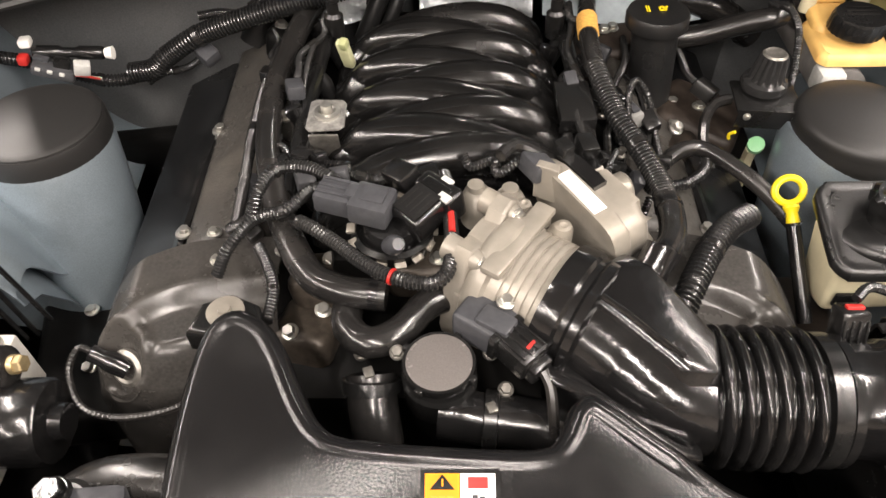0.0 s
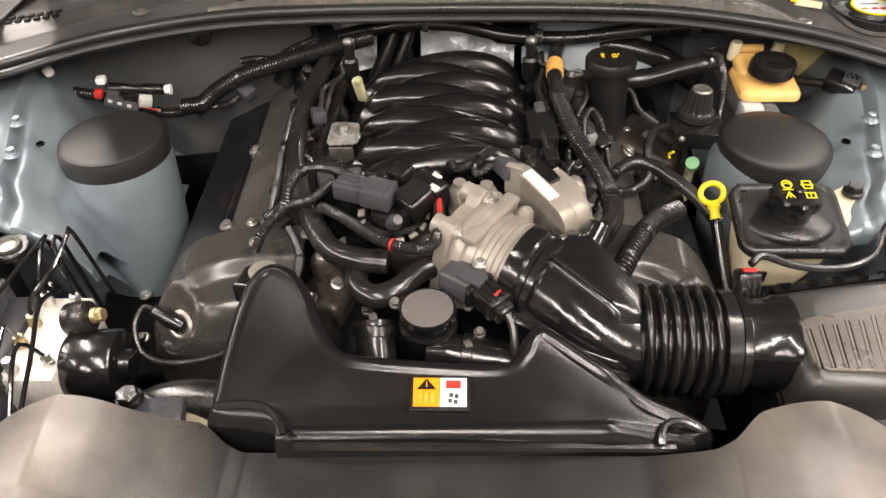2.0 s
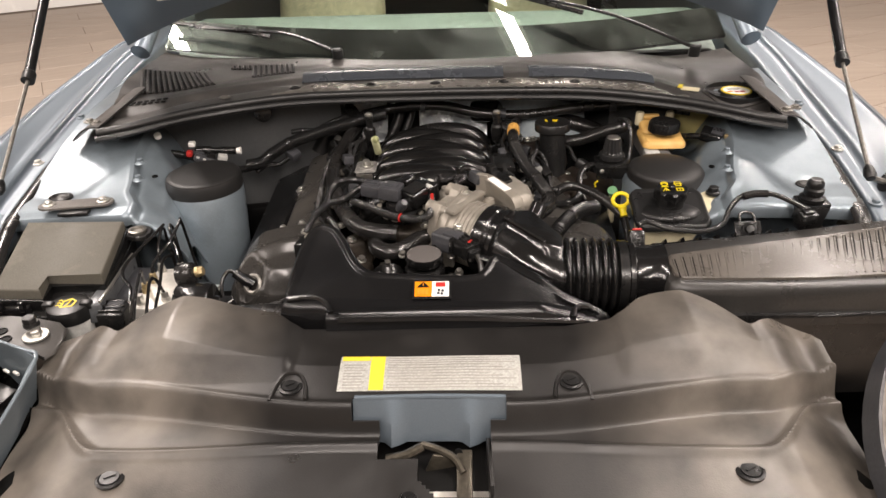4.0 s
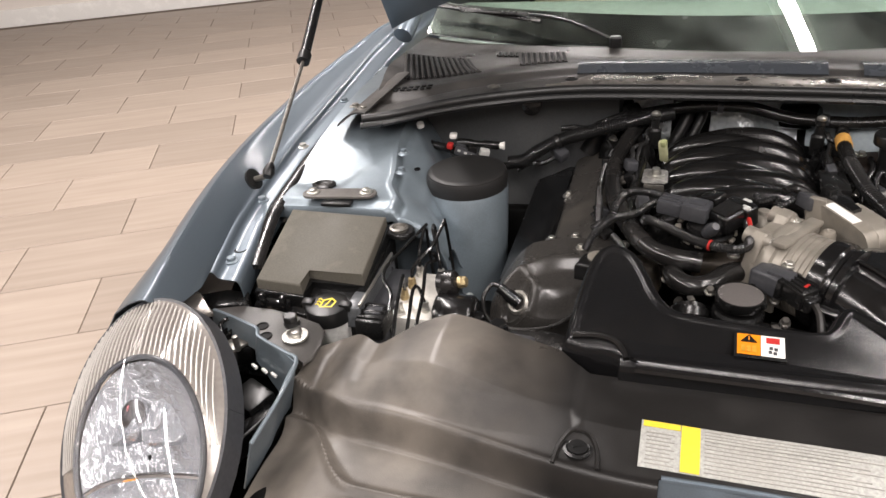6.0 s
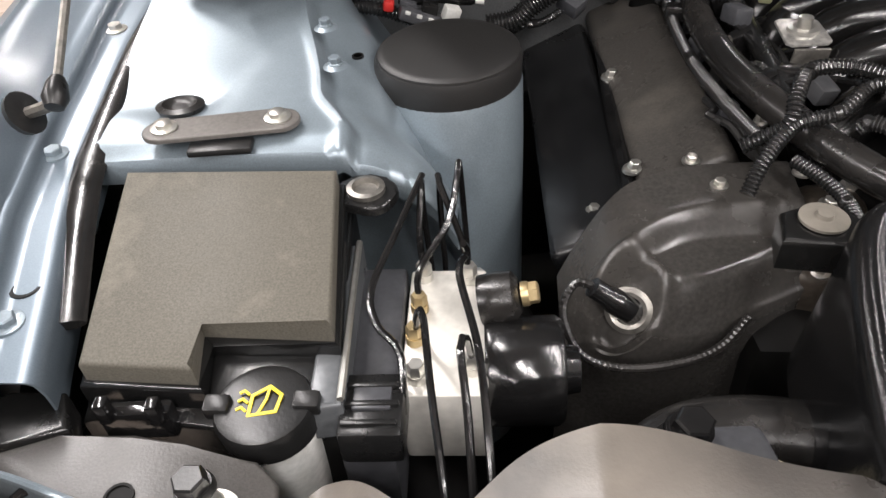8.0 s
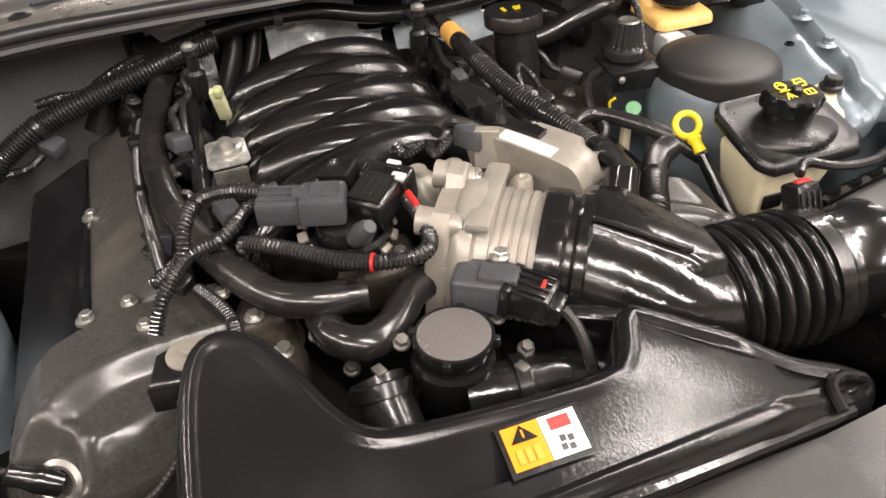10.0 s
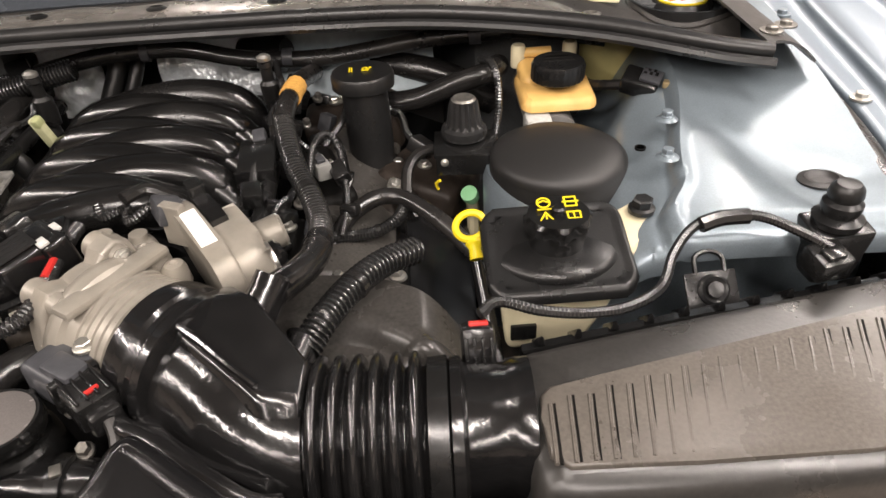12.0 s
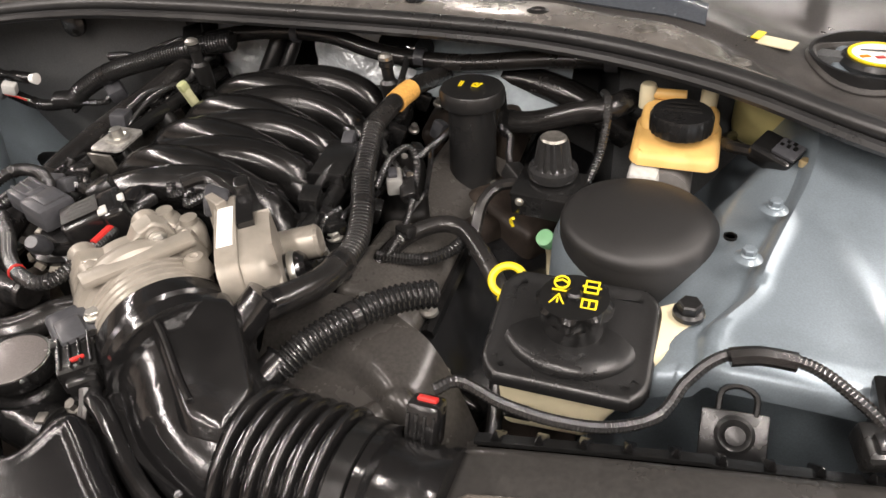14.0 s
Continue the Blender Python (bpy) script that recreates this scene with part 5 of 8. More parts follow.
# ---- engine ----
engine = thing("engine", (0.0, 0.80, 0.40), "dark dressed V8 engine block with its valve covers", "engine")
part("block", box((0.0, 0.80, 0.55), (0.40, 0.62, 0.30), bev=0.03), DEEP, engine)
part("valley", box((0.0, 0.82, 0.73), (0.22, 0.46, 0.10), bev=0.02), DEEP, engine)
for side in (-1, 1):
    # cam cover in two levels: grey inner crown and black outer skirt
    ry = 24 * side
    bm = box((side * 0.226, 0.850, 0.738), (0.085, 0.43, 0.05), (0, ry, -side * 2), 0.012, 4)
    part("valve_cover", bm, mat("textured_grey_cover", (0.046, 0.043, 0.039), 0.28, 0, 400, 0.25, 0.25, (0.13, 0.118, 0.10), 0.6), engine, "textured dark grey cam cover crown")
    bm = box((side * 0.304, 0.825, 0.699), (0.082, 0.46, 0.04), (0, ry, -side * 2), 0.008, 3)
    part("cover_skirt", bm, mat("smooth_black_cover_plate", (0.008, 0.0083, 0.0088), 0.24, 0, 200, 0.2, 0.05, (0.020, 0.020, 0.020), 0.4, spec=0.42), engine, "smooth satin black cover skirt")
    part("cover_rib", tube([(side * 0.272, 0.640, 0.735), (side * 0.270, 0.80, 0.738), (side * 0.262, 1.02, 0.735)], 0.007, 8, 0.03), GLOSS, engine)
    part("cover_end", tube([(side * 0.330, 0.612, 0.694), (side * 0.305, 0.624, 0.709), (side * 0.268, 0.645, 0.728)], 0.008, 10, 0.01, flat=0.6), MATTE, engine)
    for by in (0.660, 0.828, 1.0):
        part("cover_bolt", bolt((side * 0.268, by, 0.744), 0.0055, 0.010, (-side * 0.3, 0, 1), 1.5), STEEL, engine)

    # timing cover bulge in front
    def ease(d):
        return 0.5 * (d + math.sqrt(d * d + 0.0009))

    def dome(u, v, side=side, ease=ease):
        x = -0.336 + 0.183 * u
        yf = 0.487 + 0.55 * ease(x + 0.24) + 0.8 * ease(-0.305 - x)
        k = max(0.0, (v - 0.12) / 0.88)
        y = yf + (0.628 - 0.6 * ease(-0.245 - x) - yf) * k
        d = y - yf
        r1 = 0.577 - 0.9 * ease(-0.25 - x)
        r2 = 0.515 - 0.4 * ease(-0.22 - x)
        z = 0.772 - 0.13 * (0.605 - y)
        z -= 0.013 * smooth01(r1 + 0.008, r1 - 0.014, y) - 0.0025 * bump(y, r1 + 0.003, 0.010)
        z -= 0.012 * smooth01(r2 + 0.008, r2 - 0.014, y) - 0.002 * bump(y, r2 + 0.002, 0.010)
        z -= 0.030 * (1 - smooth01(0.0, 0.030, d)) ** 1.5
        z -= 0.085 * max(0.0, (-0.278 - x) / 0.066) ** 1.8
        w = math.hypot(x + 0.290, y - 0.513)
        z += 0.006 * bump(w, 0.026, 0.006) - 0.016 * smooth01(0.024, 0.012, w)
        z -= 0.13 * max(0.0, 1 - v / 0.12)
        return (x * -side, y - 0.006 * max(0.0, 1 - v / 0.12), max(z, 0.55))

    bm = sheet(72, 84, dome, 0.006)
    part("timing_cover", bm, mat("dressed_dark_grey_cover", (0.034, 0.032, 0.0295), 0.22, 0, 300, 0.2, 0.10, (0.055, 0.050, 0.044), 0.5, rvary=0.3, spec=0.45), engine, "dark grey ribbed timing cover", 60)
# cam sensor with its lead
sens = thing("cam_sensor", (-0.290, 0.512, 0.70), "black cam sensor plug with ribbed lead", "sensor")
part("ring", lathe([(0.018, -0.004), (0.018, 0.001), (0.014, 0.003), (0.011, 0.002), (0.011, -0.004)], (-0.288, 0.512, 0.722), (-0.35, -0.75, 0.55), 28), DULL, sens, "dull brass seat ring")
part("plug", lathe([(0, -0.004), (0.010, -0.004), (0.010, 0.012), (0.008, 0.020), (0.008, 0.032), (0, 0.034)], (-0.290, 0.512, 0.724), (-0.75, 0.1, 0.55), 16), GLOSS, sens)
part("lead", tube([(-0.312, 0.516, 0.742), (-0.328, 0.520, 0.742), (-0.337, 0.505, 0.727), (-0.326, 0.482, 0.710), (-0.300, 0.474, 0.702), (-0.262, 0.475, 0.704), (-0.228, 0.485, 0.710), (-0.203, 0.505, 0.722)], 0.0034, 8, 0.002, rib=0.0040, depth=0.12), RUBBER, sens)
covb = thing("cover_mount", (-0.172, 0.508, 0.78), "black mounting ear with a zinc washer and bolt", "mount")
part("ear", slab([(-0.205, 0.490), (-0.198, 0.520), (-0.175, 0.530), (-0.150, 0.518), (-0.140, 0.480)], 0.810, 0.785, 0.006), SATIN, covb)
part("washer", lathe([(0, 0), (0.0155, 0), (0.0155, 0.002), (0.006, 0.003), (0.005, 0.006), (0, 0.006)], (-0.175, 0.508, 0.811), (0, -0.1, 1), 28), ALU, covb, "zinc washer with a brass-coloured screw")

# ---- intake manifold ----
MANI = mat("dressed_black_nylon", (0.005, 0.0049, 0.0048), 0.17, 0, 300, 0.2, 0.18, (0.022, 0.021, 0.02), 0.4, rvary=0.5, spec=0.42, bump_scale=130, dist=0.001)
man = thing("intake_manifold", (0.0, 0.79, 0.76), "gloss black plastic intake manifold with curved runners", "intake manifold")
for i in range(9):
    y = 0.672 + 0.0305 * i
    k = 1 if i % 2 else -1
    w = 0.108
    pts = []
    for j in range(13):
        a = math.pi * (j / 12)
        ex = -w * math.cos(a)
        pts.append((ex + 0.004 + k * 0.008, y + 0.020 * k * math.cos(a) + 0.014 * math.sin(a), 0.758 + 0.062 * math.sin(a) ** 0.75 - 0.022 * k * ex / w * 0.5))
    part("runner", tube(pts, lambda t, k=k: 0.0215 + 0.0035 * math.sin(math.pi * t) + 0.003 * k * (t - 0.5), 14, 0.012, flat=0.92), MANI, man)
part("plenum", tube([(0.004, 0.67, 0.765), (0.004, 0.80, 0.768), (0.004, 0.96, 0.768)], 0.080, 20, 0.04, flat=0.55), GLOSS, man)
for side in (-1, 1):
    part("flange", box((side * 0.112, 0.805, 0.752), (0.030, 0.34, 0.025), (0, 0, 0), 0.006), SATIN, man)
    for i in range(4):
        part("lug", box((side * 0.116 + 0.006, 0.70 + 0.072 * i, 0.785), (0.022, 0.014, 0.03), (0, side * 20, 20 * side), 0.004), GLOSS, man)
# fuel rails with injectors
for side in (-1, 1):
    frail = thing("fuel_rail", (side * 0.145, 0.80, 0.78), "black fuel rail with injectors beside the manifold", "fuel rail", "fuel rails")
    part("rail", tube([(side * 0.148, 0.65, 0.805), (side * 0.146, 0.80, 0.808), (side * 0.142, 0.98, 0.805)], 0.009, 10, 0.03), SATIN, frail)
    for i in range(4):
        y = 0.68 + 0.085 * i
        part("injector", lathe([(0.008, -0.035), (0.010, -0.01), (0.011, 0.0), (0.008, 0.012), (0, 0.014)], (side * 0.140, y, 0.795), (side * 0.35, 0, 1), 12), MATTE, frail)
        part("injector_plug", box((side * 0.158, y + 0.014, 0.806), (0.020, 0.014, 0.022), (0, side * 25, 15), 0.003), GLOSS, frail)
    part("end_valve", lathe([(0.009, -0.02), (0.011, 0.0), (0.011, 0.014), (0.007, 0.018), (0.007, 0.034), (0.009, 0.036), (0.008, 0.042), (0, 0.044)], (side * 0.130, 0.925, 0.825), (0, -0.15, 1), 16), SATIN, frail)
    part("valve_top", lathe([(0.008, 0), (0.008, 0.004), (0.004, 0.007), (0, 0.007)], (side * 0.130, 0.919, 0.868), (0, -0.15, 1), 14), STEEL, frail)
silver = thing("silver_bracket", (-0.119, 0.745, 0.80), "bright stamped steel bracket plate with a stud", "bracket")
part("sheet", slab([(-0.138, 0.727), (-0.137, 0.766), (-0.132, 0.770), (-0.104, 0.769), (-0.100, 0.764), (-0.099, 0.729), (-0.104, 0.724), (-0.134, 0.722)], lambda x, y: 0.829 + 0.05 * (y - 0.745), lambda x, y: 0.8265 + 0.05 * (y - 0.745), 0.0008, 2), mat("bright_stamped_steel", (0.42, 0.41, 0.385), 0.3, 0.7, 160, 0.35, 0.3, (0.12, 0.11, 0.10), 0.8), silver)
part("leg", box((-0.119, 0.719, 0.808), (0.030, 0.003, 0.038), (10, 0, 0), 0.001), DULL, silver)
part("boss", lathe([(0.014, 0), (0.0135, 0.003), (0.009, 0.004), (0.006, 0.002), (0.006, 0.012), (0, 0.013)], (-0.118, 0.748, 0.829), (0, -0.05, 1), 24), STEEL, silver)
bb = thing("black_relay_box", (0.135, 0.765, 0.80), "small flat black plastic box on a bracket", "relay box")
part("box", box((0.136, 0.768, 0.823), (0.037, 0.058, 0.012), (6, 0, 3), 0.002), SATIN, bb)
part("rim", box((0.1365, 0.7375, 0.818), (0.037, 0.003, 0.018), (6, 0, 3), 0.001), GLOSS, bb)
part("leg", box((0.127, 0.715, 0.795), (0.010, 0.05, 0.02), (20, 0, 2), 0.002), SATIN, bb)
clipy = thing("pale_clip", (-0.115, 0.865, 0.80), "pale yellow-green plastic clip on the fuel rail", "clip")
part("body", box((-0.112, 0.868, 0.822), (0.014, 0.010, 0.042), (20, 0, -20), 0.003), mat("pale_olive_plastic", (0.42, 0.42, 0.25), 0.45), clipy)
part("cap", box((-0.112, 0.862, 0.838), (0.010, 0.012, 0.012), (20, 0, -20), 0.003), mat("olive_plastic", (0.30, 0.32, 0.16), 0.45), clipy)

# ---- throttle body, duct, bellows, sensor tube, air box ----
AX = V((0.82, -0.57, -0.05)).normalized()
M0 = V((0.103, 0.524, 0.792))
tb = thing("throttle_valve", (0.06, 0.57, 0.74), "cast aluminium throttle body with ribbed bore", "throttle body")
prof = [(0.0, -0.090), (0.050, -0.090), (0.052, -0.074), (0.0565, -0.070), (0.0580, -0.062), (0.0570, -0.056), (0.0535, -0.053)]
for i in range(6):
    h = -0.048 + i * 0.0073
    prof += [(0.0530, h), (0.0530, h + 0.0046), (0.0515, h + 0.0054), (0.0515, h + 0.0074)]
prof += [(0.0515, -0.004), (0.0515, 0.004), (0, 0.004)]
part("bore", lathe(prof, M0, AX, 64), ALU, tb)
SIDE = V((0.57, 0.82, 0)).normalized()
FL = M0 - AX * 0.080
FLO = [(-0.052, -0.046), (-0.056, -0.030), (-0.050, 0.018), (-0.046, 0.040), (-0.034, 0.054), (-0.022, 0.052), (-0.010, 0.046), (0.004, 0.048), (0.012, 0.060), (0.026, 0.064), (0.038, 0.056), (0.044, 0.036), (0.050, 0.0), (0.050, -0.046)]
part("flange", place(slab(FLO, 0.008, -0.008, 0.004, 3), FL, AX, SIDE), ALU, tb, "cast mounting flange with bolt lobes")
for a, b, l in ((-0.030, 0.042, 0.020), (0.025, 0.050, 0.018)):
    c = FL + SIDE * a + V((0, 0, b))
    part("bolt_boss", lathe([(0.0115, -0.014), (0.0105, l * 0.6), (0.0085, l), (0, l)], c - AX * 0.004, AX, 20), ALU, tb)
    part("flange_bolt", bolt(c + AX * (l - 0.004), 0.006, 0.006, AX, 1.3), STEEL, tb)
part("front_web", box(FL - SIDE * 0.049 + AX * 0.022 + V((0, 0, -0.012)), (0.040, 0.007, 0.060), (0, 0, -34.8), 0.003), ALU, tb)
CN = V((0.84, 0.53, 0.10)).normalized()
CL = V((0.50, -0.83, -0.05)).normalized()
CD = CN.cross(CL).normalized()   # down the face of the gear housing
CC = V((0.122, 0.604, 0.834))
COV = [(-0.057, 0.004), (-0.053, -0.013), (-0.034, -0.0205), (0.034, -0.0205), (0.052, -0.013), (0.059, 0.006), (0.052, 0.030), (0.030, 0.046), (-0.020, 0.046), (-0.048, 0.030)]
COV = [(p.x, p.y) for p in spline([(a, b, 0) for a, b in COV + COV[:1]], 0.006)[:-1]]
part("gear_housing", place(slab(COV, 0.007, -0.011, 0.003, 3), CC, CN, CL), ALU, tb, "cast gear housing rim")
gcv = part("gear_cover", place(slab([(max(a, -0.016) * 0.96, b * 0.92 + 0.002) for a, b in COV if a > -0.05], 0.034, 0.006, 0.014, 5), CC, CN, CL), ALU, tb, "rounded cast gear cover")
part("foil_label", place(slab([(-0.026, -0.0065), (-0.026, 0.0065), (0.026, 0.0065), (0.026, -0.0065)], 0.0012, -0.0004, 0.0002, 1), CC - CD * 0.0206 - CN * 0.002, -CD, CL), WHITE, gcv, "white foil label strip")
part("gasket", place(slab([(min(a, 0.004), b * 1.04 - 0.001) for a, b in COV], 0.022, 0.008, 0.003, 2), CC, CN, CL), GLOSS, tb, "black motor plate")
part("motor_clip", place(slab(rounded_pts(0.018, 0.014, 0.004), 0.012, -0.012, 0.003, 2), CC - CL * 0.046 - CD * 0.020 + CN * 0.014, -CD, CL), SATIN, tb)
part("top_bar", box(M0 - AX * 0.050 + SIDE * 0.004 + V((0, 0, 0.050)), (0.019, 0.092, 0.008), (0, 0, -34.8), 0.003), ALU, tb, "raised cast bar across the bore")
for q, ax in (((0.034, 0.625, 0.815), (-0.15, 0.25, 0.95)), ((0.060, 0.619, 0.816), (0.05, 0.25, 0.95))):
    part("hose_nipple", lathe([(0.019, -0.012), (0.0165, 0.002), (0.0150, 0.010), (0.0115, 0.016), (0.0080, 0.018), (0.0075, 0.023), (0, 0.024)], q, ax, 24), ALU, tb)
part("solenoid", lathe([(0.016, -0.02), (0.016, 0.012), (0.012, 0.016), (0, 0.016)], (0.162, 0.614, 0.806), (0.80, 0.40, 0.15), 24), GLOSS, tb, "gloss black solenoid end")
part("solenoid_ring", lathe([(0.0165, 0.002), (0.0172, 0.003), (0.0172, 0.007), (0.0165, 0.008)], (0.162, 0.614, 0.806), (0.80, 0.40, 0.15), 24), STEEL, tb)
part("solenoid_cap", lathe([(0.015, -0.02), (0.015, 0.014), (0.012, 0.017), (0, 0.017)], (0.158, 0.646, 0.812), (0.85, 0.35, 0.15), 22), ALU, tb)
for q, r in (((0.083, 0.592, 0.832), 0.010), ((0.101, 0.576, 0.832), 0.009), ((0.070, 0.605, 0.830), 0.008)):
    part("cast_boss", lathe([(r * 1.5, -0.012), (r * 1.1, 0.004), (r * 0.8, 0.009), (r * 0.4, 0.010), (0, 0.007)], q, (0.2, -0.15, 1), 18), ALU, tb)
part("side_wall", place(slab([(-0.050, -0.045), (-0.052, 0.010), (-0.040, 0.034), (-0.010, 0.040), (0.020, 0.044), (0.030, 0.020), (0.030, -0.045)], 0.012, -0.012, 0.006, 3), FL + AX * 0.022, AX, SIDE), ALU, tb)
part("vane", slab([(0.082, 0.628), (0.086, 0.636), (0.104, 0.628), (0.101, 0.618)], 0.862, 0.825, 0.002), ALU, tb)
part("screw", bolt((0.052, 0.508, 0.822), 0.0058, 0.008, (0.1, -0.2, 1), 1.35), STEEL, tb)
part("sensor_tab", box((0.057, 0.513, 0.814), (0.030, 0.026, 0.010), (0, 0, -40), 0.003), ALU, tb)
tps = thing("throttle_sensor", (0.060, 0.500, 0.78), "dark grey throttle sensor with a black plug", "sensor")
part("housing", box((0.036, 0.499, 0.806), (0.046, 0.034, 0.030), (0, 0, -34), 0.005, 3), GREY, tps)
part("housing_step", box((0.044, 0.490, 0.812), (0.030, 0.020, 0.026), (0, 0, -34), 0.003, 2), GREY, tps)
part("plug", box((0.061, 0.474, 0.808), (0.036, 0.029, 0.024), (0, 6, -46), 0.003), SATIN, tps)
part("plug_collar", box((0.051, 0.484, 0.809), (0.008, 0.034, 0.027), (0, 6, -46), 0.002), SATIN, tps)
for k in range(4):
    part("plug_rib", box((0.061 + 0.0051 * (k - 1.5), 0.474 + 0.0049 * (k - 1.5), 0.8205), (0.032, 0.0022, 0.004), (0, 6, -46), 0.0008), GLOSS, tps)
part("plug_tail", box((0.075, 0.460, 0.802), (0.012, 0.022, 0.018), (0, 6, -46), 0.003), GLOSS, tps)
part("red_seal", box((0.069, 0.468, 0.8205), (0.003, 0.010, 0.003), (0, 0, -40), 0.001), RED, tps)
part("lead", tube([(0.079, 0.456, 0.803), (0.084, 0.447, 0.797), (0.086, 0.434, 0.785), (0.088, 0.42, 0.765)], 0.0045, 8, 0.006), RUBBER, tps)

duct = thing("intake_duct", (0.15, 0.49, 0.70), "gloss black moulded intake elbow with ribbed bellows", "air duct")
part("collar", lathe([(0.048, -0.008), (0.057, -0.008), (0.058, 0.0), (0.058, 0.010), (0.0555, 0.013), (0.0555, 0.018), (0.058, 0.021), (0.058, 0.028), (0.053, 0.03), (0, 0.03)], M0, AX, 48), GLOSS, duct)
part("elbow", tube([M0 + AX * 0.015, (0.140, 0.497, 0.786), (0.166, 0.474, 0.778), (0.190, 0.462, 0.770), (0.212, 0.458, 0.766)], lambda t: 0.050 + 0.002 * math.sin(math.pi * t), 32, 0.008, flat=0.92), GLOSS, duct)
part("top_block", hull(((0.104, 0.520, 0.846), (0.118, 0.502, 0.842), (0.150, 0.548, 0.838), (0.170, 0.532, 0.840), (0.212, 0.476, 0.822), (0.208, 0.446, 0.820), (0.180, 0.446, 0.826), (0.120, 0.470, 0.800), (0.098, 0.492, 0.800), (0.190, 0.412, 0.772), (0.150, 0.430, 0.775), (0.212, 0.420, 0.780), (0.100, 0.500, 0.745), (0.190, 0.420, 0.735), (0.212, 0.480, 0.735), (0.160, 0.545, 0.760)), 0.007, 3), GLOSS, duct, "", 60)
part("crease", tube([(0.122, 0.500, 0.843), (0.140, 0.486, 0.839), (0.162, 0.466, 0.833), (0.180, 0.452, 0.828)], 0.0026, 8, 0.008), GLOSS, duct)
part("mould_mark", tube([(0.117, 0.488, 0.825), (0.130, 0.474, 0.815), (0.129, 0.481, 0.822), (0.144, 0.466, 0.815)], 0.0016, 6, 0.004), GLOSS, duct)
part("skirt_flange", tube([(0.078, 0.470, 0.795), (0.084, 0.455, 0.800), (0.110, 0.440, 0.800), (0.145, 0.415, 0.792), (0.175, 0.400, 0.780), (0.192, 0.405, 0.770)], 0.007, 10, 0.008, flat=0.7), GLOSS, duct)
part("skirt", slab([(0.085, 0.480), (0.090, 0.455), (0.145, 0.422), (0.185, 0.405), (0.200, 0.43), (0.15, 0.48)], lambda x, y: 0.797 - 0.2 * max(0, x - 0.12), 0.73, 0.006), GLOSS, duct)
part("nipple", tube([(0.160, 0.520, 0.808), (0.172, 0.538, 0.824), (0.182, 0.552, 0.838)], 0.0145, 24, 0.004), GLOSS, duct)
part("stub", lathe([(0.013, 0), (0.013, 0.02), (0.015, 0.022), (0, 0.024)], (0.192, 0.508, 0.79), (0.3, 0.8, 0.2), 28), GLOSS, duct)
BX, BY, BZ = 0.212, 0.457, 0.766
prof = [(0, 0), (0.050, 0)]
for i in range(6):
    h = 0.001 + i * 0.0130
    prof += [(0.0465, h), (0.0475, h + 0.0018), (0.0545, h + 0.0026), (0.0568, h + 0.0042), (0.0576, h + 0.0062), (0.0568, h + 0.0082), (0.0545, h + 0.0098), (0.0475, h + 0.0106), (0.0465, h + 0.0122)]
prof += [(0.049, 0.080), (0.051, 0.082), (0, 0.082)]
part("bellows", lathe(prof, (BX - 0.004, BY, BZ), (1, -0.04, 0), 56), GLOSS, duct, "gloss black rubber bellows")
part("clamp", lathe([(0.050, 0.080), (0.0535, 0.081), (0.0535, 0.094), (0.050, 0.095)], (BX - 0.004, BY, BZ), (1, -0.04, 0), 48), SATIN, duct, "dark steel band clamp")
part("cuff", lathe([(0.048, 0.094), (0.052, 0.096), (0.0525, 0.103), (0.047, 0.106)], (BX - 0.004, BY, BZ), (1, -0.04, 0), 48), GLOSS, duct)
maf = thing("airflow_sensor_tube", (0.34, 0.45, 0.70), "gloss black air flow tube with a plug-in sensor", "air duct")
part("tube", lathe([(0, 0.10), (0.046, 0.10), (0.046, 0.132), (0.049, 0.136), (0.050, 0.150), (0, 0.150)], (BX - 0.004, BY, BZ), (1, -0.04, 0), 44), GLOSS, maf)
sp = part("sensor", box((0.327, 0.500, 0.800), (0.024, 0.022, 0.034), (-25, 0, 0), 0.004), GLOSS, maf, "gloss black sensor plug")
for k in range(4):
    part("plug_rib", box((0.318 + k * 0.006, 0.4885, 0.802), (0.002, 0.003, 0.026), (-25, 0, 0), 0.0005), SATIN, sp)
part("red_lock", box((0.328, 0.506, 0.8165), (0.014, 0.006, 0.004), (-25, 0, 0), 0.001), RED, sp, "red locking tab")
part("seat", box((0.330, 0.487, 0.784), (0.050, 0.022, 0.010), (-30, 0, 0), 0.003), GLOSS, maf)
for k in (-1, 1):
    part("screw", bolt((0.330 + k * 0.019, 0.483, 0.787), 0.005, 0.008, (0, -0.5, 1), 1.3), STEEL, maf)
part("lead", tube([(0.330, 0.512, 0.820), (0.345, 0.522, 0.822), (0.375, 0.520, 0.812), (0.410, 0.522, 0.804), (0.445, 0.530, 0.800), (0.474, 0.545, 0.804), (0.488, 0.566, 0.818), (0.505, 0.580, 0.831), (0.525, 0.585, 0.836), (0.560, 0.584, 0.836), (0.590, 0.568, 0.828), (0.612, 0.550, 0.820)], 0.0045, 8, 0.008, rib=0.003, depth=0.10), LOOM, maf)
part("lead_sleeve", tube([(0.512, 0.580, 0.8345), (0.530, 0.584, 0.837), (0.552, 0.584, 0.837)], 0.0065, 8, 0.01), RUBBER, maf)

AIRM = mat("dusty_grey_black_lid", (0.075, 0.067, 0.058), 0.27, 0, 350, 0.2, 0.12, (0.115, 0.10, 0.085), 0.6, rvary=0.25, spec=0.5)
air = thing("air_filter_box", (0.55, 0.46, 0.66), "dusty black air filter box with a ribbed lid", "air filter box")


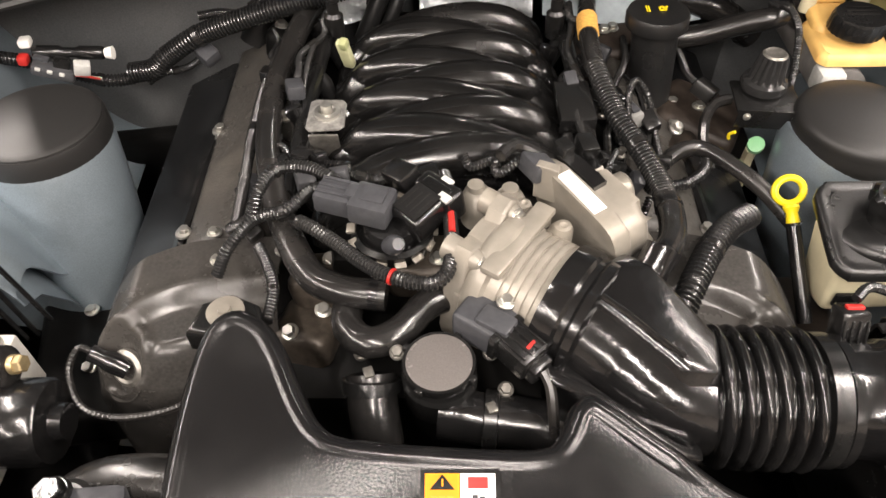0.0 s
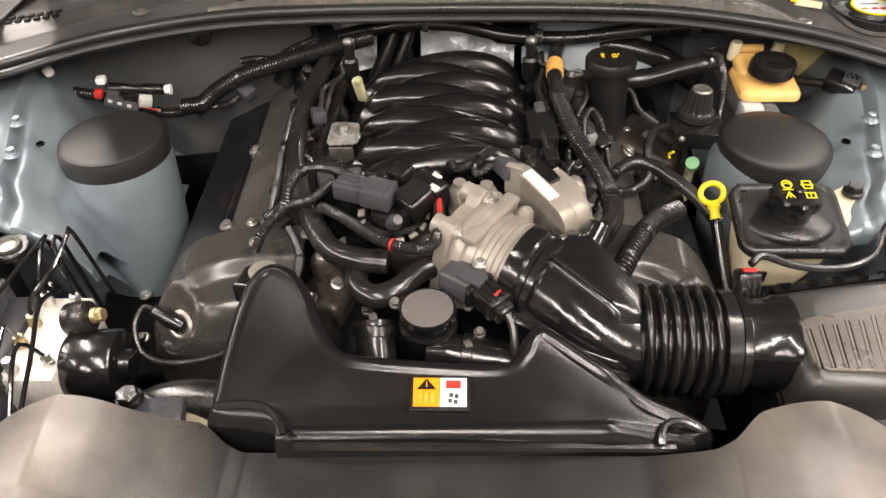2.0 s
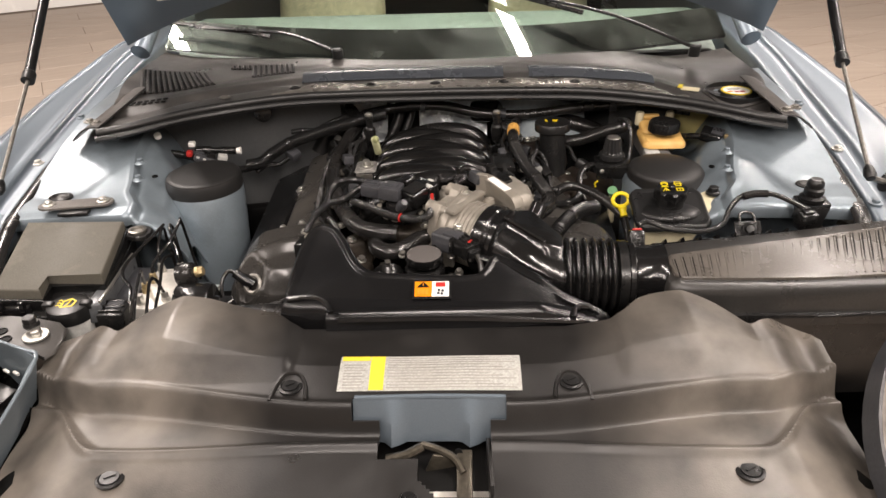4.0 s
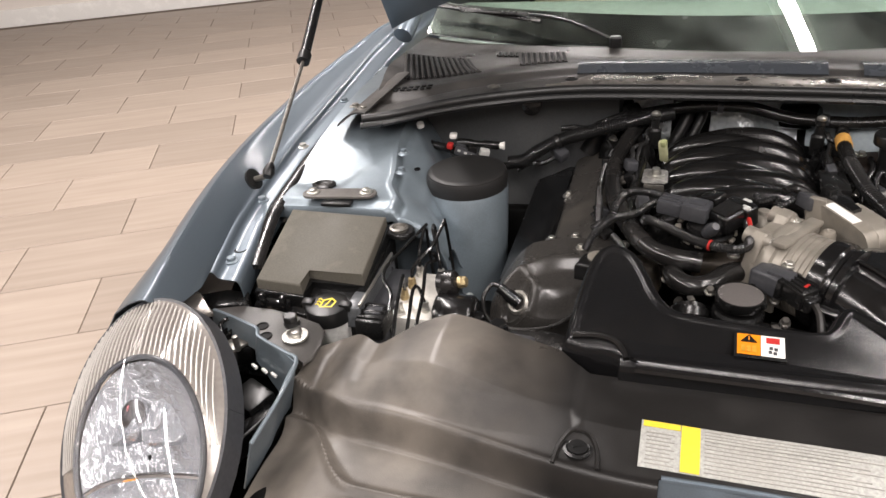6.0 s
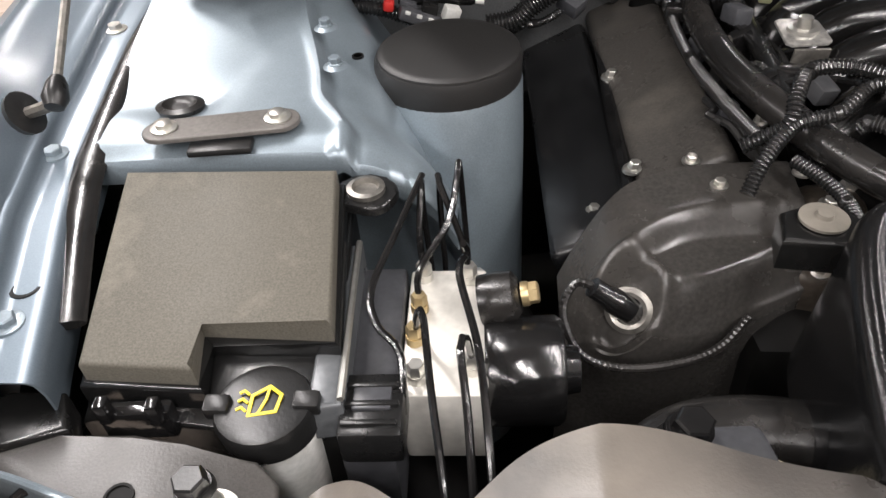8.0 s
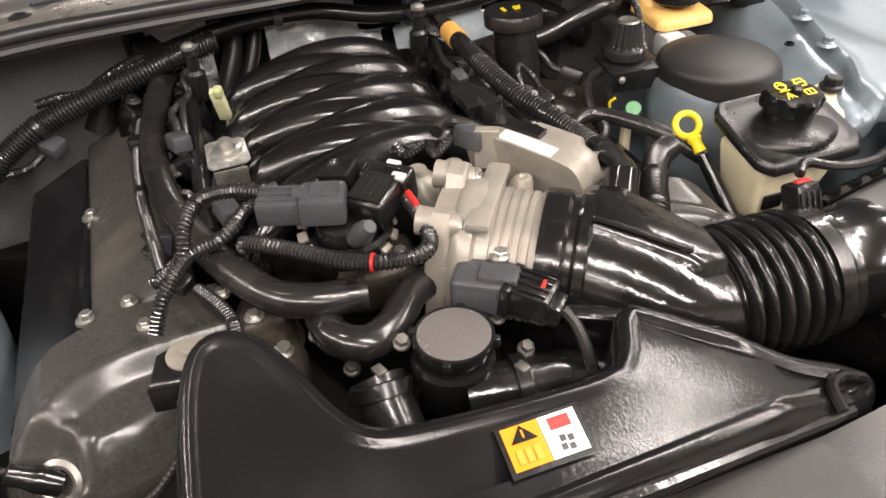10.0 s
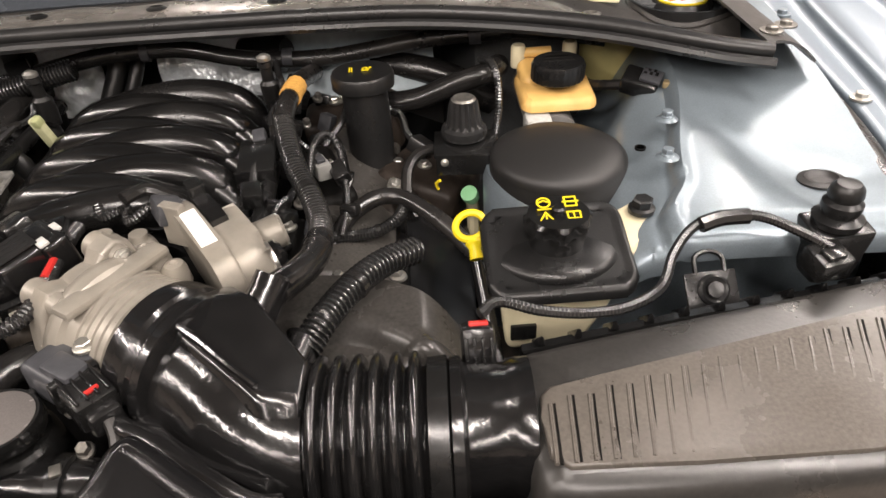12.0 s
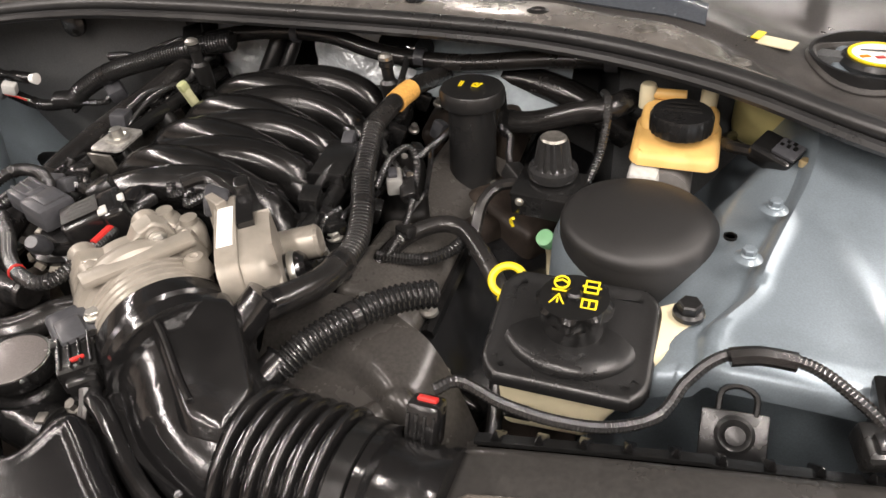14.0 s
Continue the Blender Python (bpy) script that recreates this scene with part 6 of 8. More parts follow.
def air_top(x, y):
    return 0.800 + 0.03 * (y - 0.45) + 0.006 * smooth01(0.5, 0.75, x)


LIDA = [(0.350, 0.470), (0.352, 0.490), (0.362, 0.500), (0.513, 0.526), (0.656, 0.546), (0.740, 0.556), (0.760, 0.540), (0.760, 0.400), (0.745, 0.380), (0.560, 0.372), (0.400, 0.374), (0.362, 0.378), (0.350, 0.392)]
part("lid", plate(LIDA, lambda x, y: air_top(x, y) - 0.003, 0.740, ((-0.004, None), (0.0, 0.030), (0.0005, 0.018), (0.003, 0.008), (0.008, 0.002), (0.014, 0.0)), 0.008), mat("dusty_satin_lid_rim", (0.022, 0.021, 0.0195), 0.32, 0, 300, 0.2, 0.12, (0.045, 0.041, 0.037), 0.6, rvary=0.3, spec=0.5), air, "satin dusty black lid rim", 60)
PANA = [(0.362, 0.448), (0.370, 0.456), (0.432, 0.467), (0.560, 0.491), (0.634, 0.504), (0.735, 0.524), (0.748, 0.514), (0.748, 0.400), (0.735, 0.390), (0.550, 0.386), (0.450, 0.388), (0.372, 0.392), (0.361, 0.402), (0.360, 0.430)]
part("lid_panel", slab(PANA, lambda x, y: air_top(x, y) + 0.0015, 0.78, 0.003, 3), AIRM, air, "dusty ribbed grey-black top panel")
LOWA = [(x + (0.010 if x > 0.6 else -0.004), y + (0.010 if y > 0.46 else -0.010)) for x, y in LIDA]
part("shoulder", slab(LOWA, 0.752, 0.735, 0.006, 3), SATIN, air)
part("base", slab([(x, y) for x, y in LIDA], 0.74, 0.60, 0.01), SATIN, air)
for i in range(28):
    x = 0.3675 + 0.0136 * i
    lean = 0.004 + 0.13 * (x - 0.3675)
    y0, y1 = 0.394, 0.440 + 0.205 * (x - 0.3675) + 0.003 * (i % 2)
    way = [(x - lean * (1 - k), y0 + (y1 - y0) * k) for k in (0.0, 0.33, 0.66, 1.0)]
    part("rib", tube([(a, b, air_top(a, b) + 0.0012) for a, b in way], 0.0016, 6, 0.02), AIRM, air)
    # near-black strip beside each rib, standing for the shade in a groove
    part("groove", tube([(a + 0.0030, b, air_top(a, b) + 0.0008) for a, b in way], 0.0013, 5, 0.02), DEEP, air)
# rear flange of the lid, stiffened by thin wedges


def flange_y(x):
    return 0.508 + 0.172 * (x - 0.372) if x < 0.51 else 0.5297 + 0.14 * (x - 0.51)


part("rear_flange", sheet(60, 6, lambda u, v: (0.360 + 0.372 * u, flange_y(0.360 + 0.372 * u) - 0.004 + 0.018 * v, 0.790 - 0.004 * v - 0.022 * smooth01(0.55, 1.0, v)), 0.003), SATIN, air, "satin black rear flange of the lid")
for i in range(13):
    x = 0.374 + 0.0285 * i
    y = flange_y(x)
    part("flange_wedge", hull(((x - 0.0045, y + 0.014, 0.782), (x + 0.0045, y + 0.014, 0.782), (x - 0.0035, y - 0.004, 0.792), (x + 0.0035, y - 0.004, 0.792), (x - 0.001, y - 0.003, 0.800), (x + 0.001, y - 0.003, 0.800), (x - 0.004, y + 0.012, 0.770), (x + 0.004, y + 0.012, 0.770)), 0.0008, 1), GLOSS, air)
stud = thing("air_box_mount", (0.522, 0.556, 0.77), "black square mounting tab with a round black stud", "mount")
part("tab", box((0.524, 0.562, 0.780), (0.044, 0.034, 0.004), (48, 0, 4), 0.0015), MATTE, stud)
part("loop", tube([(0.512, 0.572, 0.792), (0.513, 0.582, 0.801), (0.524, 0.586, 0.804), (0.535, 0.582, 0.801), (0.536, 0.572, 0.792)], 0.0022, 6, 0.004), SATIN, stud)
part("stud", lathe([(0.013, 0), (0.013, 0.003), (0.0105, 0.005), (0.007, 0.003), (0.0065, 0.007), (0, 0.008)], (0.524, 0.561, 0.783), (0, -0.74, 0.67), 24), MATTE, stud)
bmp = thing("rubber_bumper", (0.627, 0.585, 0.80), "black ribbed rubber hood stop on a bracket", "rubber stop")
part("stop", lathe([(0.019, -0.020), (0.020, -0.014), (0.0135, -0.011), (0.0155, -0.006), (0.0155, 0.0), (0.012, 0.003), (0.0135, 0.007), (0.0125, 0.013), (0.009, 0.017), (0, 0.018)], (0.624, 0.581, 0.846), (0, -0.05, 1), 28), MATTE, bmp)
part("seat", hull(((0.598, 0.598, 0.828), (0.650, 0.602, 0.828), (0.652, 0.566, 0.824), (0.600, 0.562, 0.824), (0.606, 0.590, 0.775), (0.642, 0.590, 0.775), (0.642, 0.568, 0.775), (0.608, 0.566, 0.775)), 0.004, 2), SATIN, bmp)
part("connector", box((0.604, 0.551, 0.812), (0.030, 0.026, 0.020), (12, 0, 15), 0.003), SATIN, bmp)
part("connector_lock", box((0.604, 0.545, 0.823), (0.016, 0.012, 0.005), (12, 0, 15), 0.001), GLOSS, bmp)

# ---- right side: power steering reservoir, dipstick, brake reservoir, fillers ----
ps = thing("power_steering_reservoir", (0.405, 0.61, 0.68), "ivory fluid reservoir with black lid and lobed cap", "reservoir")


def ps_top(x, y):
    return 0.806 + 0.28 * (y - 0.608)


part("lid", plate(rounded(0.405, 0.607, 0.124, 0.094, 0.020), ps_top, 0.792, ((0.004, 0.013), (0.0, 0.010), (0.0, 0.004), (0.002, 0.0005), (0.005, 0.0), (0.008, 0.0012), (0.013, 0.0012)), 0.004), MATTE, ps, "matte black lid with a rolled rim", 60)
part("crown", lathe([(0.055, -0.012), (0.053, -0.0065), (0.046, -0.0035), (0.036, -0.0015), (0.026, 0.0), (0, 0.0)], (0.405, 0.608, 0.8070), (0, -0.27, 1), 48, squash=(1.0, 0.78)), MATTE, ps, "", 60)
part("bowl", hull(((0.354, 0.573, 0.780), (0.454, 0.573, 0.780), (0.455, 0.643, 0.788), (0.353, 0.643, 0.788), (0.358, 0.575, 0.72), (0.425, 0.578, 0.72), (0.428, 0.630, 0.70), (0.362, 0.630, 0.70), (0.440, 0.590, 0.768)), 0.008, 3), IVORY, ps, "aged ivory plastic bowl", 60)
part("bowl_label", box((0.372, 0.5705, 0.745), (0.022, 0.004, 0.016), (4, 0, 0), 0.001), SATIN, ps)
part("cap_neck", lathe([(0.023, -0.010), (0.022, 0.012), (0, 0.012)], (0.405, 0.610, 0.812), (0, -0.22, 1), 32), SATIN, ps)
part("arm", slab([(0.445, 0.600), (0.452, 0.640), (0.480, 0.655), (0.497, 0.650), (0.500, 0.635), (0.488, 0.622), (0.462, 0.590)], lambda x, y: 0.806 + 0.2 * (y - 0.62), 0.792, 0.003), IVORY, ps)
part("arm_bolt", bolt((0.485, 0.640, 0.812), 0.009, 0.014, (0, -0.1, 1), 1.3), MATTE, ps)
capn = part("cap", lathe([(0.020, -0.004), (0.0255, -0.002), (0.0270, 0.004), (0.0270, 0.013), (0.0250, 0.0165), (0.010, 0.0168), (0, 0.0160)], (0.405, 0.612, 0.822), (0, -0.22, 1), 64, wob=lambda a, h: 1 + (0.06 * math.cos(8 * a) if h < 0.0165 else 0)), SATIN, ps, "black lobed cap with yellow symbols")
part("cap_button", lathe([(0.006, 0.015), (0.006, 0.021), (0.004, 0.023), (0, 0.023)], (0.405, 0.612, 0.822), (0, -0.22, 1), 16), SATIN, capn)


def pz(a, b):
    return (0.405 + 0.92 * a, 0.6085 + 0.92 * b, 0.8400 + 0.20 * b)


def circle_pts(cx, cy, r, f, n=14):
    return [f(cx + r * math.cos(2 * math.pi * i / n), cy + r * math.sin(2 * math.pi * i / n)) for i in range(n)]


mark(circle_pts(-0.012, 0.010, 0.0058, pz), 0.0007, capn, closed=True)
mark([pz(-0.017, 0.010), pz(-0.012, 0.0125), pz(-0.007, 0.010)], 0.0006, capn)
mark([pz(-0.018, 0.002), pz(-0.006, 0.002)], 0.0006, capn)
mark([pz(-0.018, -0.012), pz(-0.012, -0.002), pz(-0.006, -0.012)], 0.0006, capn, closed=True)
mark([pz(-0.012, -0.010), pz(-0.012, -0.006)], 0.0006, capn)
mark([pz(0.007, 0.004), pz(0.017, 0.004), pz(0.017, 0.015), pz(0.007, 0.015)], 0.0007, capn, closed=True)
mark([pz(0.005, 0.0095), pz(0.019, 0.0095)], 0.0007, capn)
mark([pz(0.007, -0.011), pz(0.018, -0.011), pz(0.018, -0.003), pz(0.007, -0.003)], 0.0007, capn, closed=True)
mark([pz(0.0125, -0.011), pz(0.0125, -0.003)], 0.0006, capn)

dip = thing("dipstick", (0.338, 0.668, 0.70), "yellow ring-handled dipstick in a black tube", "dipstick")
DC = V((0.338, 0.672, 0.788))
du, dv = V((1, 0.1, 0.12)).normalized(), V((-0.1, 0.75, 0.66)).normalized()
part("ring", tube([DC + du * math.cos(a) * 0.0140 + dv * math.sin(a) * 0.0125 for a in (2 * math.pi * i / 16 for i in range(17))], 0.0036, 8, 0.004), YELLOW, dip)
part("collar", lathe([(0.007, 0), (0.008, -0.003), (0.0055, -0.008), (0.0065, -0.018), (0, -0.018)], DC - dv * 0.014, dv, 16), YELLOW, dip)
part("tube", tube([DC - dv * 0.035, DC - dv * 0.075, DC - dv * 0.13], 0.007, 10, 0.02), GLOSS, dip)

mcr = thing("brake_fluid_reservoir", (0.45, 0.89, 0.78), "amber brake fluid reservoir with a black screw cap", "reservoir")
part("tray", plate(rounded(0.455, 0.880, 0.084, 0.076, 0.014), lambda x, y: 0.829 + 0.12 * (y - 0.86), 0.797, ((0.0, 0.012), (0.0006, 0.006), (0.003, 0.002), (0.007, 0.0)), 0.005), AMBER, mcr, "", 60)
part("rear_hump", plate(rounded(0.455, 0.905, 0.076, 0.046, 0.015), lambda x, y: 0.842 + 0.25 * (y - 0.90), 0.81, ((0.0, 0.010), (0.001, 0.004), (0.004, 0.001), (0.008, 0.0)), 0.005), AMBER, mcr, "", 60)
for cx in (0.420, 0.480):
    part("stub", lathe([(0.0085, -0.02), (0.0085, 0.004), (0.007, 0.007), (0, 0.007)], (cx, 0.925, 0.856), (0, -0.1, 1), 14), IVORY, mcr)
part("cross_pipe", lathe([(0.006, -0.03), (0.006, 0.012), (0, 0.013)], (0.446, 0.926, 0.852), (1, 0, 0), 14), AMBER, mcr)
cpm = part("cap", lathe([(0.027, -0.010), (0.0295, -0.008), (0.0295, 0.009), (0.0275, 0.013), (0.0260, 0.0125), (0, 0.0125)], (0.457, 0.876, 0.848), (0, -0.2, 1), 96, wob=lambda a, h: 1 + (0.016 * math.cos(24 * a) if h < 0.0095 else 0)), MATTE, mcr, "black ribbed screw cap")
for k in range(5):
    part("cap_bar", box((0.457, 0.862 + 0.006 * k, 0.8580 + 0.0012 * k), (0.036 - 0.004 * abs(k - 2), 0.0016, 0.0008), (11, 0, 0), 0), SHIELD, cpm)
part("sub_tank", box((0.430, 0.842, 0.798), (0.03, 0.03, 0.03), (0, 0, 0), 0.006), LIGHTGREY, mcr)
part("master_cylinder", tube([(0.45, 0.84, 0.785), (0.45, 0.90, 0.785), (0.45, 1.0, 0.785)], 0.026, 16, 0.02), mat("grey_cast_cylinder", (0.22, 0.21, 0.20), 0.5, 0.5), mcr)
deg = thing("coolant_expansion_tank", (0.57, 0.97, 0.78), "yellowed translucent coolant expansion tank under the cowl", "coolant tank")
part("tank", box((0.552, 0.998, 0.815), (0.080, 0.080, 0.085), (0, 0, -20), 0.026, 4), mat("yellowed_translucent_plastic", (0.46, 0.40, 0.17), 0.38, 0, 40, 0.12, 0.05, (0.55, 0.48, 0.24), 0.5), deg)
part("connector", box((0.543, 0.850, 0.838), (0.040, 0.030, 0.020), (18, 10, -30), 0.004), SATIN, deg)
part("connector_face", box((0.552, 0.842, 0.848), (0.022, 0.020, 0.004), (18, 10, -30), 0.001), GREY, deg)
for k in range(3):
    for j in range(2):
        part("pin", box((0.546 + 0.0055 * k, 0.846 - 0.0030 * k + 0.006 * j, 0.8508 + 0.001 * j), (0.0032, 0.0032, 0.002), (18, 10, -30), 0), DEEP, deg)
part("yellow_lock", box((0.566, 0.833, 0.842), (0.008, 0.010, 0.008), (0, 0, -30), 0.002), BRASS, deg)
part("sensor_lead", tube([(0.525, 0.858, 0.834), (0.505, 0.875, 0.828), (0.50, 0.91, 0.815), (0.51, 0.95, 0.80)], 0.006, 8, 0.01), RUBBER, deg)
cc = part("cap", lathe([(0.038, -0.03), (0.038, 0.006), (0.034, 0.011), (0, 0.011)], (0.636, 1.006, 0.866), (0, -0.1, 1), 40, wob=lambda a, h: 1 + 0.02 * math.cos(18 * a)), MATTE, deg, "black screw cap with a white and yellow warning disc")
part("disc", lathe([(0, 0.0115), (0.030, 0.0115), (0.030, 0.0122), (0, 0.0124)], (0.636, 1.006, 0.866), (0, -0.1, 1), 40), WHITE, cc)
part("yellow_ring", lathe([(0.031, 0.0112), (0.031, 0.0130), (0.0275, 0.0130), (0.0275, 0.0112)], (0.636, 1.006, 0.866), (0, -0.1, 1), 40), YELLOW, cc)
for k, mm in ((-0.012, ORANGE), (0.002, RED), (0.014, RED)):
    part("mark", box((0.632 + k, 0.996, 0.8785), (0.009, 0.007, 0.0008), (-6, 0, 20), 0), mm, cc)
for k in (-0.007, 0.004):
    part("bar", box((0.632 + k, 1.010, 0.8798), (0.016, 0.0025, 0.0006), (-6, 0, 0), 0), GREY, cc)
part("well", lathe([(0.064, -0.045), (0.063, -0.004), (0.059, -0.004), (0.054, -0.04), (0, -0.042)], (0.630, 0.990, 0.888), (0, 0, 1), 40), MATTE, deg, "black recessed well round the cap")
ctag = thing("cowl_tag", (0.51, 0.96, 0.90), "small yellowed white paper tag on the cowl", "tag")
part("paper", box((0.535, 1.000, cowl_z(0.535, 1.000) + 0.003), (0.042, 0.020, 0.0012), (4, 0, -24), 0), IVORY, ctag)
part("yellow_end", box((0.519, 1.007, cowl_z(0.519, 1.007) + 0.0038), (0.009, 0.018, 0.0012), (4, 0, -24), 0), YELLOW, ctag)

oil = thing("oil_filler", (0.241, 0.885, 0.74), "tall matte black oil filler neck with yellow-marked cap", "oil filler")
part("neck", tube([(0.243, 0.874, 0.745), (0.242, 0.882, 0.79), (0.240, 0.892, 0.846)], 0.026, 24, 0.02), MATTE, oil)
part("base_ring", lathe([(0.030, 0), (0.031, 0.008), (0.027, 0.010), (0, 0.010)], (0.243, 0.874, 0.745), (0, 0.15, 1), 28), SHIELD, oil)
oc = part("cap", lathe([(0.030, -0.008), (0.0335, -0.006), (0.034, 0.006), (0.032, 0.010), (0, 0.011)], (0.240, 0.892, 0.847), (0, 0.08, 1), 32, squash=(1.05, 1)), MATTE, oil)
for k in range(4):
    for j in range(2):
        part("bar", box((0.2265 + 0.0025 * j, 0.8985 - 0.0032 * k, 0.8590), (0.0014, 0.0022, 0.0006), (5, 0, 0), 0), YELLOW, oc)
mark([(0.243 + a, 0.894 + b, 0.8588) for a, b in ((-0.002, -0.004), (0.004, -0.004), (0.005, 0.001), (0.001, 0.004), (-0.002, 0.002))], 0.0009, oc, closed=True)
mark([(0.243 + a, 0.894 + b, 0.8588) for a, b in ((0.002, 0.000), (0.007, 0.004))], 0.0009, oc)

vv = thing("vapour_valve", (0.347, 0.81, 0.78), "smoky ribbed plastic valve on a black bracket", "valve")
SMOKE = mat("smoky_grey_plastic", (0.018, 0.018, 0.018), 0.20, 0, 200, 0.15, 0.08, (0.028, 0.028, 0.027), 0.4)
part("dome", lathe([(0.0235, -0.020), (0.0250, -0.015), (0.0235, -0.010), (0.0190, -0.008), (0.0172, -0.005), (0.0138, 0.019), (0.0125, 0.022), (0, 0.022)], (0.346, 0.812, 0.830), (0, -0.08, 1), 112, wob=lambda a, h: 1 + (0.09 * math.cos(14 * a) if h > -0.007 else 0)), SMOKE, vv)
part("dome_top", lathe([(0.0130, 0.0), (0.011, 0.002), (0.007, 0.0005), (0, 0.001)], (0.346, 0.8105, 0.852), (0, -0.08, 1), 20), DULL, vv, "dusty bronze-grey dome top")
part("tray", box((0.346, 0.800, 0.806), (0.066, 0.050, 0.004), (4, 0, -4), 0.001), SATIN, vv)
part("front_plate", box((0.348, 0.775, 0.795), (0.070, 0.003, 0.026), (8, 0, -6), 0.001), SATIN, vv)
part("side_plate", box((0.379, 0.795, 0.796), (0.003, 0.040, 0.022), (0, 0, -4), 0.001), SATIN, vv)
for k in (-0.026, 0.024):
    part("rivet", bolt((0.348 + k, 0.7725 - k * 0.1, 0.799), 0.003, 0.003, (0, -1, 0.1), 1.4), STEEL, vv)
part("side_lead", tube([(0.378, 0.815, 0.800), (0.386, 0.840, 0.822), (0.388, 0.862, 0.848), (0.384, 0.89, 0.858), (0.376, 0.92, 0.85)], 0.0045, 8, 0.006, rib=0.0034, depth=0.15), LOOM, vv)
part("pipe", tube([(0.312, 0.805, 0.800), (0.295, 0.800, 0.798), (0.283, 0.785, 0.788), (0.281, 0.765, 0.770), (0.286, 0.740, 0.755)], 0.006, 8, 0.008), RUBBER, vv)
part("yellow_clip", tube([(0.316, 0.776, 0.778), (0.312, 0.780, 0.772), (0.314, 0.782, 0.764)], 0.0018, 6, 0.004), YELLOW, vv)
gp = thing("green_plug", (0.348, 0.788, 0.73), "pale green plastic test plug", "plug")
part("cap", lathe([(0.0, -0.008), (0.008, -0.008), (0.0095, 0.0), (0.009, 0.006), (0, 0.008)], (0.348, 0.784, 0.752), (-0.3, -0.5, 0.8), 20), GREEN, gp)
part("stem", tube([(0.350, 0.793, 0.741), (0.352, 0.80, 0.72), (0.352, 0.80, 0.68)], 0.007, 8, 0.01), IVORY, gp)

# ---- water outlet, hoses ----
wo = thing("coolant_filler", (0.0, 0.465, 0.72), "round black pressure cap on its coolant neck", "coolant filler")
part("neck", lathe([(0.031, -0.06), (0.031, -0.02), (0.028, -0.016), (0, -0.016)], (-0.001, 0.466, 0.796), (0, -0.2, 1), 28), SATIN, wo)
cp = part("cap", lathe([(0.0275, -0.014), (0.029, -0.010), (0.0295, -0.002), (0.0285, 0.002), (0.026, 0.0015), (0, 0.001)], (-0.001, 0.466, 0.800), (0, -0.2, 1), 48), SATIN, wo, "scuffed pressure cap")
part("cap_face", lathe([(0.0262, 0.0010), (0.0262, 0.0022), (0.024, 0.0026), (0, 0.0028)], (-0.001, 0.466, 0.800), (0, -0.2, 1), 48), mat("scuffed_dark_metal", (0.135, 0.124, 0.118), 0.26, 0.3, 900, 0.12, 0.08, (0.20, 0.185, 0.178), 0.5, spec=0.6), cp, "smooth scuffed grey cap face")
for a in (60, 150, 240, 330):
    a = radians(a)
    part("lug", box((-0.001 + 0.030 * math.cos(a), 0.466 + 0.030 * math.sin(a), 0.798), (0.006, 0.007, 0.008), (0, 0, math.degrees(a)), 0.002), SATIN, cp)
part("branch", tube([(0.0, 0.450, 0.752), (0.030, 0.445, 0.752), (0.075, 0.440, 0.750), (0.11, 0.43, 0.745)], 0.022, 18, 0.01), GLOSS, wo)
part("left_hose", tube([(-0.058, 0.475, 0.770), (-0.056, 0.455, 0.755), (-0.052, 0.435, 0.735), (-0.05, 0.42, 0.70)], 0.021, 18, 0.008), RUBBER, wo)
for q, ax in (((-0.057, 0.468, 0.765), (0, -0.7, -0.7)), ((0.040, 0.444, 0.752), (1, -0.1, 0))):
    cl = part("clamp", lathe([(0.0225, -0.006), (0.0245, -0.005), (0.0245, 0.005), (0.0225, 0.006)], q, ax, 28), SATIN, wo, "dark spring hose clamp")
    part("clamp_tab", box((q[0], q[1] - 0.004, q[2] + 0.0245), (0.008, 0.010, 0.003), (0, 0, 20), 0.001), DULL, cl)
for q in ((-0.035, 0.482, 0.790), (0.040, 0.485, 0.785), (0.052, 0.46, 0.77), (-0.088, 0.535, 0.770), (-0.07, 0.505, 0.755)):
    part("bolt", bolt(q, 0.005, 0.009, (0, -0.4, 1), 1.3), DULL, wo)

def hose(nm, lb, mt, r, rib, pts):
    pts = [V(p) for p in pts]
    mid = pts[len(pts) // 2]
    h = thing(nm, (mid.x, mid.y, min(p.z for p in pts) - r), lb, "hose" if "hose" in nm or "line" in nm else "wiring", "wiring looms" if nm == "wiring_loom" else "")
    part("sleeve", tube(pts, r, 14 if r > 0.008 else 9, 0.008, rib=(0.0048 if nm == "ribbed_hose" else 0.0042 if r > 0.008 else 0.0032) if rib else 0, depth=0.20), mt, h)
    if rib:
        # a few turns of tape where branches leave the loom
        i = len(pts) // 2
        a, b = pts[i - 1].lerp(pts[i], 0.85), pts[i]
        part("tape_wrap", tube([a, a.lerp(b, 0.5), b], r * 1.03, 10, 0.004), RUBBER, h)
    if nm == "vapour_hose":
        for k in (2, 4, 6):
            a, b = pts[k].lerp(pts[k + 1], 0.4), pts[k].lerp(pts[k + 1], 0.52)
            part("hose_clip", tube([a, a.lerp(b, 0.5), b], r * 1.12, 10, 0.004), GREY, h)
    elif r > 0.012 and not rib:
        for p, q in ((pts[0], pts[1]), (pts[-1], pts[-2])):
            e = (q - p).normalized()
            part("clamp", tube([p + e * 0.006, p + e * 0.010, p + e * 0.014], r * 1.05, 14, 0.003), GLOSS, h)


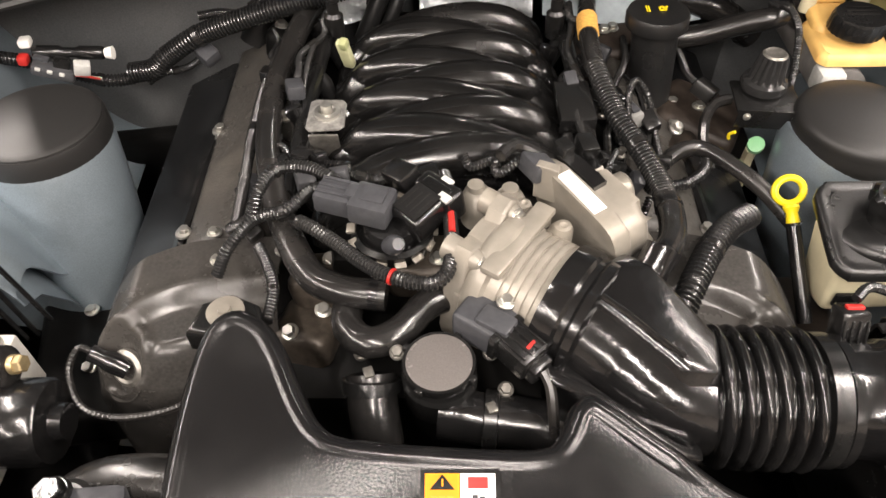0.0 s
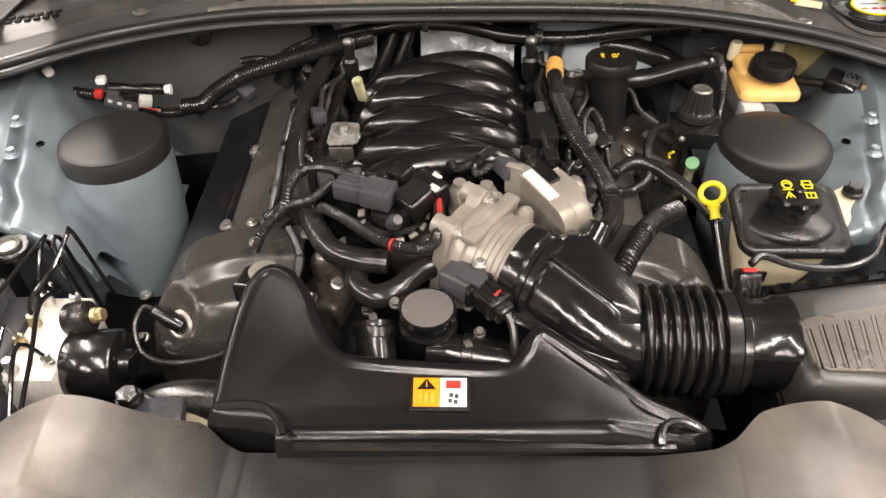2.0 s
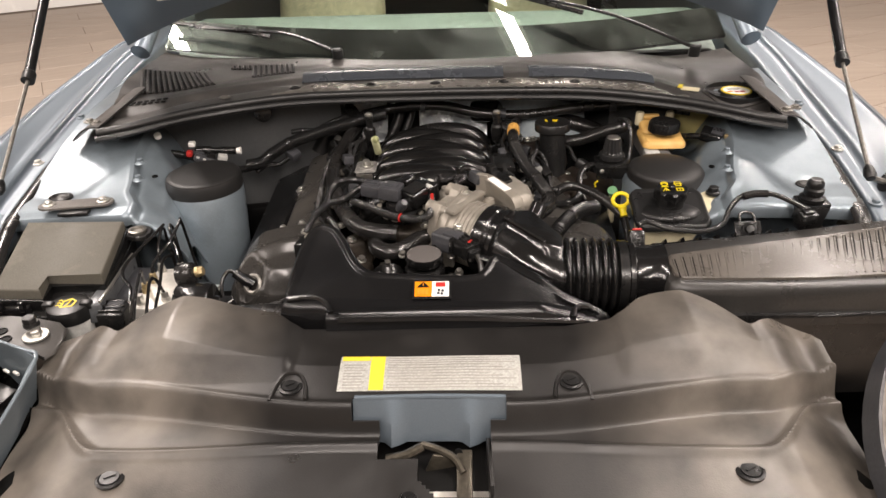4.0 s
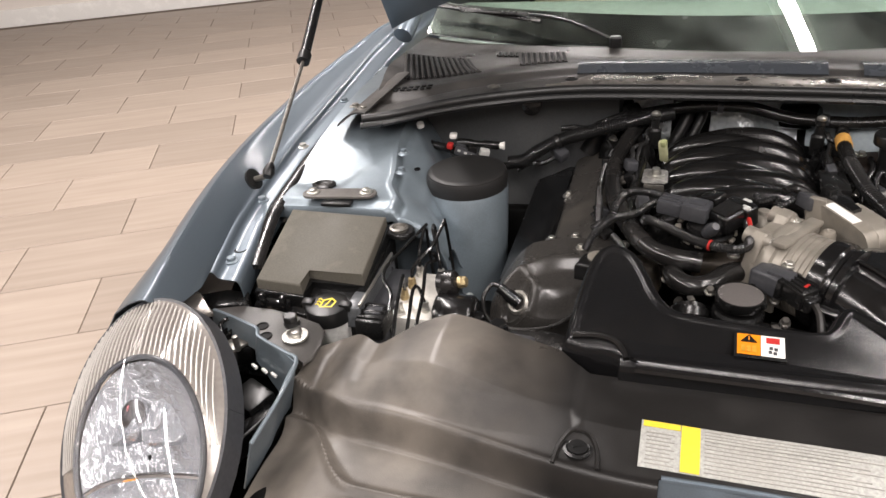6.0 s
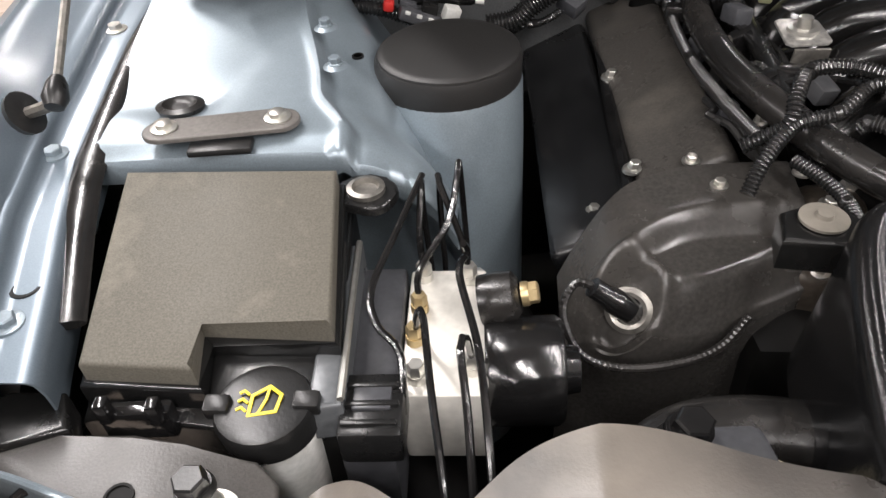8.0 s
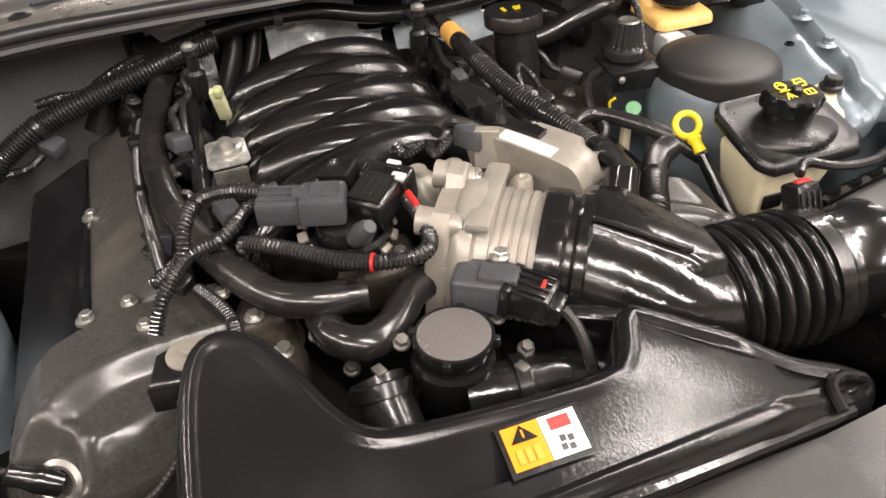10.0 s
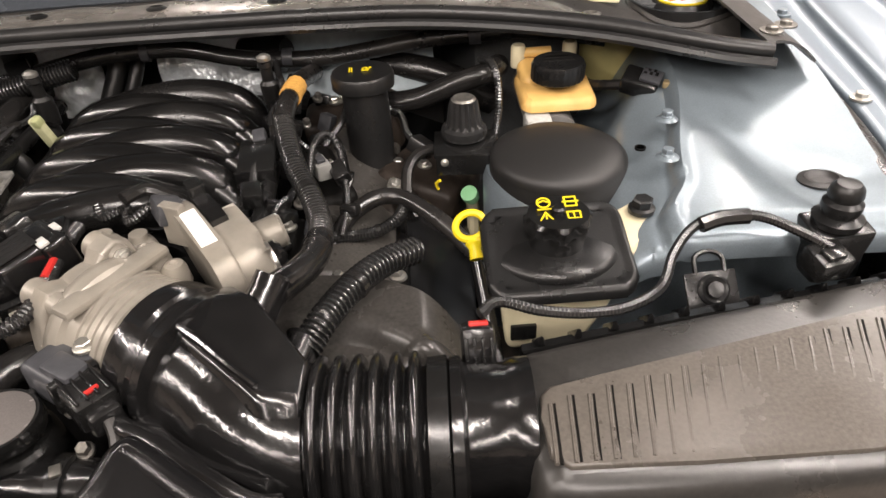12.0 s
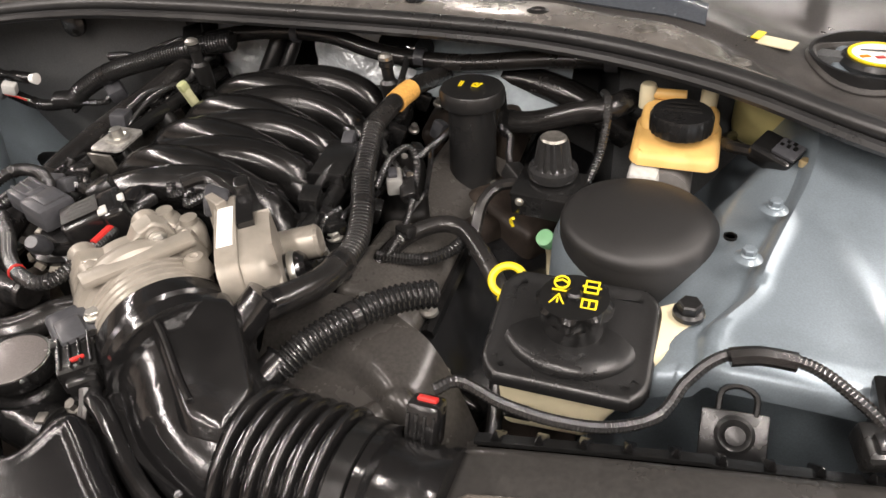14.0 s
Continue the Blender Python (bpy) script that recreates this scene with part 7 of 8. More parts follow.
hose("heater_hose", "smooth black rubber heater hose", RUBBER, 0.0135, 0, ((-0.155, 0.985, 0.825), (-0.168, 0.945, 0.825), (-0.180, 0.895, 0.815), (-0.187, 0.82, 0.808), (-0.178, 0.720, 0.806), (-0.150, 0.625, 0.806), (-0.116, 0.556, 0.806), (-0.086, 0.536, 0.805), (-0.046, 0.531, 0.803)))
hose("coolant_hose", "bent black rubber coolant hose", RUBBER, 0.0135, 0, ((-0.080, 0.560, 0.770), (-0.081, 0.535, 0.785), (-0.077, 0.506, 0.790), (-0.058, 0.492, 0.790), (-0.034, 0.503, 0.790), (-0.012, 0.530, 0.792), (0.012, 0.542, 0.788), (0.03, 0.545, 0.77)))
hose("wiring_loom", "thick black corrugated wiring loom", LOOM, 0.0135, 0.0045, ((-0.395, 0.925, 0.762), (-0.365, 0.925, 0.768), (-0.345, 0.93, 0.783), (-0.300, 0.94, 0.806), (-0.230, 0.945, 0.828), (-0.160, 0.95, 0.846), (-0.100, 0.96, 0.858)))
hose("wiring_loom", "thin black ribbed wiring loom", LOOM, 0.0085, 0.004, ((-0.545, 0.905, 0.800), (-0.510, 0.905, 0.793), (-0.470, 0.91, 0.775), (-0.430, 0.915, 0.758), (-0.398, 0.922, 0.756), (-0.375, 0.925, 0.765)))
hose("wiring_loom", "grey-black taped wiring loop", LOOM, 0.0065, 0.004, ((-0.196, 0.614, 0.798), (-0.171, 0.606, 0.821), (-0.164, 0.62, 0.838), (-0.15, 0.642, 0.846), (-0.122, 0.644, 0.847), (-0.1, 0.632, 0.846), (-0.088, 0.621, 0.845)))
hose("wiring_loom", "shiny black twisted wiring loom", LOOM, 0.0062, 0.005, ((-0.202, 0.568, 0.786), (-0.19, 0.583, 0.806), (-0.166, 0.604, 0.822), (-0.137, 0.604, 0.832), (-0.116, 0.619, 0.842), (-0.102, 0.621, 0.844)))
hose("wiring_loom", "grey-black sleeved loom round the valve", LOOM, 0.0066, 0.004, ((-0.124, 0.594, 0.826), (-0.119, 0.588, 0.832), (-0.090, 0.566, 0.832), (-0.065, 0.543, 0.832), (-0.039, 0.526, 0.833), (-0.012, 0.517, 0.835), (0.002, 0.522, 0.836), (0.008, 0.537, 0.837), (0.009, 0.564, 0.838), (0.008, 0.583, 0.838), (0.006, 0.620, 0.838), (0.002, 0.650, 0.832)))
hose("wiring_loom", "thick black corrugated loom beside the throttle", LOOM, 0.0112, 0.0045, ((0.159, 0.812, 0.842), (0.175, 0.745, 0.826), (0.192, 0.702, 0.818), (0.204, 0.661, 0.812), (0.206, 0.625, 0.814)))
hose("taped_loom", "black tape-wrapped wiring loom", RUBBER, 0.0108, 0, ((0.176, 0.985, 0.825), (0.166, 0.925, 0.838), (0.161, 0.880, 0.842), (0.159, 0.845, 0.843), (0.159, 0.808, 0.842)))
hose("vacuum_hose", "smooth black hose into the intake duct", RUBBER, 0.0122, 0, ((0.206, 0.632, 0.814), (0.204, 0.602, 0.817), (0.196, 0.573, 0.824), (0.181, 0.545, 0.830)))
hose("ribbed_hose", "short shiny black ribbed hose", LOOM, 0.0125, 0.005, ((0.200, 0.520, 0.792), (0.214, 0.545, 0.800), (0.238, 0.584, 0.802), (0.262, 0.612, 0.800), (0.288, 0.632, 0.795)))
hose("fuel_line", "smooth dark metal coolant pipe", RUBBER, 0.0085, 0, ((0.205, 0.690, 0.765), (0.224, 0.720, 0.778), (0.250, 0.740, 0.784), (0.274, 0.742, 0.782), (0.298, 0.718, 0.780), (0.322, 0.688, 0.774), (0.35, 0.655, 0.755)))
hose("wiring_loom", "thin black ribbed loom under the pipe", LOOM, 0.0065, 0.004, ((0.205, 0.690, 0.775), (0.228, 0.700, 0.768), (0.252, 0.706, 0.768), (0.272, 0.722, 0.772), (0.280, 0.748, 0.775)))
hose("wiring_lead", "thin black braided lead with a loop", LOOM, 0.004, 0.004, ((0.188, 0.740, 0.815), (0.192, 0.775, 0.830), (0.203, 0.795, 0.832), (0.215, 0.785, 0.820), (0.220, 0.755, 0.800), (0.222, 0.72, 0.785), (0.216, 0.69, 0.775)))
hose("vapour_hose", "black hose along the cowl", RUBBER, 0.0105, 0, ((-0.20, 0.975, 0.838), (-0.13, 0.985, 0.852), (-0.06, 0.99, 0.862), (0.02, 0.99, 0.862), (0.10, 0.985, 0.846), (0.20, 0.985, 0.842), (0.32, 0.985, 0.856), (0.44, 0.975, 0.862), (0.53, 0.955, 0.852)))
hose("brake_vacuum_hose", "stout black vacuum hose with an elbow", RUBBER, 0.013, 0, ((0.262, 0.93, 0.80), (0.300, 0.925, 0.805), (0.345, 0.920, 0.822), (0.378, 0.912, 0.835), (0.392, 0.92, 0.838), (0.40, 0.95, 0.83)))
hose("cooling_hose", "wide black hose behind the oil filler", RUBBER, 0.018, 0, ((0.20, 1.02, 0.81), (0.27, 1.01, 0.815), (0.34, 1.0, 0.80), (0.40, 1.0, 0.76)))
hose("radiator_hose", "thick black radiator hose", RUBBER, 0.024, 0, ((-0.330, 0.330, 0.70), (-0.310, 0.365, 0.715), (-0.275, 0.392, 0.728), (-0.235, 0.398, 0.732), (-0.190, 0.395, 0.730)))
hose("wiring_loom", "thin loom down the timing cover", LOOM, 0.0055, 0.004, ((-0.165, 0.590, 0.800), (-0.152, 0.565, 0.800), (-0.144, 0.540, 0.798), (-0.145, 0.510, 0.795)))
hose("wiring_loom", "thin loom along the valve cover", LOOM, 0.006, 0.004, ((-0.200, 0.92, 0.795), (-0.206, 0.84, 0.795), (-0.204, 0.76, 0.795), (-0.196, 0.68, 0.80), (-0.188, 0.61, 0.808)))
hose("thin_hose", "thin grey-black hose into the throttle", RUBBER, 0.006, 0, ((0.052, 0.640, 0.862), (0.066, 0.655, 0.862), (0.085, 0.652, 0.855), (0.105, 0.65, 0.845)))

# ---- exhaust gas valve and connectors in front of the manifold ----
def place_dir(n, a):
    x = V((1, 0, 0)) - n * n.x
    x.normalize()
    return x * math.cos(a) + n.cross(x) * math.sin(a)


egr = thing("recirculation_valve", (-0.04, 0.57, 0.78), "black stepper valve on a scalloped metal flange", "valve")
EN = V((0.05, -0.22, 1)).normalized()
EC = V((-0.043, 0.590, 0.822))
part("flange", lathe([(0.034, -0.020), (0.0365, -0.006), (0.0365, 0.000), (0.031, 0.002), (0.031, -0.004), (0, -0.004)], EC, EN, 48), SATIN, egr)
for i in range(14):
    a = 2 * math.pi * i / 14
    tab = place(box((0, 0, 0), (0.0080, 0.0100, 0.004), (0, 14, 0), 0.001), EC + place_dir(EN, a) * 0.0360, EN, place_dir(EN, a))
    part("crimp_tab", tab, ALU, egr, "" if i else "pale crimped metal tabs round the flange")
part("base", lathe([(0.026, -0.004), (0.026, 0.006), (0.022, 0.012), (0.016, 0.014), (0, 0.014)], EC, EN, 36), GLOSS, egr)
part("body", box((-0.014, 0.595, 0.842), (0.050, 0.034, 0.028), (0, -10, 46), 0.005, 3), GLOSS, egr, "gloss black stepper body")
part("body_shoulder", box((-0.001, 0.609, 0.842), (0.022, 0.044, 0.032), (0, -10, 46), 0.005, 3), GLOSS, egr)
part("label", box((-0.020, 0.589, 0.8565), (0.032, 0.027, 0.0008), (0, -10, 46), 0), MATTE, egr)
for k in range(4):
    part("label_bar", box((-0.020 + 0.0046 * (k - 1.5), 0.589 - 0.0042 * (k - 1.5), 0.8570), (0.024 - 0.004 * (k % 2), 0.0014, 0.0004), (0, -10, 46), 0), SHIELD, egr)
for k in range(2):
    part("end_clip", box((0.005 - k * 0.002, 0.612 - k * 0.020, 0.8575), (0.008, 0.012, 0.003), (0, -10, 46), 0.001), LIGHTGREY, egr)
part("grey_nozzle", lathe([(0.007, -0.01), (0.009, 0.004), (0.007, 0.014), (0.005, 0.018), (0, 0.018)], (-0.040, 0.556, 0.838), (0.3, -0.5, 0.6), 14), GREY, egr)
plug = thing("wiring_plug", (-0.08, 0.59, 0.84), "grey two-part wiring connector", "connector")
part("female_half", box((-0.090, 0.604, 0.848), (0.034, 0.028, 0.020), (0, 2, -17), 0.003), GREY, plug)
part("male_half", box((-0.058, 0.592, 0.849), (0.036, 0.033, 0.023), (0, 2, -17), 0.004), GREY, plug)
part("male_pad", box((-0.056, 0.594, 0.8605), (0.022, 0.020, 0.003), (0, 2, -17), 0.002), GREY, plug)
for k in range(3):
    part("rib", box((-0.089 + 0.0028 * (k - 1), 0.605 + 0.0080 * (k - 1), 0.8580), (0.032, 0.003, 0.004), (0, 2, -17), 0.001), GREY, plug)
part("lock", box((-0.075, 0.599, 0.8590), (0.010, 0.016, 0.004), (0, 2, -17), 0.001), GREY, plug)
red = thing("red_taped_wire", (0.010, 0.565, 0.84), "red tape wrapped on a black loom", "tape")
part("band", tube([(0.0095, 0.566, 0.8430), (0.0088, 0.580, 0.8432), (0.0078, 0.597, 0.8432)], 0.0030, 8, 0.006), RED, red)
solid("red_tag", tube([(-0.0400, 0.5266, 0.8330), (-0.0390, 0.5261, 0.8330), (-0.0380, 0.5256, 0.8330)], 0.0072, 10, 0.001), RED, "small red tape ring on a black loom", "tag")
solid("orange_tape", tube([(0.1635, 0.905, 0.8405), (0.1615, 0.885, 0.8420), (0.1605, 0.868, 0.8425)], 0.0122, 12, 0.006), TAPE, "orange-brown cloth tape round a wiring loom", "tape")
gc = thing("grey_connector", (0.200, 0.765, 0.79), "pale grey wiring connector with a clip", "connector")
part("shell", box((0.196, 0.768, 0.808), (0.016, 0.028, 0.018), (0, 0, 25), 0.003), mat("mid_grey_plastic", (0.20, 0.20, 0.19), 0.4), gc)
part("clip", box((0.196, 0.766, 0.8195), (0.009, 0.016, 0.004), (0, 0, 25), 0.001), GREY, gc)
# connector bundle on the firewall
cb = thing("connector_bundle", (-0.46, 0.905, 0.79), "bundle of black, red and white wiring connectors", "connector")
part("carrier", lathe([(0.007, 0), (0.008, 0.004), (0.008, 0.030), (0.006, 0.034), (0.006, 0.050), (0.008, 0.054), (0.008, 0.080), (0.006, 0.084), (0, 0.085)], (-0.492, 0.902, 0.808), (1, 0.05, -0.06), 18), SATIN, cb)
part("block", box((-0.468, 0.886, 0.792), (0.048, 0.020, 0.014), (0, 22, 8), 0.004), GREY, cb)
for k in range(3):
    part("block_rib", box((-0.480 + 0.012 * k, 0.8785 + 0.0015 * k, 0.8015 - 0.005 * k), (0.006, 0.012, 0.004), (0, 22, 8), 0.001), LIGHTGREY, cb)
part("red_clip", box((-0.502, 0.892, 0.804), (0.012, 0.014, 0.012), (0, 10, 6), 0.003), RED, cb)
part("white_cap", lathe([(0.006, -0.006), (0.008, 0.003), (0, 0.004)], (-0.402, 0.906, 0.803), (1, 0.1, 0.0), 16), WHITE, cb)
for k in range(3):
    part("socket", box((-0.482 + 0.024 * k, 0.894 - 0.003 * k, 0.800 - 0.003 * k), (0.018, 0.013, 0.016), (6 * k, 18, 12 * k), 0.002), (GREY, SATIN, LIGHTGREY)[k], cb)
part("white_plug", box((-0.498, 0.904, 0.820), (0.014, 0.016, 0.010), (0, 0, 10), 0.003), WHITE, cb)
for k, mm in enumerate((RED, GREEN, WHITE, GREY)):
    part("wire", tube([(-0.448, 0.884 + 0.003 * k, 0.786), (-0.436, 0.887 + 0.003 * k, 0.783 - 0.002 * k), (-0.424, 0.898 + 0.002 * k, 0.772 - 0.001 * k)], 0.0013, 6, 0.004), mm, cb)
part("end_nut", lathe([(0.007, 0), (0.007, 0.008), (0, 0.009)], (-0.552, 0.876, 0.846), (0, -0.4, 1), 12), WHITE, cb)

# ---- small wiring, clips and pipes round the manifold ----
STAIN = mat("oil_stained_casting", (0.055, 0.046, 0.037), 0.38, 0.3, 110, 0.35, 0.4, (0.22, 0.18, 0.135), 0.7)
random.seed(11)


def wire(x0, y0, z0, x1, y1, z1, r, material, sag=0.012, wander=0.012):
    a, b = V((x0, y0, z0)), V((x1, y1, z1))
    pts = []
    for i in range(6):
        f = i / 5
        k = math.sin(math.pi * f)
        pts.append(a.lerp(b, f) + V((random.uniform(-1, 1) * wander * k, random.uniform(-1, 1) * wander * k, random.uniform(-1.0, 0.5) * sag * k)))
    t = thing("engine_wire", (pts[2].x, pts[2].y, min(p.z for p in pts) - r), "thin black engine wire beside the intake manifold", "wiring", "engine wires")
    part("cable", tube(pts, r, 7, 0.006, rib=0.003 if r > 0.0035 else 0, depth=0.18), material, t)
    part("plug", box(tuple(pts[-1]), (r * 4.5, r * 6, r * 4), (random.uniform(-20, 20), random.uniform(-20, 20), random.uniform(0, 90)), r * 0.7), random.choice((SATIN, GREY, GLOSS)), t)
    if r > 0.003:
        m = pts[2].lerp(pts[3], 0.5)
        part("tape", tube([pts[2].lerp(pts[3], 0.35), m, pts[2].lerp(pts[3], 0.65)], r * 1.1, 8, 0.004), RUBBER, t)


wire(0.150, 0.960, 0.830, 0.140, 0.700, 0.822, 0.0042, LOOM)
wire(0.215, 0.930, 0.800, 0.165, 0.690, 0.800, 0.0045, LOOM)
wire(0.205, 0.850, 0.800, 0.225, 0.720, 0.785, 0.0030, GLOSS)
wire(0.160, 0.820, 0.825, 0.215, 0.760, 0.805, 0.0038, LOOM)
wire(0.170, 0.700, 0.815, 0.150, 0.645, 0.800, 0.0036, LOOM)
wire(0.185, 0.720, 0.790, 0.165, 0.640, 0.795, 0.0026, GLOSS)
wire(0.200, 0.660, 0.790, 0.160, 0.625, 0.785, 0.0042, GLOSS)
wire(0.140, 0.900, 0.815, 0.135, 0.800, 0.830, 0.0030, GLOSS)
wire(0.120, 0.990, 0.850, 0.160, 0.880, 0.830, 0.0042, LOOM)
wire(-0.135, 0.960, 0.835, -0.160, 0.800, 0.822, 0.0042, LOOM)
wire(-0.150, 0.880, 0.825, -0.138, 0.700, 0.812, 0.0036, LOOM)
wire(-0.165, 0.820, 0.812, -0.120, 0.690, 0.820, 0.0028, GLOSS)
wire(-0.170, 0.740, 0.806, -0.130, 0.660, 0.820, 0.0040, LOOM)
wire(-0.155, 0.690, 0.806, -0.095, 0.645, 0.836, 0.0034, LOOM)
wire(-0.110, 0.665, 0.832, -0.035, 0.632, 0.846, 0.0052, GLOSS)
wire(-0.100, 0.655, 0.826, -0.010, 0.640, 0.836, 0.0040, LOOM)
wire(-0.205, 0.700, 0.790, -0.180, 0.620, 0.790, 0.0034, LOOM)
wire(-0.215, 0.960, 0.800, -0.200, 0.860, 0.800, 0.0040, LOOM)
wire(-0.300, 0.950, 0.825, -0.170, 0.975, 0.850, 0.0060, LOOM)
wire(-0.380, 0.930, 0.745, -0.300, 0.940, 0.780, 0.0050, LOOM)
wire(0.020, 0.660, 0.846, 0.085, 0.640, 0.850, 0.0048, LOOM)
wire(0.255, 0.960, 0.820, 0.300, 0.850, 0.780, 0.0046, GLOSS)
# bolts and clips along the fuel rails and covers
for side in (-1, 1):
    for i in range(6):
        y = 0.66 + 0.058 * i
        part("rail_bolt", bolt((side * (0.168 + 0.010 * (i % 2)), y, 0.790 + 0.006 * (i % 3)), 0.0042, 0.010, (side * 0.3, -0.2, 1), 1.5), STEEL if i % 3 == 0 else DULL, engine)
        part("rail_clip", box((side * (0.182 + 0.008 * ((i + 1) % 2)), y + 0.026, 0.786), (0.014, 0.018, 0.022), (10 * side, 20, 15 * i), 0.003), SATIN if i % 2 else GREY, engine)
for bx, by, bz in ((-0.300, 0.640, 0.715), (-0.225, 0.640, 0.766), (-0.212, 0.600, 0.770), (-0.150, 0.605, 0.778), (0.215, 0.640, 0.764), (0.300, 0.600, 0.735), (0.250, 0.500, 0.735)):
    part("cover_screw", bolt((bx, by, bz), 0.0048, 0.008, (0, -0.2, 1), 1.5), STEEL, engine)
# ---- clutter deep in the bay ----
random.seed(4)
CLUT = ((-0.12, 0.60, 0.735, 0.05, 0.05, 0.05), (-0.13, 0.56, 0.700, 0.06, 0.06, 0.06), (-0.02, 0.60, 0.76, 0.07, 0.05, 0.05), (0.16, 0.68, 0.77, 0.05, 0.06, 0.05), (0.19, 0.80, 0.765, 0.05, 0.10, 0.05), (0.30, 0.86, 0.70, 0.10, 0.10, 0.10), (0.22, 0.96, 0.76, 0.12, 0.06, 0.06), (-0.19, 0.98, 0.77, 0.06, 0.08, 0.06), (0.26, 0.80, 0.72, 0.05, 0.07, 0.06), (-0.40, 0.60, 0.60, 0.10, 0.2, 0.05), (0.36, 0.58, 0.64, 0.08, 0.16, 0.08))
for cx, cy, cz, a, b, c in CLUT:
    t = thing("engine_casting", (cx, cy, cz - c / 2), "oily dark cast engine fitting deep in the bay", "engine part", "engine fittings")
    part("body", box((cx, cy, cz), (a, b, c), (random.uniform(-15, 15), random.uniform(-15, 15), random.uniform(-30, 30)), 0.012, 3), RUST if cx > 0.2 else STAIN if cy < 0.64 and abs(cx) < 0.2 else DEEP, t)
    for k in range(2):
        part("bolt", bolt((cx + random.uniform(-a, a) * 0.3, cy + random.uniform(-b, b) * 0.3, cz + c / 2), 0.006, 0.009, (random.uniform(-0.3, 0.3), -0.3, 1), 1.4), STEEL, t)

# ---- headlights ----
FLUTE = mat("pale_moulded_flute", (0.42, 0.40, 0.37), 0.2, 0.1, 200, 0.06, 0.03, spec=0.6)
REFL = mat("bright_faceted_reflector", (0.46, 0.47, 0.49), 0.16, 0.85, 100, 0.05, 0.7, (0.60, 0.62, 0.65), 0.3, bump_scale=34, dist=0.010)
for side in (-1, 1):
    HC = V((side * 0.631, 0.131, 0.758))
    hn = V((side * 0.05, -0.61, 0.79)).normalized()
    hu = V((side * 0.33, 0.76, 0.56))
    hu = (hu - hn * hu.dot(hn)).normalized()
    hr = hu.cross(hn).normalized()
    hl = thing("headlight", HC - V((0, 0, 0.1)), "clear oval headlight with fluted upper lens", "headlight", "headlights")

    def shell(p, q, lift=0.0, HC=HC, hn=hn, hu=hu, hr=hr):
        """A point of the lens shell: p and q run from -1 to 1 across and along it."""
        return HC + hr * (0.104 * p) + hu * (0.152 * q) + hn * (0.045 * (1 - p * p - q * q) + lift)

    def ring(u, r, lift=0.0, cx=0.0, cy=0.0, k=1.0):
        a = 2 * math.pi * u
        return shell(cx + k * r * math.cos(a), cy + k * r * math.sin(a), lift)

    OX, OY, OK = -0.15 * side, -0.24, 0.69   # the clear oval inside the shell
    part("housing", sheet(44, 8, lambda u, v: ring(u, 1.0) - hn * (0.034 * v), 0.004), GREY, hl, "grey plastic housing rim")
    part("back", sheet(44, 6, lambda u, v: ring(u, 0.03 + 0.93 * v, -0.046), 0.004), MATTE, hl)
    part("fluted_panel", sheet(56, 10, lambda u, v: (ring(u, 1.0, 0.0).lerp(ring(u, 1.0, 0.002, OX, OY, OK), v)), 0.003), mat("clear_fluted_plastic", (0.24, 0.22, 0.20), 0.16, 0.2, 200, 0.1, 0.05, (0.5, 0.47, 0.42), 0.4, spec=0.6), hl, "fluted brownish clear plastic surround")
    for i in range(34):
        p = -0.92 + 1.84 * i / 33
        top = math.sqrt(max(0.0, 1 - p * p)) * 0.985
        inn = OK * OK - (p - OX) ** 2
        low = OY + math.sqrt(inn) + 0.015 if inn > 0 else -0.25
        if top - low > 0.06:
            part("flute", tube([shell(p - 0.03 * side, low, 0.002), shell(p, (top + low) / 2, 0.0025), shell(p + 0.03 * side, top, 0.001)], 0.0012, 5, 0.012), FLUTE, hl)
    part("reflector", sheet(44, 12, lambda u, v: ring(u, 0.03 + 0.97 * v, -0.035 * (1 - v * v) - 0.004, OX, OY, OK * 0.97), 0.002), REFL, hl, "bright chrome reflector bowl")
    part("bezel", tube([ring(i / 44, 1.0, 0.002, OX, OY, OK) for i in range(45)], 0.0035, 8, 0.02), GREY, hl, "grey lens rim")
    lens = part("lens", sheet(48, 12, lambda u, v: ring(u, 0.02 + 0.98 * v, 0.004, OX, OY, OK), 0.002), LENS, hl, "clear plastic lens")
    lens.visible_shadow = False
    part("divider", tube([shell(OX + OK * (-0.98 + 1.96 * i / 10), OY - 0.22 + 0.06 * math.sin(3.1 * i / 10), -0.004) for i in range(11)], 0.0035, 8, 0.01), CHROME, hl)
    part("bulb_shield", lathe([(0.0, 0.012), (0.016, 0.009), (0.020, 0), (0.018, -0.02), (0, -0.02)], shell(OX - 0.1, OY + 0.30, -0.030), hn, 24), CHROME, hl)
    part("bulb_tip", box(shell(OX + 0.12 * side, OY + 0.34, -0.024), (0.012, 0.009, 0.008), (30, 0, 20), 0.002), mat("dull_red_lens", (0.16, 0.04, 0.045), 0.3), hl)
    part("amber_bulb", lathe([(0.0, 0.010), (0.006, 0.007), (0.008, 0), (0, 0)], shell(OX + 0.3 * side, OY - 0.42, -0.020), hn, 12), ORANGE, hl)
    part("inner_shroud", sheet(44, 4, lambda u, v: ring(u, 1.0 - 0.10 * v, -0.006 - 0.016 * v, OX, OY, OK * 0.97), 0.002), CHROME, hl, "bright inner rim of the reflector")
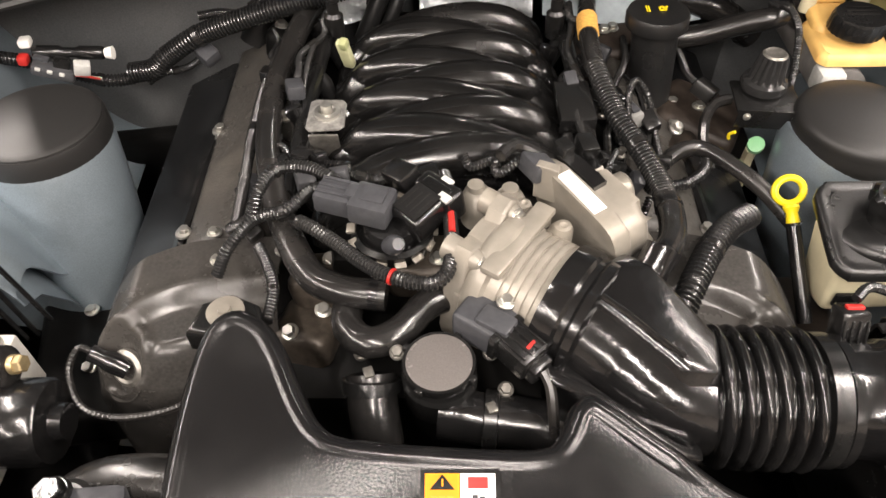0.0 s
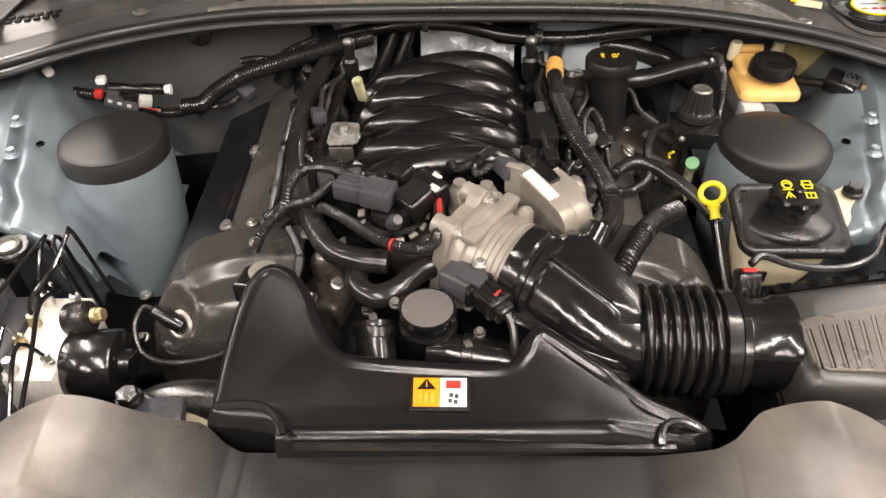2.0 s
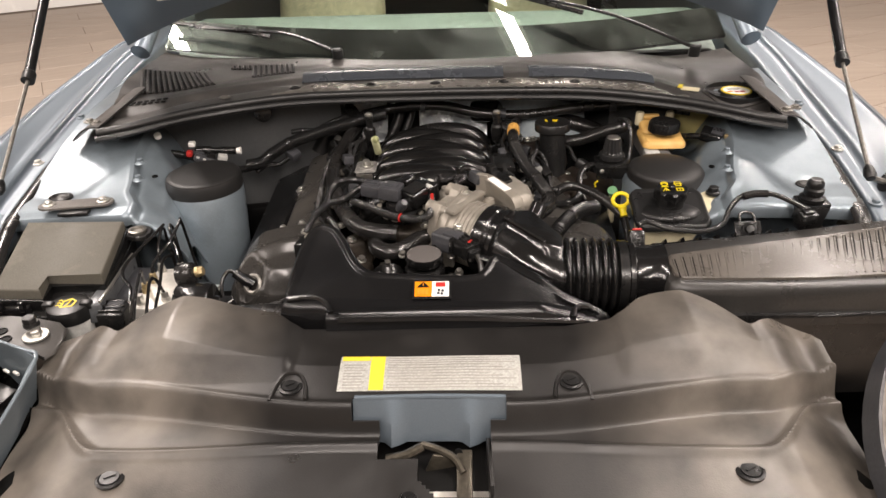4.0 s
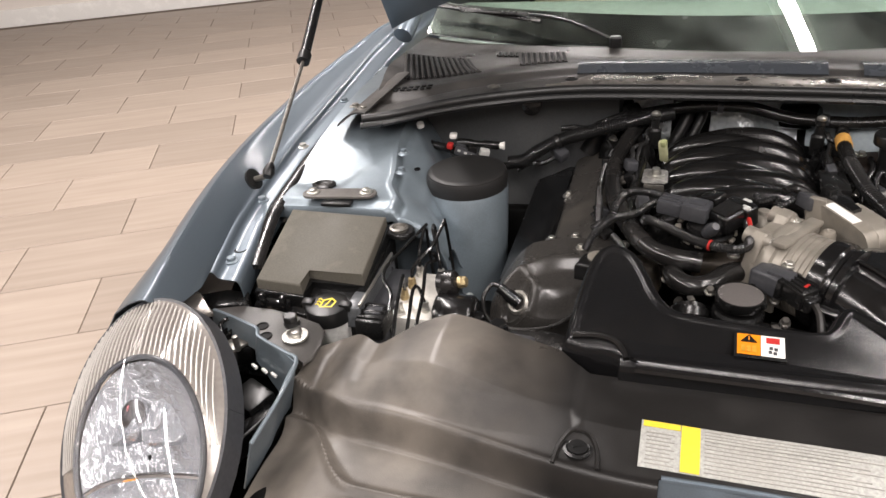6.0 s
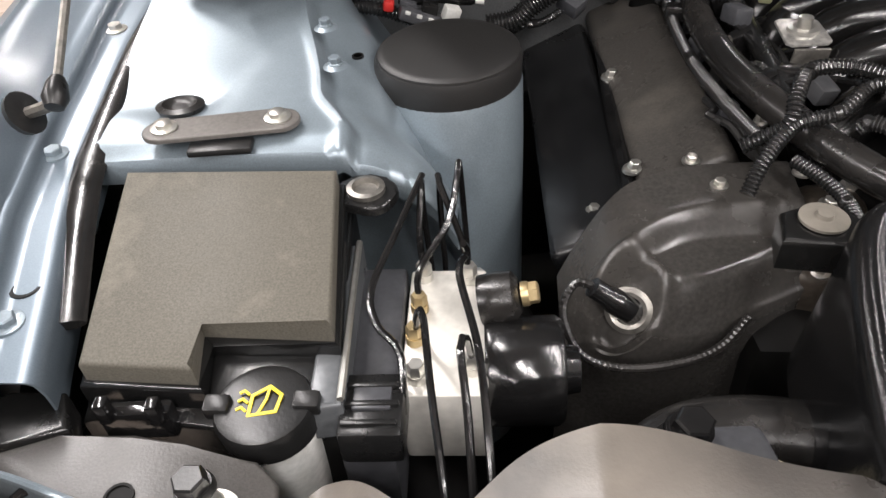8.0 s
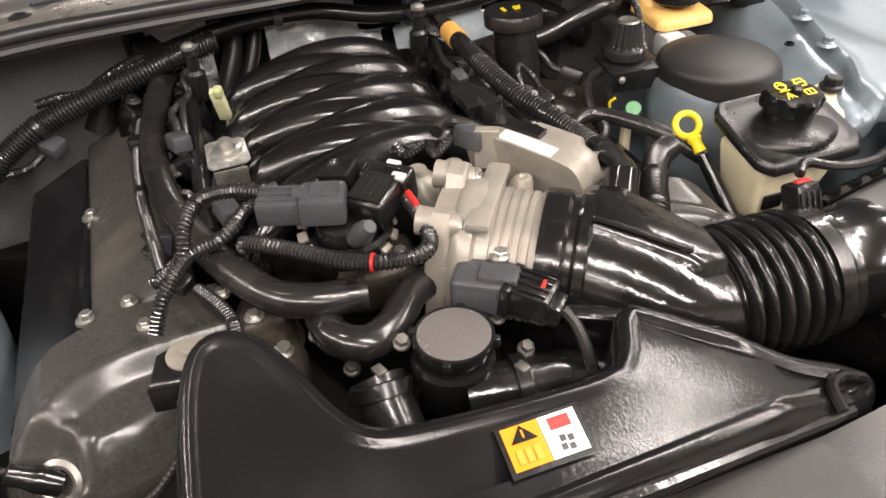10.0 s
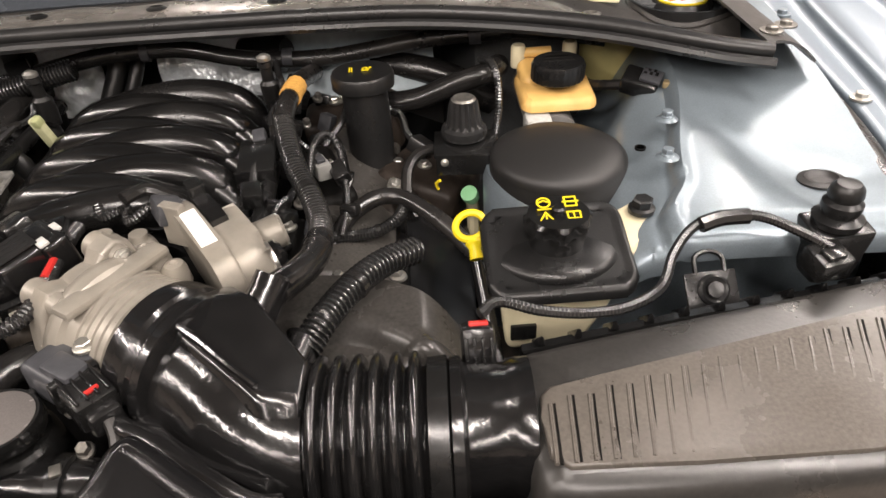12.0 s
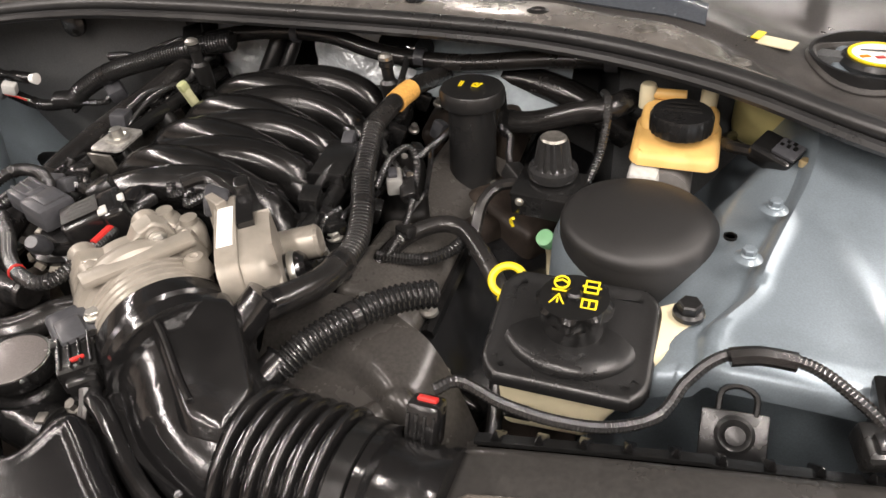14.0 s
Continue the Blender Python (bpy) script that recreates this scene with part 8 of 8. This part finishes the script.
    for k, (p, q) in enumerate(((-0.34, 0.10), (0.02, 0.16), (0.30, 0.02))):
        # stepped facets of the reflector bowl
        c = shell(OX + OK * p, OY + OK * (q + 0.30), -0.032)
        part("reflector_step", place(slab(rounded_pts(0.046, 0.052, 0.010), 0.006, -0.004, 0.003, 2), c, hn + hr * (0.35 * (k - 1)) + hu * 0.2, hr), REFL, hl)

# ---- floor tiles ----
ROWW, LEN = 0.365, 0.755
tile_mesh = None


def tile_bm(w, l):
    bm = bmesh.new()
    g, h, t = 0.0022, 0.0015, 0.006
    x0, x1, y0, y1 = g, l - g, g, w - g
    lo = [bm.verts.new((x, y, -t)) for x, y in ((x0, y0), (x1, y0), (x1, y1), (x0, y1))]
    mi = [bm.verts.new((x, y, -h)) for x, y in ((x0, y0), (x1, y0), (x1, y1), (x0, y1))]
    hi = [bm.verts.new((x, y, 0)) for x, y in ((x0 + h, y0 + h), (x1 - h, y0 + h), (x1 - h, y1 - h), (x0 + h, y1 - h))]
    bm.faces.new(hi)
    for a, b in ((lo, mi), (mi, hi)):
        for i in range(4):
            bm.faces.new((a[i], a[(i + 1) % 4], b[(i + 1) % 4], b[i]))
    return bm


tile_mesh = mesh_of("floor_tile", tile_bm(ROWW, LEN), PLANK, 20)
rest = bmesh.new()
S0 = 1.527 - 23 * ROWW
fo = floor.location.copy()
count = 0
for k in range(42):
    s0 = S0 + k * ROWW
    if s0 < WALL_NEAR or s0 + ROWW > WALL_FAR:
        continue
    off = -1.135 if k % 2 == 0 else -1.4975
    for j in range(-9, 13):
        u0 = off + j * LEN
        if u0 < -ROOM_X or u0 + LEN > ROOM_X:
            continue
        near = 0.3 < s0 < 6.6 and -6.2 < u0 < 0.9
        p = RM @ V((u0, s0, 0.0))
        if near and count < 300:
            count += 1
            ob = new("floor_tile", tile_mesh)
            ob.parent = floor
            ob.matrix_basis = Matrix.Translation(p - fo) @ RM
        else:
            tmp = tile_bm(ROWW, LEN)
            tmp.transform(Matrix.Translation(p) @ RM)
            merge(rest, tmp)
bmesh.ops.translate(rest, verts=rest.verts, vec=-fo)
ob = new("tile_field", mesh_of("tile_field", rest, PLANK, 20))
ob.parent = floor
tagged(ob, kind="stuff")
